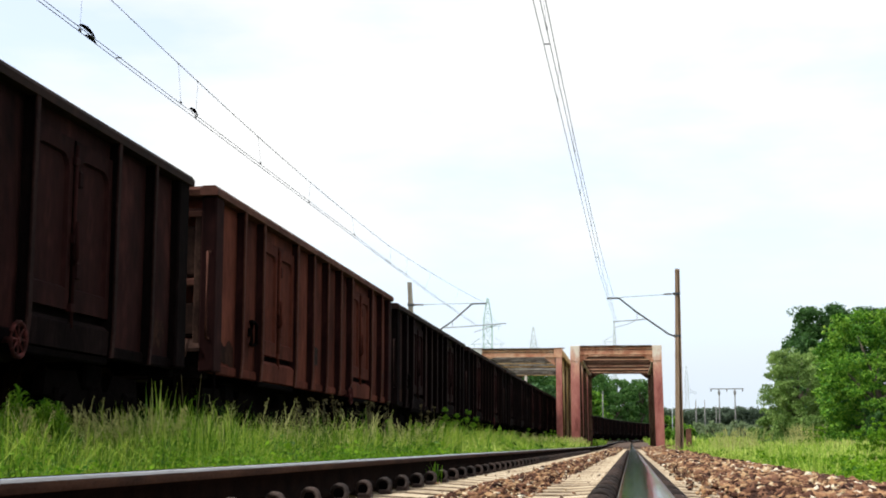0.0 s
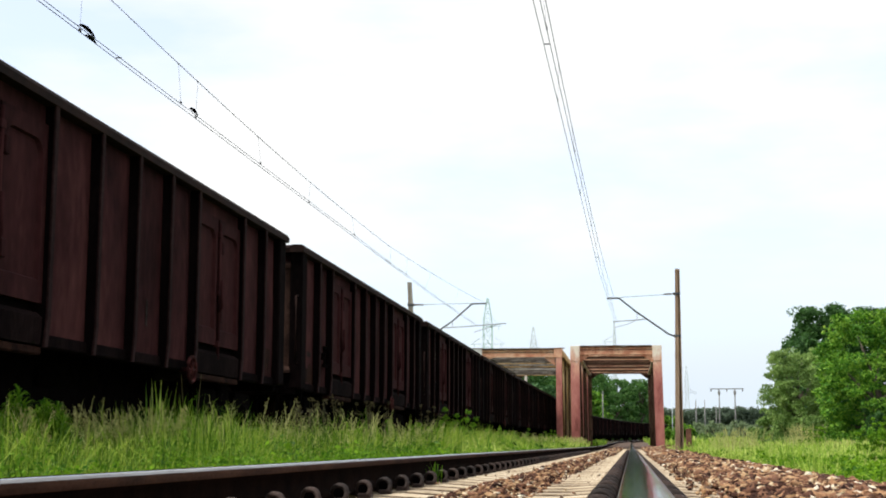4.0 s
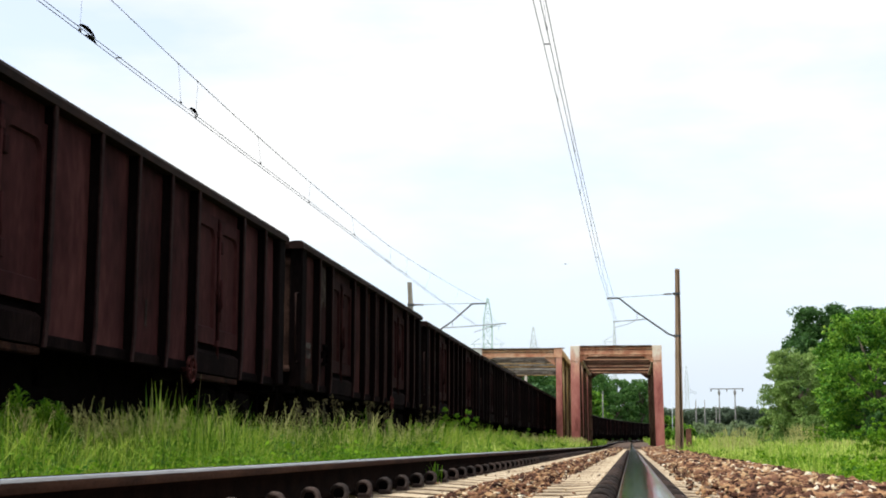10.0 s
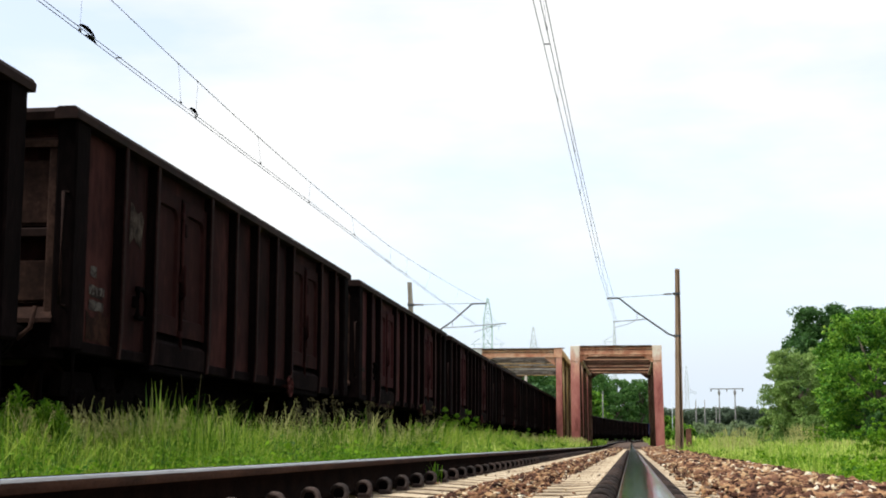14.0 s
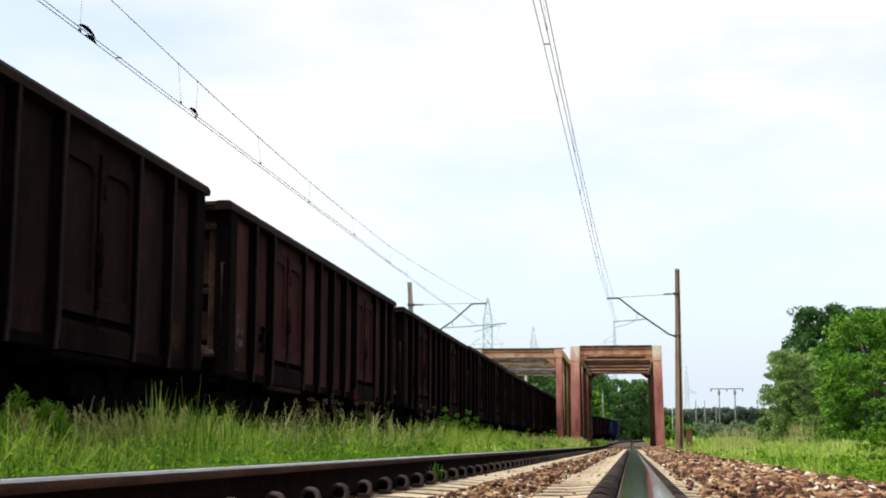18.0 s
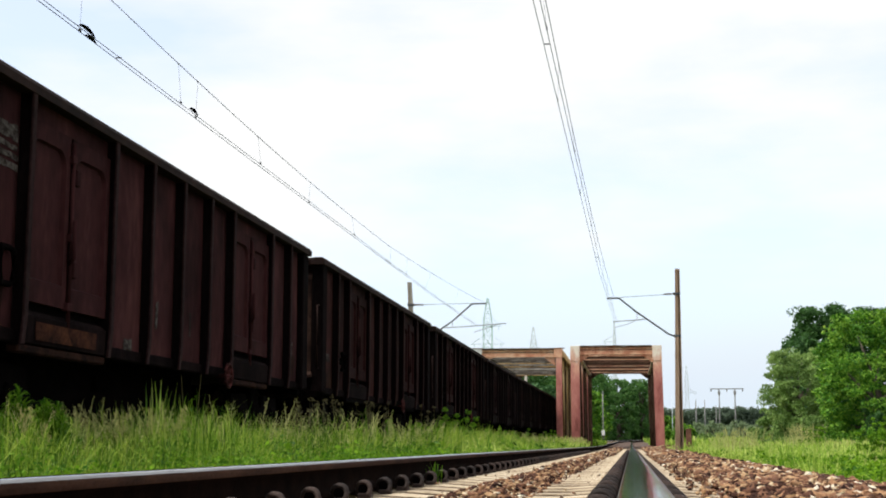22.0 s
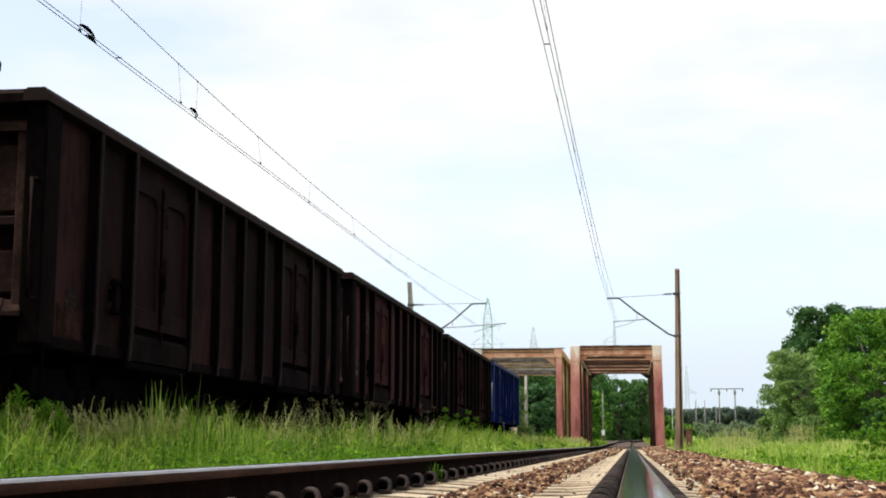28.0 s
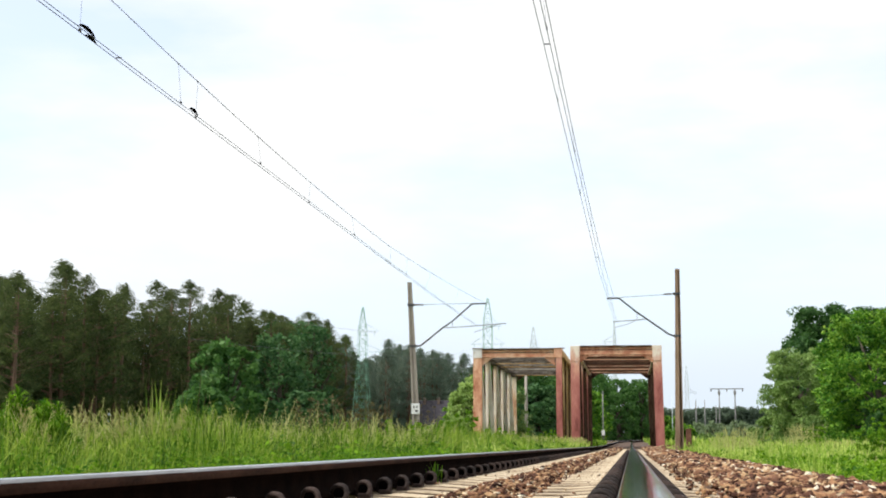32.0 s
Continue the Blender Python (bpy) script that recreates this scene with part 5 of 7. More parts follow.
def catenary(name_label, contact_x, carrier_x, zc, low, high, ends, drops, sleeve):
    root = thing("overhead_line", name_label, "overhead wire")
    ys = [-2 + 64 * i / 32 for i in range(33)]
    for dx in ends:
        part("contact_wire", tube([(contact_x(y) + dx, y, zc - 0.02 * math.sin(math.pi * (y + 2) / 64)) for y in ys], 0.0058, 5), WIRE, root)
    part("carrier_wire", tube([(carrier_x(y), y, span_height(y, low, high)) for y in ys], 0.0064, 5), WIRE, root)
    for i, y in enumerate(drops):
        dx = ends[i % 2]
        a = (contact_x(y) + dx, y, zc)
        b = (carrier_x(y), y, span_height(y, low, high))
        part("dropper", tube([a, b], 0.0024, 4), WIRE, root)
        part("clamp", box(a[0] - 0.011, a[0] + 0.011, y - 0.03, y + 0.03, zc - 0.012, zc + 0.026, 0.004), DARK_STEEL, root)
        part("clamp", box(b[0] - 0.009, b[0] + 0.009, y - 0.025, y + 0.025, b[2] - 0.014, b[2] + 0.012, 0.004), DARK_STEEL, root)
    for y in sleeve:
        part("spacer", box(contact_x(y) + ends[0], contact_x(y) + ends[1], y - 0.010, y + 0.010, zc - 0.006, zc + 0.008), DARK_STEEL, root)
    return root


catenary("thin grey twin contact wires and carrier over the near track", lambda y: -1.21 + 0.007 * y if y < 43 else -0.91 + 0.0155 * (y - 43), lambda y: -1.25 + 0.0102 * y, 5.47, 5.86, 6.56, (0.0, 0.085), (12.0, 17.5, 21.3, 25.2, 29.5, 34.0, 39.0, 44.5, 50.5, 56.5), (18.2, 40.0))
far_wires = catenary("thin grey twin contact wires and carrier over the far track", lambda y: -7.03 if y < 48 else -7.03 + 0.010 * (y - 48), lambda y: -7.05 if y < 40 else -7.05 + 0.0275 * (y - 40), 5.44, 5.89, 6.42, (-0.04, 0.035), (16.7, 20.6, 21.6, 25.4, 29.8, 34.6, 40.4, 43.0, 47.5, 54.0), (18.0, 40.0))


def wire_sleeve(y, s, flat):
    """A dark, humped feeder clamp that sits on the contact wire."""
    bm = bmesh.new()
    x = -7.03 + 0.035
    pts = [(x, y - 0.5 * s, 5.445), (x, y - 0.3 * s, 5.475), (x, y, 5.485), (x, y + 0.3 * s, 5.465), (x, y + 0.55 * s, 5.44)]
    add_tube(bm, pts, [0.005, 0.021, 0.027, 0.021, 0.005], 8)
    if flat:
        add_tube(bm, [(x - 0.07, y + 0.12, 5.435), (x - 0.065, y + 0.3, 5.45), (x - 0.07, y + 0.5, 5.43)], [0.006, 0.030, 0.006], 8)
    part("feeder_clamp", bm, IRON, far_wires, "black clamp on the wire")


wire_sleeve(16.75, 0.55, True)
wire_sleeve(21.25, 0.42, False)


def box_at_mast():
    root = thing("trackside_post", "short rust-brown steel post beside the mast", "post")
    part("cabinet", box(2.37, 2.60, 61.2, 61.45, -0.5, 0.72, 0.02), RUSTY, root)
    part("cap", box(2.35, 2.62, 61.18, 61.47, 0.72, 0.77, 0.01), RUSTY, root)


box_at_mast()


# ---- pylons, poles and the house beyond ----
def pylon(x, y, top, base_w, arms, mat, name_label, t=0.09, ground=0.0):
    root = thing("lattice_pylon", name_label, "pylon", group="power pylons")
    waist = top * 0.62
    def half(z):
        if z < waist:
            return base_w / 2 + (base_w * 0.19 - base_w / 2) * z / waist
        if z < top * 0.84:
            return base_w * 0.19
        return base_w * 0.19 * (1 - 0.85 * (z - top * 0.84) / (top * 0.16))
    zs = [0, 0.2 * top, 0.36 * top, 0.49 * top, 0.58 * top, 0.66 * top, 0.74 * top, 0.80 * top, 0.86 * top, 0.93 * top, top]
    for sx in (-1, 1):
        for sy in (-1, 1):
            bm = bmesh.new()
            add_tube(bm, [(x + sx * half(a), y + sy * half(a), ground + a) for a in zs], t * 0.8, 4)
            part("leg", bm, mat, root)
    for a, b in zip(zs, zs[1:]):
        for sy in (-1, 1):
            bm = bmesh.new()
            add_beam(bm, (x - half(a), y + sy * half(a), ground + a), (x + half(b), y + sy * half(b), ground + b), t * 0.7, t * 0.7)
            add_beam(bm, (x + half(a), y + sy * half(a), ground + a), (x - half(b), y + sy * half(b), ground + b), t * 0.7, t * 0.7)
            add_beam(bm, (x - half(b), y + sy * half(b), ground + b), (x + half(b), y + sy * half(b), ground + b), t * 0.7, t * 0.7)
            part("brace", bm, mat, root)
    for z, left, right in arms:
        bm = bmesh.new()
        for e, w in ((-1, left), (1, right)):
            if w:
                add_beam(bm, (x, y, ground + z), (x + e * w, y, ground + z), t, t)
                add_beam(bm, (x + e * half(z), y, ground + z + top * 0.055), (x + e * w, y, ground + z), t * 0.8, t * 0.8)
                add_beam(bm, (x + e * w * 0.8, y, ground + z), (x + e * w * 0.8, y, ground + z - top * 0.03), t * 0.8, t * 0.8)
        part("crossarm", bm, mat, root)
    return root


pylon(-28.1, 144.0, 14.75, 2.2, [(10.0, 2.3, 2.3), (12.2, 0.3, 1.6)], PYLON, "green lattice power pylon in front of the wood", 0.032, -0.25)
pylon(-26.8, 262.0, 27.6, 4.4, [(18.8, 3.2, 3.2), (22.2, 0.3, 2.6)], PYLON_PALE, "grey-green lattice power pylon behind the bridges", 0.065, 0.2)
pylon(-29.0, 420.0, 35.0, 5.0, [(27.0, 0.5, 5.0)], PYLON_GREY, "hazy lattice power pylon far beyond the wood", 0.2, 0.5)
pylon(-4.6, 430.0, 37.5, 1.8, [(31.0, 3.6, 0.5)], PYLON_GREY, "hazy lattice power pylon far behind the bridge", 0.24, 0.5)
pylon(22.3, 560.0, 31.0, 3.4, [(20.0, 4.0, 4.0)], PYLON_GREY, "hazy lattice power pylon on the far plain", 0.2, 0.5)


def power_lines():
    root = thing("power_line", "faint grey power cables between the pylons", "power cable")
    for (a, b, sag) in (((-26.0, 144, 9.5), (-24.0, 262, 18.3), 1.2), ((-30.2, 144, 9.5), (-29.6, 262, 18.3), 1.2), ((-30.2, 144, 9.5), (-110, 136, 24), 2.0), ((-26.6, 144, 11.8), (-110, 140, 29), 2.0), ((-24.0, 262, 18.3), (-10, 330, 6), 1.0)):
        a, b = Vector(a), Vector(b)
        pts = []
        for k in range(17):
            p = a.lerp(b, k / 16)
            p.z -= sag * 4 * (k / 16) * (1 - k / 16)
            pts.append(p)
        part("cable", tube(pts, 0.010, 4), WIRE, root)


power_lines()


def simple_pole(x, y, top, r, mat, label, arm=0.0):
    root = thing("utility_pole", label, "utility pole", group="distant poles")
    z0 = ground_height(x, y)
    part("shaft", tube([(x, y, z0 - 0.3), (x, y, top)], [r, r * 0.65], 8), mat, root)
    if arm:
        part("crossarm", box(x - arm, x + arm, y - 0.06, y + 0.06, top - 0.35, top - 0.22), mat, root)
        for s in (-0.8, 0.8):
            part("insulator", tube([(x + s * arm, y, top - 0.22), (x + s * arm, y, top + 0.05)], [0.06, 0.04], 6), PORCELAIN, root)
    return root


simple_pole(-10.6, 142.0, 7.9, 0.20, POLE_GREY, "grey concrete mast seen through the far bridge")
plated = simple_pole(-4.2, 214.0, 8.2, 0.11, POLE_DULL, "thin grey mast in front of the wood with a white plate")
part("number_plate", box(-4.45, -3.95, 213.84, 213.87, 1.45, 2.25, 0.01), WHITE, plated, "small white plate")
simple_pole(4.4, 150.0, 5.2, 0.035, PYLON_GREY, "pale thin pole beyond the bridge")
simple_pole(10.2, 222.0, 7.1, 0.11, POLE_DULL, "weathered wooden pole on the plain")
simple_pole(12.1, 232.0, 7.4, 0.10, POLE_DULL, "weathered wooden pole on the plain")
simple_pole(15.0, 250.0, 7.0, 0.11, POLE_DULL, "weathered wooden pole on the plain")


def h_frame():
    x, y = 17.3, 255.0
    root = thing("twin_pole", "twin wooden power pole with a wide crossarm", "utility pole")
    for dx in (-1.4, 1.4):
        part("shaft", tube([(x + dx, y, -0.6), (x + dx, y, 10.1)], [0.13, 0.10], 8), POLE_DULL, root)
        part("transformer", box(x + dx - 0.22, x + dx + 0.22, y - 0.2, y + 0.2, 9.0, 9.7, 0.05), POLE_DULL, root)
    part("crossarm", box(x - 3.0, x + 3.0, y - 0.1, y + 0.1, 9.98, 10.14), POLE_DULL, root)
    for dx in (-2.8, 0.0, 2.8):
        part("insulator", tube([(x + dx, y, 9.97), (x + dx, y, 9.57)], 0.08, 6), PORCELAIN, root)


h_frame()


def house():
    x, y, g = -33.0, 232.0, -0.2
    root = thing("house", "house with a dark grey pitched roof and chimneys", "house")
    part("wall", box(x - 3.0, x + 3.6, y - 4, y + 4, g, g + 3.6), WALL, root)
    part("roof", prism([(y - 4.6, g + 3.4), (y, g + 7.6), (y + 4.6, g + 3.4), (y + 4.4, g + 3.2), (y, g + 7.3), (y - 4.4, g + 3.2)], "x", x - 3.4, x + 4.0), ROOF, root, "dark grey pitched roof")
    part("roof_edge", beam((x + 4.02, y - 4.6, g + 3.5), (x + 4.02, y, g + 7.7), 0.06, 0.25), POLE_GREY, root, "pale verge board")
    for dx in (-1.4, 1.0):
        ch = part("chimney", box(x + dx - 0.22, x + dx + 0.22, y - 0.8, y - 0.4, g + 6.0, g + 7.95, 0.03), WALL, root)
        part("chimney_cap", box(x + dx - 0.28, x + dx + 0.28, y - 0.87, y - 0.33, g + 7.95, g + 8.05), POLE_GREY, ch)
    for dx in (-1.8, 0.6):
        w = part("window", box(x + dx, x + dx + 0.9, y - 4.05, y - 3.98, g + 1.2, g + 2.5), WHITE, root)
        part("pane", box(x + dx + 0.08, x + dx + 0.82, y - 4.06, y - 4.052, g + 1.28, g + 2.42), GREYBAR, w)


house()


# ---- trees ----
def leaf_cloud(rng, clumps, per, size, spread, flat=1.0, slim=0.33):
    """Small folded leaves in clumps; clumps: rows of x, y, z, radius."""
    clumps = np.asarray(clumps, dtype=float)
    n = len(clumps) * per
    c = np.repeat(clumps, per, axis=0)
    d = rng.normal(size=(n, 3))
    d /= np.linalg.norm(d, axis=1, keepdims=True)
    r = rng.uniform(0.25, 1.0, size=(n, 1)) ** 0.6
    p = c[:, :3] + d * r * c[:, 3:4] * np.array([1, 1, flat]) * spread
    u = rng.normal(size=(n, 3))
    u[:, 2] *= 0.6
    u /= np.linalg.norm(u, axis=1, keepdims=True)
    v = np.cross(u, rng.normal(size=(n, 3)))
    v /= np.linalg.norm(v, axis=1, keepdims=True) + 1e-9
    s = size * rng.uniform(0.6, 1.35, size=(n, 1))
    q = np.stack([p - u * s * 0.5, p + v * s * slim, p + u * s * 0.55, p - v * s * slim], axis=1)
    q[:, 2, 2] -= s[:, 0] * 0.12
    faces = np.arange(n * 4).reshape(n, 4)
    return q.reshape(-1, 3), faces


def broad_tree(name, label, x, y, h, w, mat, bark, seed, per=34, size=0.17, clumps=150, low=0.12, z0=None, shape=0.75, flat=0.8):
    """A trunk that forks into limbs, and a crown of leaf clumps set on their ends."""
    rng = np.random.default_rng(seed)
    g = ground_height(x, y) if z0 is None else z0
    root = thing(name, label, "tree" if h > 3 else "bush", pose(x, y, g))
    bm = bmesh.new()
    add_tube(bm, [(0, 0, -0.2), (0.05 * w, 0.02, h * 0.2), (-0.02 * w, 0.05, h * 0.45), (0.03, 0, h * 0.75)], [0.035 * h, 0.028 * h, 0.018 * h, 0.006 * h], 8)
    cs = []
    for k in range(clumps):
        a = rng.uniform(0, 2 * math.pi)
        f = rng.uniform(low, 1.0)
        prof = math.sin(math.pi * min(1.0, (f * shape + 0.16))) ** 0.7
        rr = w / 2 * prof * (0.45 + 0.55 * rng.uniform(0, 1) ** 0.5) * (1 + 0.18 * math.sin(a * 3 + seed) + 0.12 * math.sin(a * 5 + f * 9))
        cs.append((rr * math.cos(a), rr * math.sin(a), h * (f * 0.93) + 0.02 * h * math.sin(a * 4), rng.uniform(0.05, 0.105) * (w + h) / 2))
    for c in cs[::max(1, clumps // 14)]:
        add_tube(bm, [(0, 0, h * 0.12 + c[2] * 0.35), (c[0] * 0.5, c[1] * 0.5, c[2] * 0.75), (c[0], c[1], c[2])], [0.012 * h, 0.008 * h, 0.003 * h], 5)
    part("trunk", bm, bark, root, "brown forked trunk")
    v, f = leaf_cloud(rng, cs, per, size, 1.0, flat)
    raw("crown", v, f, mat, root)
    return root


def pine_tree(label, h, seed, mat, base=0.25, w=6.4, clumps=150, per=64, size=0.22, tip=0.42):
    """A tall trunk, bare below, and an open ragged crown of needle tufts on upswept boughs."""
    rng = np.random.default_rng(seed)
    root = thing("pine_tree", label, "tree")
    bm = bmesh.new()
    add_tube(bm, [(0, 0, -0.3), (0.12, 0.05, h * 0.35), (-0.05, 0.0, h * 0.7), (0, 0, h * 0.95)], [0.016 * h, 0.012 * h, 0.007 * h, 0.002 * h], 8)
    cs = []
    for k in range(clumps):
        f = rng.uniform(0, 1) ** 0.9
        a = rng.uniform(0, 6.283)
        full = w / 2 * (1.0 - f) ** tip * (0.55 + 0.45 * min(1.0, f * 3.0)) * (1 + 0.28 * math.sin(a * 2 + f * 11 + seed) + 0.2 * math.sin(a * 5 - f * 17))
        r = full * (0.35 + 0.75 * rng.uniform(0, 1) ** 0.6)
        z = h * (base + (0.98 - base) * f)
        c = (r * math.cos(a), r * math.sin(a), z, rng.uniform(0.40, 0.95))
        cs.append(c)
        if k % 4 == 0:
            add_tube(bm, [(0, 0, max(z - 0.35 * r, 1.0)), c[:3]], [0.045, 0.012], 4)
    for k in range(5):
        cs.append((rng.uniform(-0.25, 0.25), rng.uniform(-0.25, 0.25), h * (0.94 + 0.012 * k), 0.24 - 0.03 * k))
    part("trunk", bm, PINE_BARK, root, "straight reddish pine trunk")
    v, f = leaf_cloud(rng, cs, per, size, 1.0, 0.5, 0.16)
    raw("crown", v, f, mat, root)
    return root


def forest():
    rng = np.random.default_rng(7)
    pines = [pine_tree("tall dark green pine at the wood's edge", 16.5, 11, NEEDLE), pine_tree("slender pine with a ragged crown", 17.5, 12, NEEDLE, 0.30, 5.6, 160, tip=0.55), pine_tree("broad bushy pine at the wood's edge", 15.0, 13, NEEDLE, 0.15, 7.6, 200, tip=0.36), pine_tree("haze-toned pine in the far part of the wood", 16.0, 14, NEEDLE_HAZE, 0.12, 7.0, 190, tip=0.4), pine_tree("haze-toned slender pine in the far part of the wood", 17.0, 15, NEEDLE_HAZE, 0.15, 6.0, 170, tip=0.5)]
    spots = []

    def edge(y):
        if y < 140:
            return -50.0
        if y < 160:
            return -50.0 + 8.0 * (y - 140) / 20
        if y < 222:
            return -42.0
        return -42.0 + 0.13 * (y - 222)

    y = 106.0
    while y < 300:
        for depth in (0, 1, 2, 3):
            x = edge(y) - depth * 4.5 + rng.uniform(-1.6, 1.6)
            h = rng.uniform(0.84, 1.02)
            if y < 113:
                h *= 0.86
            elif y < 125:
                h *= 0.97
            elif y < 146:
                h *= 0.93
            elif y > 225:
                h *= 1.04
            # a dip of younger trees
            h *= 1 - 0.20 * math.exp(-((x / y + 0.196) / 0.013) ** 2)
            spots.append((x, y + rng.uniform(-1.5, 1.5), h))
        y += 2.9 if y < 215 else 3.3
    under = []
    for k in range(900):
        y = rng.uniform(100, 310)
        x = edge(y) - rng.uniform(2.5, 13.0)
        under.append((x, y, ground_height(x, y) + 9.5 * rng.uniform(0, 1) ** 1.5, rng.uniform(1.0, 1.9)))
    v, f = leaf_cloud(rng, under, 60, 0.5, 1.0, 0.8)
    tagged(raw("undergrowth", v, f, LEAF_DARK), "dark green undergrowth beneath the pines", "undergrowth", kind="stuff")
    used = set()
    for i, (x, y, s) in enumerate(spots):
        k = int(rng.integers(0, 3)) if y < 196 else 3 + int(rng.integers(0, 2))
        m = pose(x, y, ground_height(x, y), 0, 0, rng.uniform(0, 360)) @ Matrix.Diagonal((1, 1, 1, 1))
        if k not in used:
            used.add(k)
            ob = pines[k]
            ob.matrix_basis = m
        else:
            ob = copy_thing(pines[k], m)
        ob.scale = (s, s, s * rng.uniform(0.95, 1.08))
        tagged(ob, group="pines of the wood")
    for x, y, h, w, mat, sd in ((-33.2, 112.0, 9.0, 6.0, LEAF_MID, 21), (-38.5, 150.0, 12.6, 7.0, LEAF_BLUE_HAZE, 23), (-33.4, 106.0, 4.6, 5.0, LEAF_MID, 24), (-40.3, 172.0, 15.8, 6.5, LEAF_BLUE_HAZE, 25), (-44.5, 188.0, 16.5, 6.5, LEAF_BLUE_HAZE, 26), (-47.5, 211.0, 15.0, 6.0, LEAF_BLUE_HAZE, 27), (-33.0, 140.0, 5.5, 6.0, LEAF_BLUE_HAZE, 28), (-41.0, 134.0, 7.5, 6.0, LEAF_BLUE_HAZE, 34), (-42.0, 163.0, 15.6, 7.0, LEAF_BLUE_HAZE, 35), (-43.0, 181.0, 16.4, 6.5, LEAF_BLUE_HAZE, 36), (-47.0, 204.0, 15.6, 7.0, LEAF_BLUE_HAZE, 37), (-50.5, 218.0, 14.5, 6.0, LEAF_BLUE_HAZE, 38)):
        broad_tree("broadleaf_tree", "leafy broadleaf tree before the pine wood" if mat in (LEAF_BLUE_HAZE, LEAF_MID) else "light green young broadleaf tree before the wood", x, y, h, w, mat, BARK, sd, per=30, size=0.46, clumps=150, low=0.02)


forest()

# trees behind the bridges, where the line bends away
for i, (x, y, h, w, mat) in enumerate(((-11.5, 118.0, 6.3, 5.5, LEAF_GREY), (-11.6, 98.0, 5.0, 2.6, LEAF_PALE), (-12.25, 112.0, 6.4, 2.6, LEAF_PALE), (-11.3, 90.0, 2.4, 2.0, LEAF_PALE), (-12.9, 93.0, 1.9, 2.6, LEAF_PALE), (-14.6, 97.0, 1.7, 2.4, LEAF_GREY),
                                      (-19.0, 250.0, 15.0, 11.0, LEAF_MID), (-14.0, 268.0, 15.5, 12.0, LEAF_MID), (-9.0, 300.0, 16.5, 13.0, LEAF_MID), (-3.0, 312.0, 14.6, 11.0, LEAF_MID), (2.2, 318.0, 15.0, 8.0, LEAF_MID),
                                      (-24.0, 262.0, 15.0, 11.0, LEAF_MID), (-30.0, 285.0, 16.0, 12.0, LEAF_DARK), (0.5, 345.0, 13.5, 14.0, LEAF_DARK), (-8.5, 335.0, 17.2, 12.0, LEAF_MID), (-15.0, 320.0, 17.5, 13.0, LEAF_MID), (-22.0, 310.0, 17.0, 13.0, LEAF_DARK),
                                      (-16.5, 205.0, 8.0, 7.0, LEAF_BLUE_HAZE), (-12.5, 190.0, 8.5, 6.0, LEAF_BLUE_HAZE), (-15.0, 160.0, 7.5, 5.0, LEAF_BLUE_HAZE), (-8.0, 262.0, 10.0, 8.0, LEAF_BRIGHT), (9.0, 330.0, 6.0, 8.0, LEAF_BRIGHT), (-18.6, 180.0, 8.0, 4.6, LEAF_DARK))):
    broad_tree("broadleaf_tree", "dark green broadleaf tree behind the bridges" if mat in (LEAF_DARK, LEAF_MID, LEAF_BLUE_HAZE) else "light green broadleaf tree behind the bridges", x, y, h, w, mat, BARK, 40 + i, per=44, size=0.55 if y > 150 else 0.24, clumps=190, low=0.02)

# the clump beside the line
broad_tree("broadleaf_tree", "bright green rounded broadleaf tree beside the line", 10.7, 62.0, 6.5, 5.4, LEAF_BRIGHT, BARK, 71, per=100, size=0.14, clumps=360, low=0.02, shape=0.62, flat=0.5)
broad_tree("broadleaf_tree", "dark green broadleaf tree behind the bright one", 12.5, 92.0, 9.7, 5.2, LEAF_DARK, BARK, 72, per=110, size=0.18, clumps=300, low=0.1, shape=0.7, flat=0.6)
broad_tree("broadleaf_tree", "dark green broadleaf tree behind the bright one", 14.6, 97.0, 9.3, 6.0, LEAF_DARK, BARK, 78, per=90, size=0.2, clumps=260, low=0.1, shape=0.7, flat=0.6)
broad_tree("broadleaf_tree", "dark green broadleaf tree behind the bright one", 17.0, 94.0, 9.9, 6.0, LEAF_DARK, BARK, 73, per=110, size=0.18, clumps=280, low=0.1, shape=0.7, flat=0.6)
broad_tree("willow_bush", "grey-green willow bush beside the line", 8.45, 72.0, 5.5, 2.9, LEAF_WILLOW, BARK, 74, per=110, size=0.10, clumps=320, low=0.02, shape=0.55, flat=0.6)
broad_tree("willow_bush", "low grey-green willow bush beside the line", 7.6, 76.0, 2.5, 2.4, LEAF_WILLOW, BARK, 75, per=60, size=0.15, clumps=90, low=0.02, shape=0.6)
broad_tree("broadleaf_tree", "dark green sapling between the willow and the oak", 9.35, 78.0, 6.7, 3.0, LEAF_DARK, BARK, 77, per=60, size=0.18, clumps=160, low=0.02, shape=0.6, flat=0.6)
broad_tree("broadleaf_tree", "bright green broadleaf tree beside the line", 14.8, 66.0, 6.8, 5.0, LEAF_BRIGHT, BARK, 76, per=70, size=0.17, clumps=220, low=0.02, shape=0.62, flat=0.5)

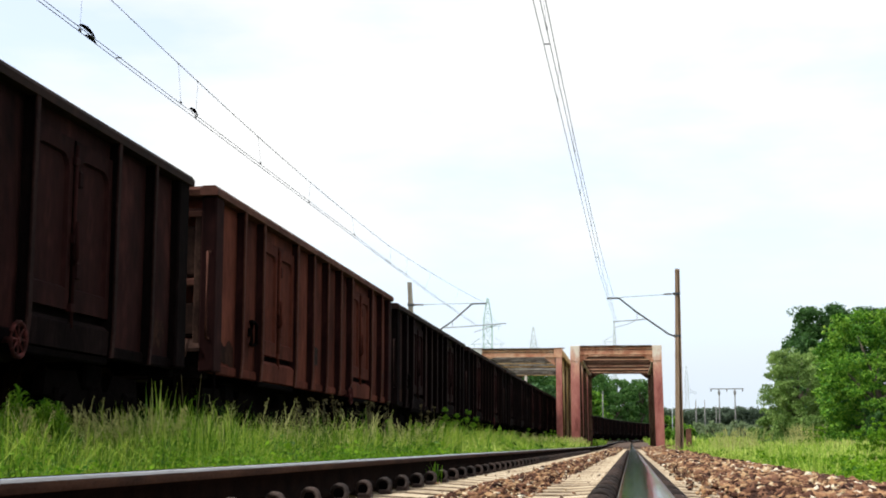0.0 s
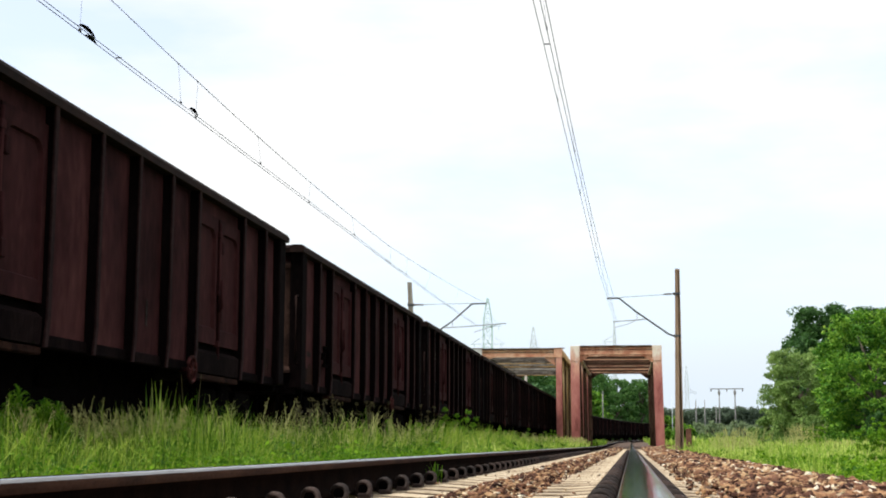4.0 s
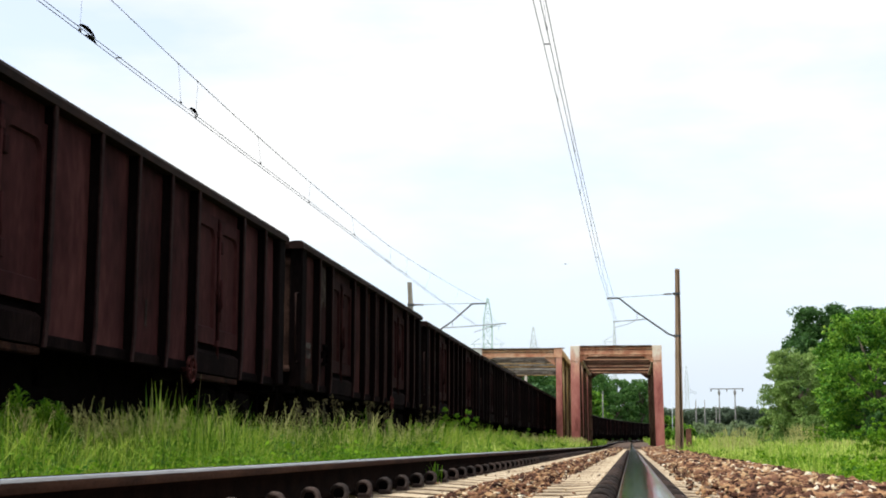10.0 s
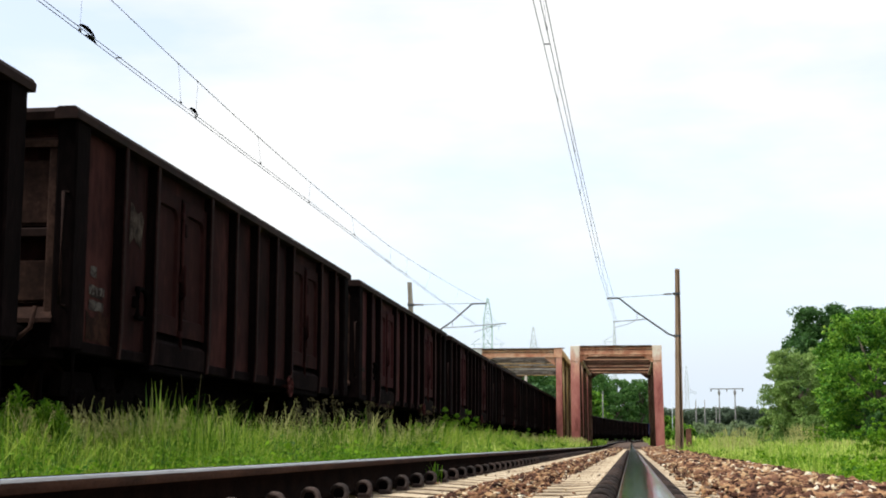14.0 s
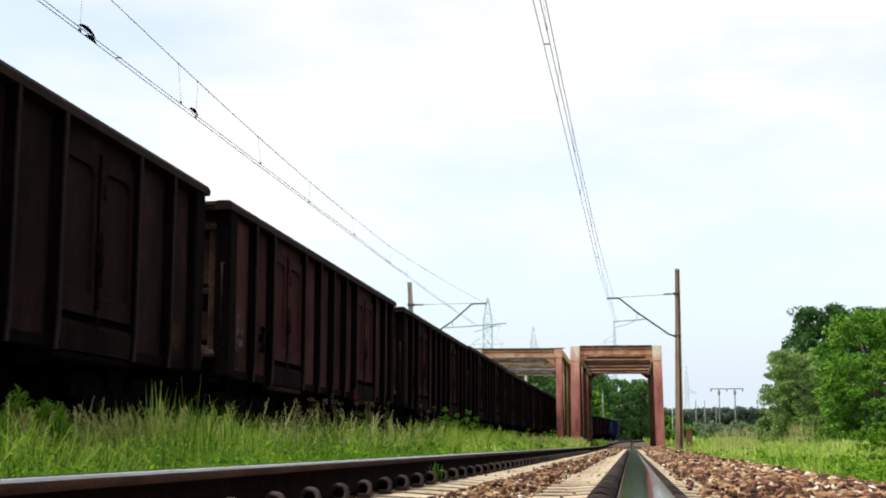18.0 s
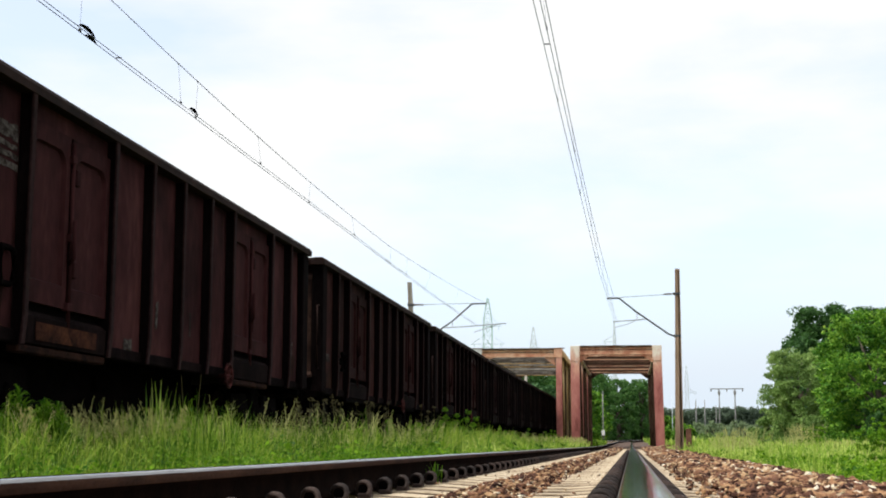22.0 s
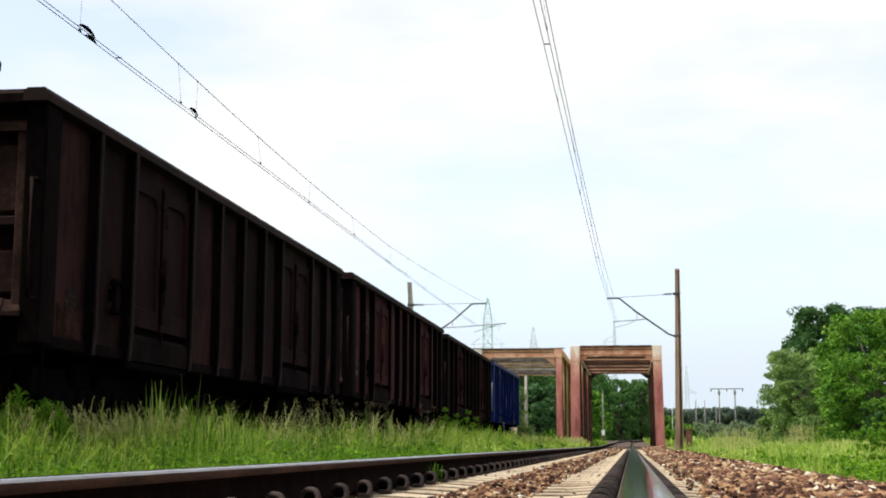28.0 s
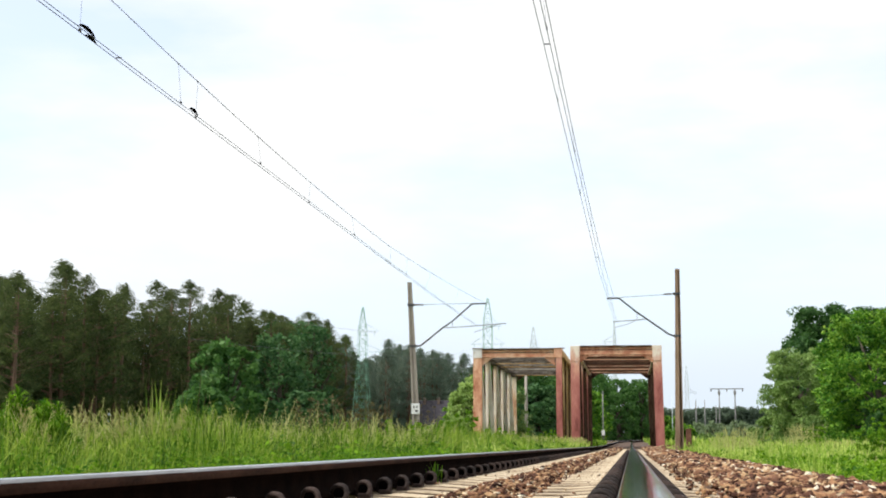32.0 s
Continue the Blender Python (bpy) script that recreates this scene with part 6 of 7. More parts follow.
# the dark-leaved bushes carry the shade at the trees' foot in their colour
for i, (x, y, h, w, mat) in enumerate(((10.6, 58.5, 1.7, 2.6, LEAF_DARK), (12.6, 59.0, 1.5, 2.8, LEAF_DARK), (8.9, 66.0, 1.8, 2.4, LEAF_WILLOW), (9.6, 55.5, 1.1, 1.8, LEAF_BRIGHT), (11.2, 54.5, 1.3, 2.0, LEAF_BRIGHT), (4.9, 150.0, 2.3, 3.4, LEAF_BRIGHT), (12.4, 132.0, 1.6, 4.0, LEAF_WILLOW), (16.0, 136.0, 2.4, 5.0, LEAF_MID), (9.6, 170.0, 1.3, 4.0, LEAF_WILLOW))):
    broad_tree("bush", "leafy bush at the foot of the trees, dark as in their shade" if mat is LEAF_DARK else "low green bush on the plain", x, y, h, w, mat, BARK, 90 + i, per=70, size=0.13 if y < 80 else 0.26, clumps=120, low=0.0, shape=0.6)


for i in range(11):
    k = random.Random(160 + i)
    y = k.uniform(205.0, 245.0)
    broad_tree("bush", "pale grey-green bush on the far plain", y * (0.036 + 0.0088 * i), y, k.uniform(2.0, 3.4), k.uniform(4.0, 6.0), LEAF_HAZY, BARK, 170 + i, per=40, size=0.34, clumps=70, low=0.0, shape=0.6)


def far_wood():
    rng = np.random.default_rng(3)
    cs = []
    for k in range(2600):
        x = rng.uniform(0, 120)
        cs.append((x, 520 + rng.uniform(-8, 20), 12.6 * rng.uniform(0, 1) ** 0.7 + 0.4 * math.sin(x * 0.22), rng.uniform(1.3, 2.0)))
    v, f = leaf_cloud(rng, cs, 70, 0.8, 1.0, 0.9)
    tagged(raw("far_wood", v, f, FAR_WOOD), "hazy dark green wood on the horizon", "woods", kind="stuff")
    cs = []
    for k in range(500):
        x = rng.uniform(-260, -60)
        y = 340 + rng.uniform(0, 40)
        cs.append((x, y, rng.uniform(0, 15), rng.uniform(2.0, 3.5)))
    v, f = leaf_cloud(rng, cs, 40, 1.5, 1.0, 0.8)
    tagged(raw("far_wood", v, f, NEEDLE), "dark pine wood far behind the meadow", "woods", kind="stuff")


far_wood()


# ---- ballast stones and grass ----
def stones(name, label, pts, size, seed):
    rng = np.random.default_rng(seed)
    base = np.array([(-1, -1, -1), (1, -1, -1), (1, 1, -1), (-1, 1, -1), (-1, -1, 1), (1, -1, 1), (1, 1, 1), (-1, 1, 1), (0, 0, 1.35), (1.3, 0, 0)], float) * 0.72
    tri = np.array([(0, 2, 1), (0, 3, 2), (0, 1, 5), (0, 5, 4), (2, 3, 7), (2, 7, 6), (3, 0, 4), (3, 4, 7), (4, 5, 8), (5, 6, 8), (6, 7, 8), (7, 4, 8), (1, 2, 9), (2, 6, 9), (6, 5, 9), (5, 1, 9)])
    n = len(pts)
    v = np.repeat(base[None], n, 0) + rng.uniform(-0.55, 0.55, size=(n, 10, 3))
    v = v * rng.uniform(0.5, 1.35, size=(n, 1, 3))
    q = rng.normal(size=(n, 4))
    q /= np.linalg.norm(q, axis=1, keepdims=True)
    w, x, y, z = q.T
    R = np.stack([1 - 2 * (y * y + z * z), 2 * (x * y - z * w), 2 * (x * z + y * w), 2 * (x * y + z * w), 1 - 2 * (x * x + z * z), 2 * (y * z - x * w), 2 * (x * z - y * w), 2 * (y * z + x * w), 1 - 2 * (x * x + y * y)], -1).reshape(n, 3, 3)
    v = np.einsum("nij,nkj->nki", R, v)
    v[:, :, 2] *= 0.68
    v = v * np.asarray(size).reshape(-1, 1, 1) + np.asarray(pts)[:, None, :]
    f = (tri[None] + (np.arange(n) * 10)[:, None, None]).reshape(-1, 3)
    ob = raw(name, v.reshape(-1, 3), f, STONE)
    tagged(ob, label, "ballast stones", kind="stuff")


def scatter_ballast():
    rng = np.random.default_rng(5)
    pts, size = [], []
    def strip(n, x0, x1, y0, y1, z, s0, s1, bulge=0.0):
        for _ in range(n):
            y = y0 + (y1 - y0) * rng.uniform() ** 1.0
            x = rng.uniform(x0, x1)
            k = (x - x0) / (x1 - x0)
            pts.append((x + bend(y), y, z + rise(y) + bulge * math.sin(math.pi * k) + rng.uniform(-0.015, 0.02) + 0.02 * noise.noise((x * 2, y * 1.3, 1))))
            size.append(s0 * 0.7 + (s1 * 0.95 - s0 * 0.7) * rng.uniform() ** 2.0)
    # shoulder towards the meadow
    strip(17500, 0.60, 1.62, 4.0, 14.0, -0.205, 0.011, 0.036, 0.045)
    strip(17000, 0.58, 1.66, 14.0, 32.0, -0.20, 0.014, 0.038, 0.05)
    strip(6000, 0.56, 1.8, 32.0, 80.0, -0.19, 0.028, 0.056, 0.07)
    strip(2500, 1.6, 2.0, 4.0, 40.0, -0.30, 0.018, 0.04)
    # heaped in the middle of the track and between the sleepers
    strip(3600, -1.08, -0.54, 4.0, 14.0, -0.22, 0.008, 0.024, 0.02)
    strip(3600, -0.96, -0.64, 9.0, 16.0, -0.215, 0.009, 0.026, 0.03)
    strip(6500, -1.04, -0.55, 14.0, 34.0, -0.212, 0.012, 0.033, 0.035)
    strip(2600, -1.05, -0.45, 34.0, 80.0, -0.205, 0.026, 0.05, 0.04)
    y = 5.268 + 0.3 - 0.6 * 25
    while y < 30:
        strip(26, NEAR_X - 0.62, NEAR_X + 0.62, y - 0.14, y + 0.14, -0.27, 0.014, 0.028)
        strip(16, NEAR_X + 0.83, NEAR_X + 1.4, y - 0.14, y + 0.14, -0.26, 0.014, 0.03)
        strip(9, NEAR_X - 0.6, NEAR_X + 0.6, y - 0.3, y + 0.3, -0.192, 0.005, 0.013)
        y += 0.6
    strip(420, 0.36, 0.62, 5.0, 16.0, -0.195, 0.007, 0.022)
    strip(700, 0.40, 0.62, 16.0, 40.0, -0.195, 0.012, 0.03)
    # behind the camera
    strip(9000, 0.60, 1.62, -10.0, 4.0, -0.205, 0.016, 0.045, 0.045)
    strip(1500, 1.6, 2.0, -10.0, 4.0, -0.30, 0.018, 0.04)
    strip(3600, -1.08, -0.54, -10.0, 4.0, -0.215, 0.012, 0.032, 0.02)
    strip(2200, -2.5, -1.65, -10.0, 4.0, -0.25, 0.016, 0.04)
    # bed of the far track
    strip(7000, -8.2, -4.9, -10.0, 30.0, -0.245, 0.02, 0.05)
    # shoulder under the grass between the tracks
    strip(2500, -3.1, -1.65, 4.0, 30.0, -0.25, 0.02, 0.045)
    # spilt round the foot of the bridge
    strip(1500, 1.45, 2.7, 77.0, 81.6, -0.14, 0.02, 0.045, 0.10)
    stones("ballast_stones", "brown and tan crushed ballast stones", pts, size, 6)


scatter_ballast()


def blades(rng, x, y, z, h, w, lean):
    """Tapering blades that arch over towards their tips, of three lengths each."""
    n = len(x)
    a = rng.uniform(0, 2 * math.pi, n)
    b = rng.uniform(0, 2 * math.pi, n)
    bx, by = np.cos(a) * w / 2, np.sin(a) * w / 2
    lx, ly = np.cos(b) * lean * h, np.sin(b) * lean * h
    rows = []
    for f, up, wide in ((0.0, 0.0, 0.8), (0.16, 0.45, 1.0), (0.50, 0.82, 0.75)):
        zz = z + h * (up - 0.25 * lean * f)
        rows.append(np.stack([x - bx * wide + lx * f, y - by * wide + ly * f, zz], -1))
        rows.append(np.stack([x + bx * wide + lx * f, y + by * wide + ly * f, zz], -1))
    rows.append(np.stack([x + lx, y + ly, z + h * (1 - 0.62 * lean)], -1))
    v = np.stack(rows, 1).reshape(-1, 3)
    o = (np.arange(n) * 7)[:, None]
    f = np.concatenate([o + np.array([t]) for t in ((0, 1, 3), (0, 3, 2), (2, 3, 5), (2, 5, 4), (4, 5, 6))], 0)
    return v, f


def heights(x, y):
    return np.array([ground_height(a, b) for a, b in zip(x, y)])


def grass(name, label, areas, mat, seed):
    """areas: rows of (count, x0, x1, y0, y1, height, width). Clumped by slow noise."""
    rng = np.random.default_rng(seed)
    vs, fs, base = [], [], 0
    for n, x0, x1, y0, y1, hh, w in areas:
        y = y0 + (y1 - y0) * rng.uniform(size=n) ** 1.15
        x = rng.uniform(x0, x1, n)
        den = np.array([noise.noise((a * 0.9, b * 0.55, 2.0)) for a, b in zip(x, y)])
        keep = rng.uniform(size=n) < 0.82 + 0.75 * den
        x, y, den = x[keep], y[keep], den[keep]
        z = heights(x, y)
        h = hh * (0.36 + 0.82 * rng.uniform(0, 1, len(x)) ** 1.6) * (1.04 + 0.5 * den)
        v, f = blades(rng, x, y, z, h, w * rng.uniform(0.6, 1.3, len(x)), 0.04 + 0.96 * rng.uniform(0, 1, len(x)) ** 1.3)
        vs.append(v)
        fs.append(f + base)
        base += len(v)
    ob = raw(name, np.concatenate(vs), np.concatenate(fs), mat)
    tagged(ob, label, "grass", kind="stuff")


grass("grass", "tall green grass between the two tracks", [
    (15000, -4.9, -2.2, -12.0, 3.0, 0.5, 0.009), (52000, -4.9, -2.3, 3.0, 12.0, 0.53, 0.0046), (9000, -4.5, -3.0, 8.3, 13.0, 0.68, 0.0048), (5200, -4.35, -3.25, 9.5, 11.2, 0.74, 0.0050), (40000, -4.95, -2.3, 12.0, 26.0, 0.64, 0.008), (28000, -5.0, -2.2, 26.0, 48.0, 0.60, 0.016), (8000, -5.2, -2.5, 48.0, 62.0, 0.62, 0.04), (7000, -5.3, -3.1, 62.0, 81.0, 0.66, 0.05), (3500, -5.0, -2.6, 110.0, 150.0, 0.6, 0.09)], GRASS, 31)
grass("grass", "tall green grass on the verge beside the ballast", [
    (20000, 1.75, 8.0, -12.0, 8.0, 0.45, 0.011), (34000, 1.75, 6.0, 8.0, 28.0, 0.40, 0.010), (34000, 1.9, 11.0, 28.0, 58.0, 0.62, 0.022), (14000, 2.4, 18.0, 58.0, 100.0, 0.8, 0.055), (9000, 2.0, 40.0, 100.0, 240.0, 0.9, 0.16)], GRASS_YOUNG, 32)
grass("grass", "meadow grass beyond the far track", [
    (16000, -14.0, -8.3, 10.0, 40.0, 0.85, 0.03), (16000, -26.0, -8.5, 40.0, 95.0, 0.95, 0.07), (12000, -48.0, -8.5, 95.0, 220.0, 1.0, 0.17)], GRASS_YOUNG, 33)

grass("grass", "fresh green grass among the taller grass", [(11000, -4.6, -1.9, 4.0, 20.0, 0.42, 0.005)], GRASS_FRESH, 36)
grass("grass", "yellow-green young grass among the taller grass", [
    (20000, -4.8, -1.85, 18.0, 48.0, 0.52, 0.014), (7000, -5.2, -2.4, 48.0, 81.0, 0.60, 0.045), (500, 2.0, 3.2, 74.0, 81.0, 0.62, 0.04)], GRASS_YOUNG, 37)
grass("clover", "low dark green clover and nettles along the track", [
    (26000, -4.7, -1.75, 3.0, 14.0, 0.30, 0.015), (12000, -4.6, -1.75, 14.0, 34.0, 0.30, 0.05), (6000, -4.6, -2.1, 34.0, 78.0, 0.33, 0.09), (5000, 2.15, 4.5, 9.0, 30.0, 0.2, 0.045), (6000, 2.2, 9.0, 30.0, 70.0, 0.3, 0.09)], GRASS_LOW, 34)


def leafy_patches():
    """Nettles, vetch and young shoots: small broad leaves in uneven patches through the grass."""
    rng = np.random.default_rng(35)
    for label, x0, x1, y0, y1, n, size, mat in (("dark nettles and vetch in the grass between the tracks", -4.3, -1.95, 3.5, 15.0, 1300, 0.022, GRASS_LOW), ("leafy vetch in the grass between the tracks", -4.6, -2.0, 15.0, 45.0, 620, 0.085, GRASS_LOW), ("bright young shoots in the grass between the tracks", -4.4, -2.1, 9.0, 40.0, 420, 0.055, WEED), ("bright low leaves along the foot of the rail", -2.6, -1.85, 4.0, 13.0, 2500, 0.024, WEED), ("low broad leaves along the foot of the rail", -2.75, -1.85, 13.0, 34.0, 1000, 0.055, WEED), ("bright young leaves along the edge of the ballast", 2.0, 3.4, 9.0, 36.0, 900, 0.05, WEED), ("dark leaves deep in the grass between the tracks", -4.4, -2.4, 9.0, 30.0, 700, 0.04, LEAF_DARK), ("leafy weeds in the grass of the verge", 2.1, 8.0, 22.0, 60.0, 560, 0.085, WEED)):
        cs = []
        while len(cs) < n:
            x, y = rng.uniform(x0, x1), rng.uniform(y0, y1)
            if noise.noise((x * 1.1, y * 0.5, 9.0)) < rng.uniform(-0.25, 0.35):
                continue
            cs.append((x, y, ground_height(x, y) + rng.uniform(0.06, 0.42 if x1 - x0 > 1 else 0.31), rng.uniform(0.08, 0.2)))
        v, f = leaf_cloud(rng, cs, 30, size, 1.0, 0.8)
        tagged(raw("leafy_weeds", v, f, mat), label, "weeds", kind="stuff")


leafy_patches()


def stalks(name, label, areas, seed):
    """Flowering grass stems that stand above the rest, each with a loose, feathery head of small spikelets."""
    rng = np.random.default_rng(seed)
    verts, faces = [], []

    def quad(p, q, w):
        b = len(verts)
        d = (q[0] - p[0], q[2] - p[2])
        k = math.hypot(*d) or 1.0
        ox, oz = -d[1] / k * w, d[0] / k * w
        m = ((p[0] + q[0]) / 2, (p[1] + q[1]) / 2, (p[2] + q[2]) / 2)
        verts.extend([p, (m[0] + ox, m[1], m[2] + oz), q, (m[0] - ox, m[1], m[2] - oz)])
        faces.append((b, b + 1, b + 2, b + 3))

    for n, x0, x1, y0, y1, hh in areas:
        for _ in range(n):
            x, y = rng.uniform(x0, x1), rng.uniform(y0, y1)
            if noise.noise((x * 0.8, y * 0.35, 4.0)) < rng.uniform(-0.5, 0.25):
                continue
            z = ground_height(x, y)
            h = hh * rng.uniform(0.55, 1.2)
            a = rng.uniform(0, 6.28)
            k = rng.uniform(0.05, 0.42) * h
            lx, ly = k * math.cos(a), k * math.sin(a)
            w = 0.0011 + 0.00007 * y
            root, knee, tip = (x, y, z), (x + lx * 0.45, y + ly * 0.45, z + h * 0.74), (x + lx, y + ly, z + h)
            b = len(verts)
            verts.extend([(x - w, y, z), (x + w, y, z), (knee[0] + w, knee[1], knee[2]), (knee[0] - w, knee[1], knee[2])])
            faces.append((b, b + 1, b + 2, b + 3))
            quad(knee, tip, w * 1.2)
            side = 0.030 + 0.0006 * y
            for i in range(7):
                f = i / 7
                p = tuple(knee[j] + (tip[j] - knee[j]) * (0.15 + 0.85 * f) for j in range(3))
                e = side * (1.05 - 0.7 * f) * rng.choice((-1, 1))
                quad(p, (p[0] + e * rng.uniform(0.4, 1.0), p[1] + rng.uniform(-side, side), p[2] + abs(e) * rng.uniform(0.1, 0.9)), 0.0017 + 0.00010 * y)
    ob = raw(name, verts, faces, GRASS_DRY)
    tagged(ob, label, "grass", kind="stuff")


stalks("grass_stalks", "pale ripe grass stalks between the tracks", [(60, -4.8, -2.9, 7.0, 8.5, 0.58), (380, -4.5, -2.9, 8.5, 13.0, 0.74), (220, -4.4, -3.2, 9.4, 11.2, 0.82), (1200, -4.8, -2.4, 10.5, 20.0, 0.68), (1500, -5.0, -2.3, 20.0, 60.0, 0.66), (1300, -5.2, -2.5, 60.0, 81.0, 0.72)], 41)
stalks("grass_stalks", "pale ripe grass stalks on the verge", [(400, 2.8, 8.0, 14.0, 60.0, 0.55), (1500, 2.5, 9.5, 38.0, 64.0, 0.62), (260, 1.9, 3.0, 62.0, 80.0, 0.5), (260, 3.3, 4.9, 50.0, 62.0, 1.15), (240, 5.9, 6.9, 50.0, 58.0, 1.2)], 42)


def tall_clump(x, y, h, n, mat, seed, spread=0.05, lean=0.18):
    """A few long blades that stand clear of the rest."""
    rng = np.random.default_rng(seed)
    v, f = blades(rng, x + rng.normal(0, spread, n), y + rng.normal(0, spread, n), np.full(n, ground_height(x, y)), h * rng.uniform(0.6, 1.0, n), np.full(n, 0.009), lean * rng.uniform(0.1, 1.4, n))
    tagged(raw("grass_tuft", v, f, mat), "tall grass tuft standing above the verge", "grass", kind="stuff")


for i, (x, y, h, n, wide, lean) in enumerate(((-3.53, 10.1, 1.16, 30, 0.028, 0.06), (-3.46, 10.2, 0.98, 40, 0.07, 0.14), (-3.22, 10.3, 0.86, 4, 0.03, 0.25), (-3.02, 10.2, 0.84, 9, 0.04, 0.15), (-2.7, 10.2, 0.66, 10, 0.05, 0.3), (-4.1, 16.0, 1.0, 16, 0.1, 0.2), (-4.3, 18.5, 1.1, 16, 0.1, 0.25), (-4.2, 22.5, 1.1, 20, 0.14, 0.25))):
    tall_clump(x, y, h, n, GRASS_YOUNG if i < 2 else GRASS_FRESH if i % 3 else GRASS, 600 + i, wide, lean)


def weed(label, x, y, h, w, seed, mat=None, n=140, size=0.09):
    rng = np.random.default_rng(seed)
    root = thing("weed_plant", label, "plant", pose(x, y, ground_height(x, y)), group="weeds in the grass")
    bm = bmesh.new()
    cs = []
    for k in range(9):
        a = rng.uniform(0, 6.28)
        r = w / 2 * rng.uniform(0.1, 1.0)
        top = h * rng.uniform(0.45, 1.08)
        add_tube(bm, [(0.2 * r * math.cos(a), 0.2 * r * math.sin(a), 0), (r * math.cos(a), r * math.sin(a), top)], [0.006, 0.003], 4)
        for q in (0.45, 0.65, 0.85, 1.0):
            cs.append((r * q * math.cos(a), r * q * math.sin(a), top * q, 0.085 * (1 + w) * (1.25 - 0.85 * q)))
    part("stem", bm, mat or WEED, root)
    v, f = leaf_cloud(rng, cs, n // 9, size, 1.0, 0.7)
    raw("leaves", v, f, mat or WEED, root)


for i, (x, y, h, w) in enumerate(((-4.6, 27.0, 0.95, 1.0), (-4.5, 33.5, 1.1, 1.2), (-4.6, 36.0, 1.3, 1.5), (-4.4, 74.0, 1.1, 1.3), (-4.6, 30.0, 0.85, 1.0), (-3.2, 16.0, 0.6, 0.6), (-4.8, 19.0, 0.7, 0.7), (-4.6, 45.0, 0.9, 1.2), (-4.4, 55.0, 1.0, 1.2),
                                (5.6, 33.0, 0.8, 1.0), (7.2, 40.0, 1.0, 1.2), (8.6, 50.0, 1.3, 1.6), (6.6, 52.0, 1.1, 1.4), (10.0, 55.0, 1.3, 1.6), (4.4, 26.0, 0.5, 0.7))):
    weed("bright green broad-leaved weed among the grass", x, y, h, w, 304 + i, None, 420, 0.065)
for i, (x, y, h) in enumerate(((-4.5, 20.0, 1.1), (-4.7, 22.4, 1.15), (-4.8, 25.0, 1.2), (-4.9, 27.8, 1.2), (-4.4, 18.4, 1.0), (-4.6, 31.0, 1.25), (-4.8, 34.5, 1.3), (-4.5, 23.8, 1.1), (-4.9, 21.0, 1.1))):
    weed("tall dock plant with brown seed heads", x, y, h, 0.4, 500 + i, DOCK, 80, 0.042)

weed("brown leafless shrub beyond the far track", -9.2, 46.0, 2.1, 2.0, 520, DOCK, 360, 0.07)
weed("brown leafless shrub beyond the far track", -9.6, 50.0, 1.9, 1.6, 521, DOCK, 300, 0.07)


def feathery_weed(x, y, h, w, seed):
    """Upright stems that end in feathery sprays of narrow, outward-leaning leaves."""
    rng = np.random.default_rng(seed)
    root = thing("weed_plant", "bright green feathery weed in the tall grass", "plant", pose(x, y, ground_height(x, y)), group="weeds in the grass")
    bm = bmesh.new()
    vs, fs, base = [], [], 0
    for k in range(9):
        a, r = rng.uniform(0, 6.28), w * rng.uniform(0.05, 0.5)
        top = h * (0.88 if k == 0 else rng.uniform(0.55, 0.86))
        tip = (r * math.cos(a), r * math.sin(a), top)
        add_tube(bm, [(0.15 * tip[0], 0.15 * tip[1], 0), (0.5 * tip[0], 0.5 * tip[1], top * 0.6), tip], [0.006, 0.005, 0.002], 4)
        n = 120
        f = 1 - 0.62 * rng.uniform(0, 1, n) ** 1.3
        v, q = blades(rng, tip[0] * f, tip[1] * f, top * f, 0.15 * (1.15 - 0.55 * f) * rng.uniform(0.6, 1.2, n), np.full(n, 0.013), rng.uniform(0.2, 1.1, n))
        vs.append(v)
        fs.append(q + base)
        base += len(v)
    part("stem", bm, WEED, root)
    raw("leaves", np.concatenate(vs), np.concatenate(fs), WEED, root)


for i, (x, y, h, w) in enumerate(((-4.42, 9.6, 0.94, 0.14), (-4.31, 9.7, 0.87, 0.28), (-4.22, 9.6, 0.88, 0.22), (-4.14, 9.6, 0.88, 0.22), (-4.53, 9.6, 0.80, 0.24), (-4.40, 9.3, 0.72, 0.3), (-4.24, 9.3, 0.72, 0.3), (-4.06, 9.6, 0.78, 0.2))):
    feathery_weed(x, y, h, w, 320 + i)


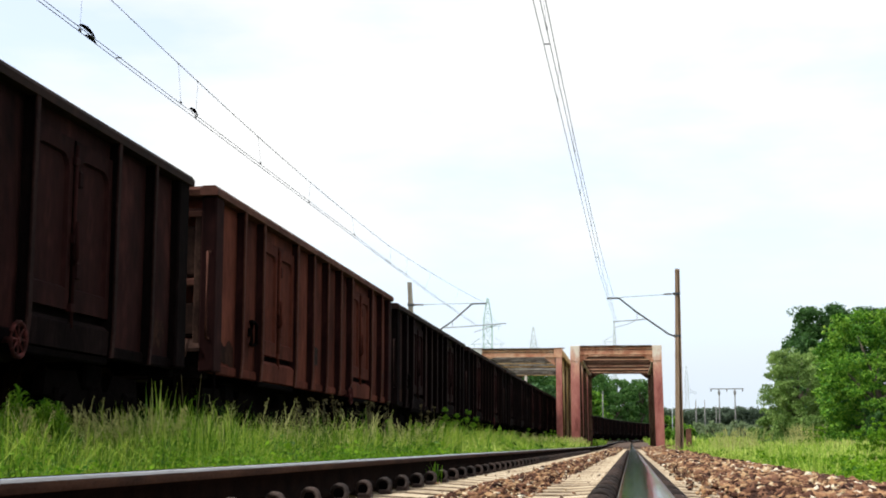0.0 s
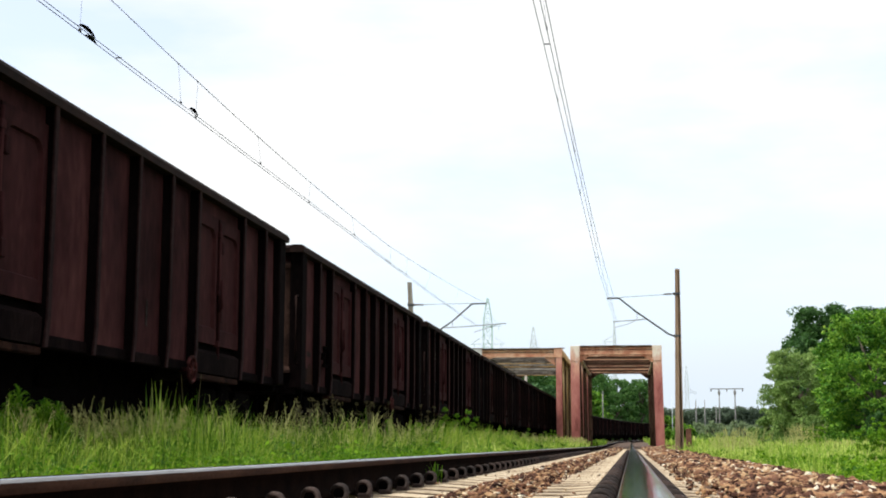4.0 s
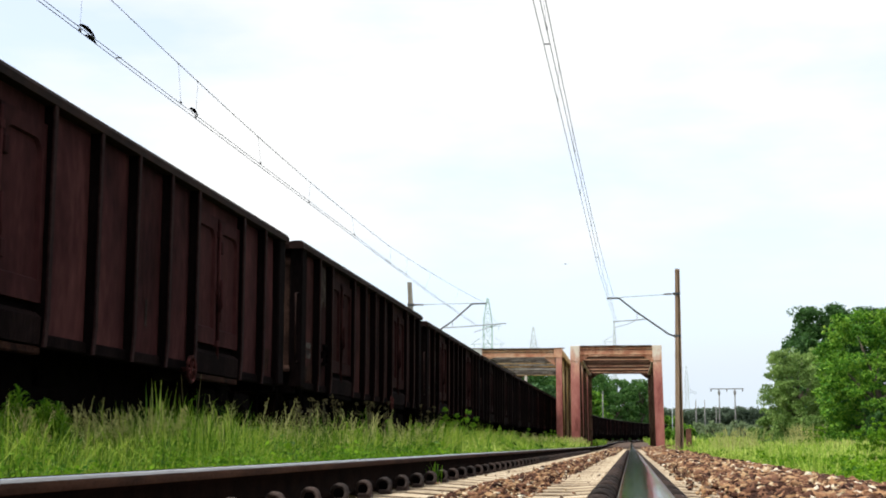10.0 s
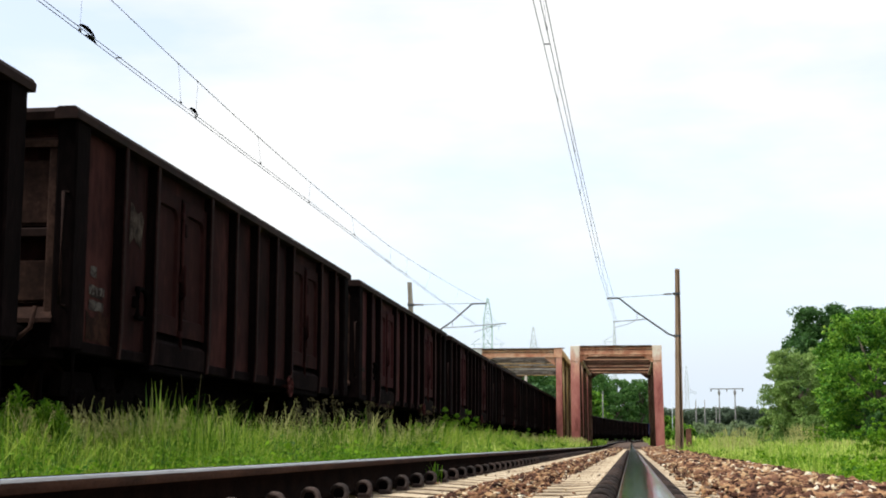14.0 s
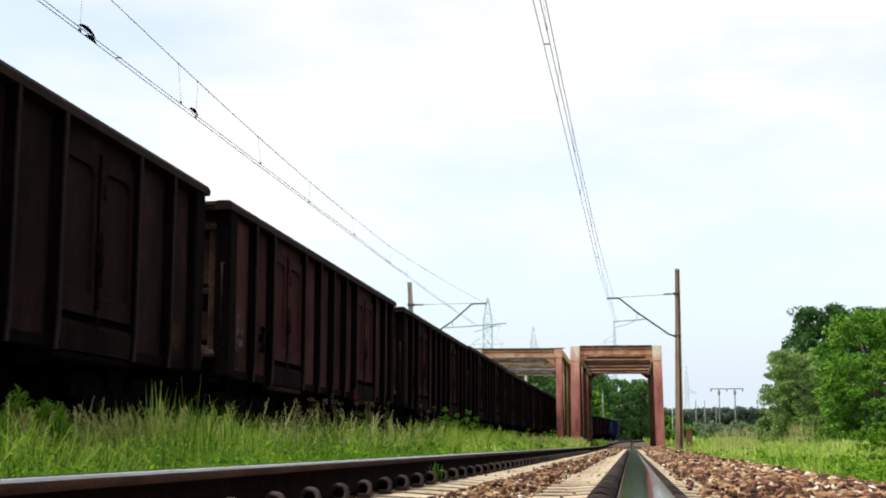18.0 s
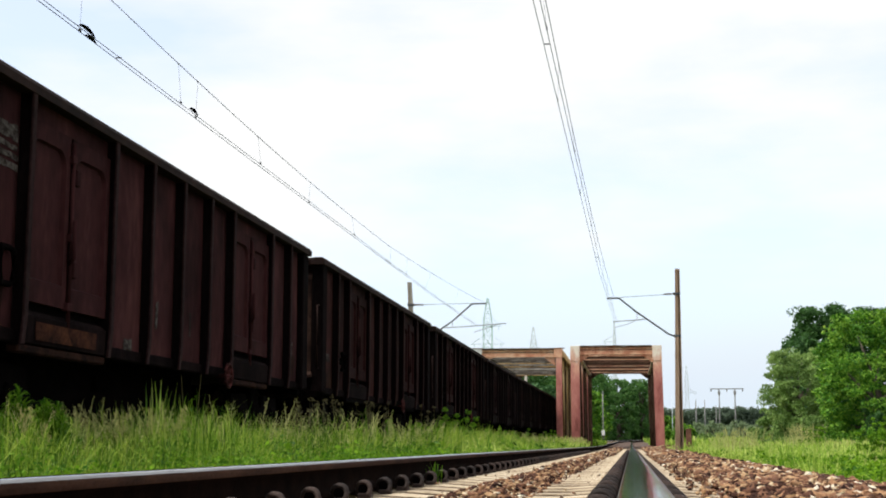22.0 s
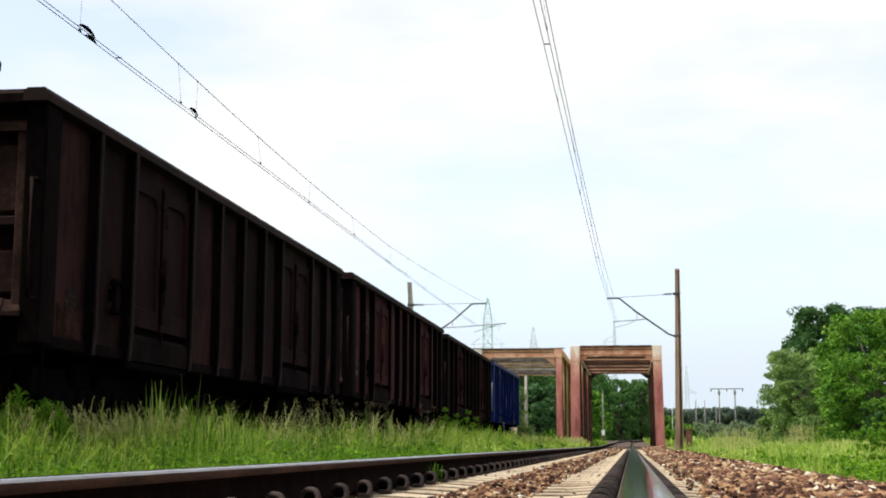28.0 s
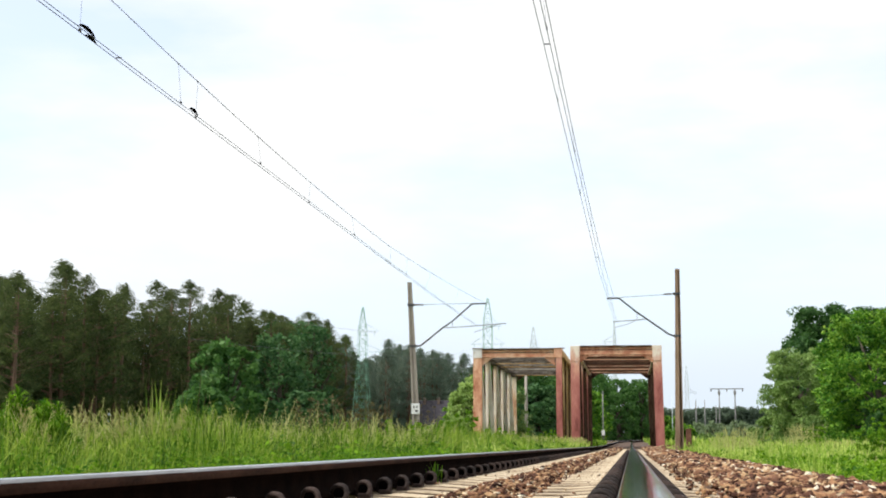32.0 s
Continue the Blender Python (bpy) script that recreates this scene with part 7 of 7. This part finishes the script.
def plumes():
    """Buff, fluffy seed heads on thin stems among the nearest tall grass."""
    rng = np.random.default_rng(45)
    vs, fs, base = [], [], 0
    for _ in range(150):
        y = rng.uniform(8.6, 11.6)
        x = y * rng.uniform(-0.47, -0.30)
        z = ground_height(x, y)
        top = z + rng.uniform(0.50, 0.78) + 0.25 * (-0.34 - x / y)
        n = 46
        f = rng.uniform(0, 1, n)
        lean = rng.uniform(-0.05, 0.05)
        wide = 0.006 + 0.022 * np.sin(math.pi * np.clip(f * 0.85 + 0.1, 0, 1))
        px = x + lean * (1 - f) + rng.normal(0, 1, n) * wide * 0.6
        py = y + rng.normal(0, 1, n) * wide * 0.6
        v, q = blades(rng, px, py, top - 0.16 * f, rng.uniform(0.018, 0.038, n), np.full(n, 0.0045), rng.uniform(0.1, 0.9, n))
        vs.append(v)
        fs.append(q + base)
        base += len(v)
        v, q = blades(rng, np.array([x]), np.array([y]), np.array([z]), np.array([top - z - 0.02]), np.array([0.0045]), np.array([0.03]))
        vs.append(v)
        fs.append(q + base)
        base += len(v)
    tagged(raw("grass_plumes", np.concatenate(vs), np.concatenate(fs), PLUME), "buff fluffy seed heads of tall grass", "grass", kind="stuff")


plumes()


def bent_stalk():
    """A pale dead stalk, hooked over at its tip."""
    z = ground_height(-3.12, 10.2)
    pts = [(-3.10, 10.2, z), (-3.12, 10.2, z + 0.4), (-3.115, 10.2, z + 0.63), (-3.10, 10.2, z + 0.69), (-3.075, 10.2, z + 0.70), (-3.05, 10.2, z + 0.685), (-3.04, 10.2, z + 0.66)]
    tagged(mesh_object("dead_stalk", tube(pts, [0.003, 0.003, 0.0035, 0.005, 0.006, 0.005, 0.002], 6), GRASS_DRY), "pale hooked dead stalk in the grass", "plant")
    for x, y, lx in ((-3.72, 10.2, 0.10), (-3.36, 10.3, -0.07), (-3.33, 10.3, 0.06)):
        z = ground_height(x, y)
        tagged(mesh_object("dead_stalk", tube([(x, y, z), (x + lx * 0.3, y, z + 0.55), (x + lx, y, z + 1.08)], [0.003, 0.0028, 0.0018], 5), DOCK), "thin brownish stem standing above the grass", "plant")


bent_stalk()


def rail_tuft():
    rng = np.random.default_rng(399)
    n = 26
    v, f = blades(rng, -1.40 + rng.normal(0, 0.022, n), 9.9 + rng.normal(0, 0.04, n), np.full(n, -0.24), rng.uniform(0.12, 0.24, n), np.full(n, 0.006), rng.uniform(0.02, 0.3, n))
    tagged(raw("grass_tuft", v, f, WEED), "thin green grass tuft growing beside the rail", "grass", kind="stuff")


rail_tuft()


def insect(label, size):
    """A small flying insect: body, head and two wings."""
    root = thing("flying_insect", label, "insect", group="flying insects")
    part("body", tube([(0, -size, 0), (0, -0.3 * size, 0.1 * size), (0, 0.5 * size, 0.05 * size), (0, size, -0.05 * size)], [0.08 * size, 0.26 * size, 0.24 * size, 0.05 * size], 8), IRON, root)
    part("head", tube([(0, size * 0.95, 0), (0, size * 1.25, 0)], [0.2 * size, 0.1 * size], 8), IRON, root)
    for s in (-1, 1):
        part("wing", prism([(0.1 * s * size, 0.35 * size), (1.5 * s * size, 0.55 * size), (1.55 * s * size, 0.15 * size), (0.9 * s * size, -0.2 * size), (0.1 * s * size, -0.05 * size)], "z", 0.2 * size, 0.22 * size), DARK_STEEL, root)
    return root


BEE = [(0, -0.6, -1, 1.6), (5.55, -0.6, -1, 1.6), (5.8, -0.612, 1.814, 0.66), (5.9, -0.733, 2.302, 0.726), (6, -0.803, 2.819, 0.72), (6.1, -0.796, 3.467, 0.637), (6.2, -0.703, 4.516, 0.601), (6.5, -1.9, 9, 0.35), (32, -1.9, 9, 0.35)]
FLY = [(0, -0.4, -1.5, 2.4), (8.75, -0.4, -1.5, 2.4), (9, -0.202, 3.461, 0.563), (9.6, 0.291, 5.98, 0.471), (9.8, 0.023, 4.974, 0.586), (10, -0.194, 4.26, 0.636), (10.2, -0.277, 3.95, 0.65), (10.4, -0.397, 4.557, 0.563), (10.7, -2.4, 12, 0.3), (32, -2.4, 12, 0.3)]
insects = [insect("dark bumblebee in flight over the track", 0.011), insect("tiny dark fly in flight over the track", 0.006)]


# ---- what moves ----
def motions():
    walk(insects[0], [(t, pose(x, y, z)) for t, x, y, z in BEE])
    walk(insects[1], [(t, pose(x, y, z)) for t, x, y, z in FLY])
    for n, ob in wagons.items():
        rows = []
        for k in range(65):
            t = k * 0.5
            rows.append((t, wagon_pose(n, t)))
        walk(ob, rows)


motions()
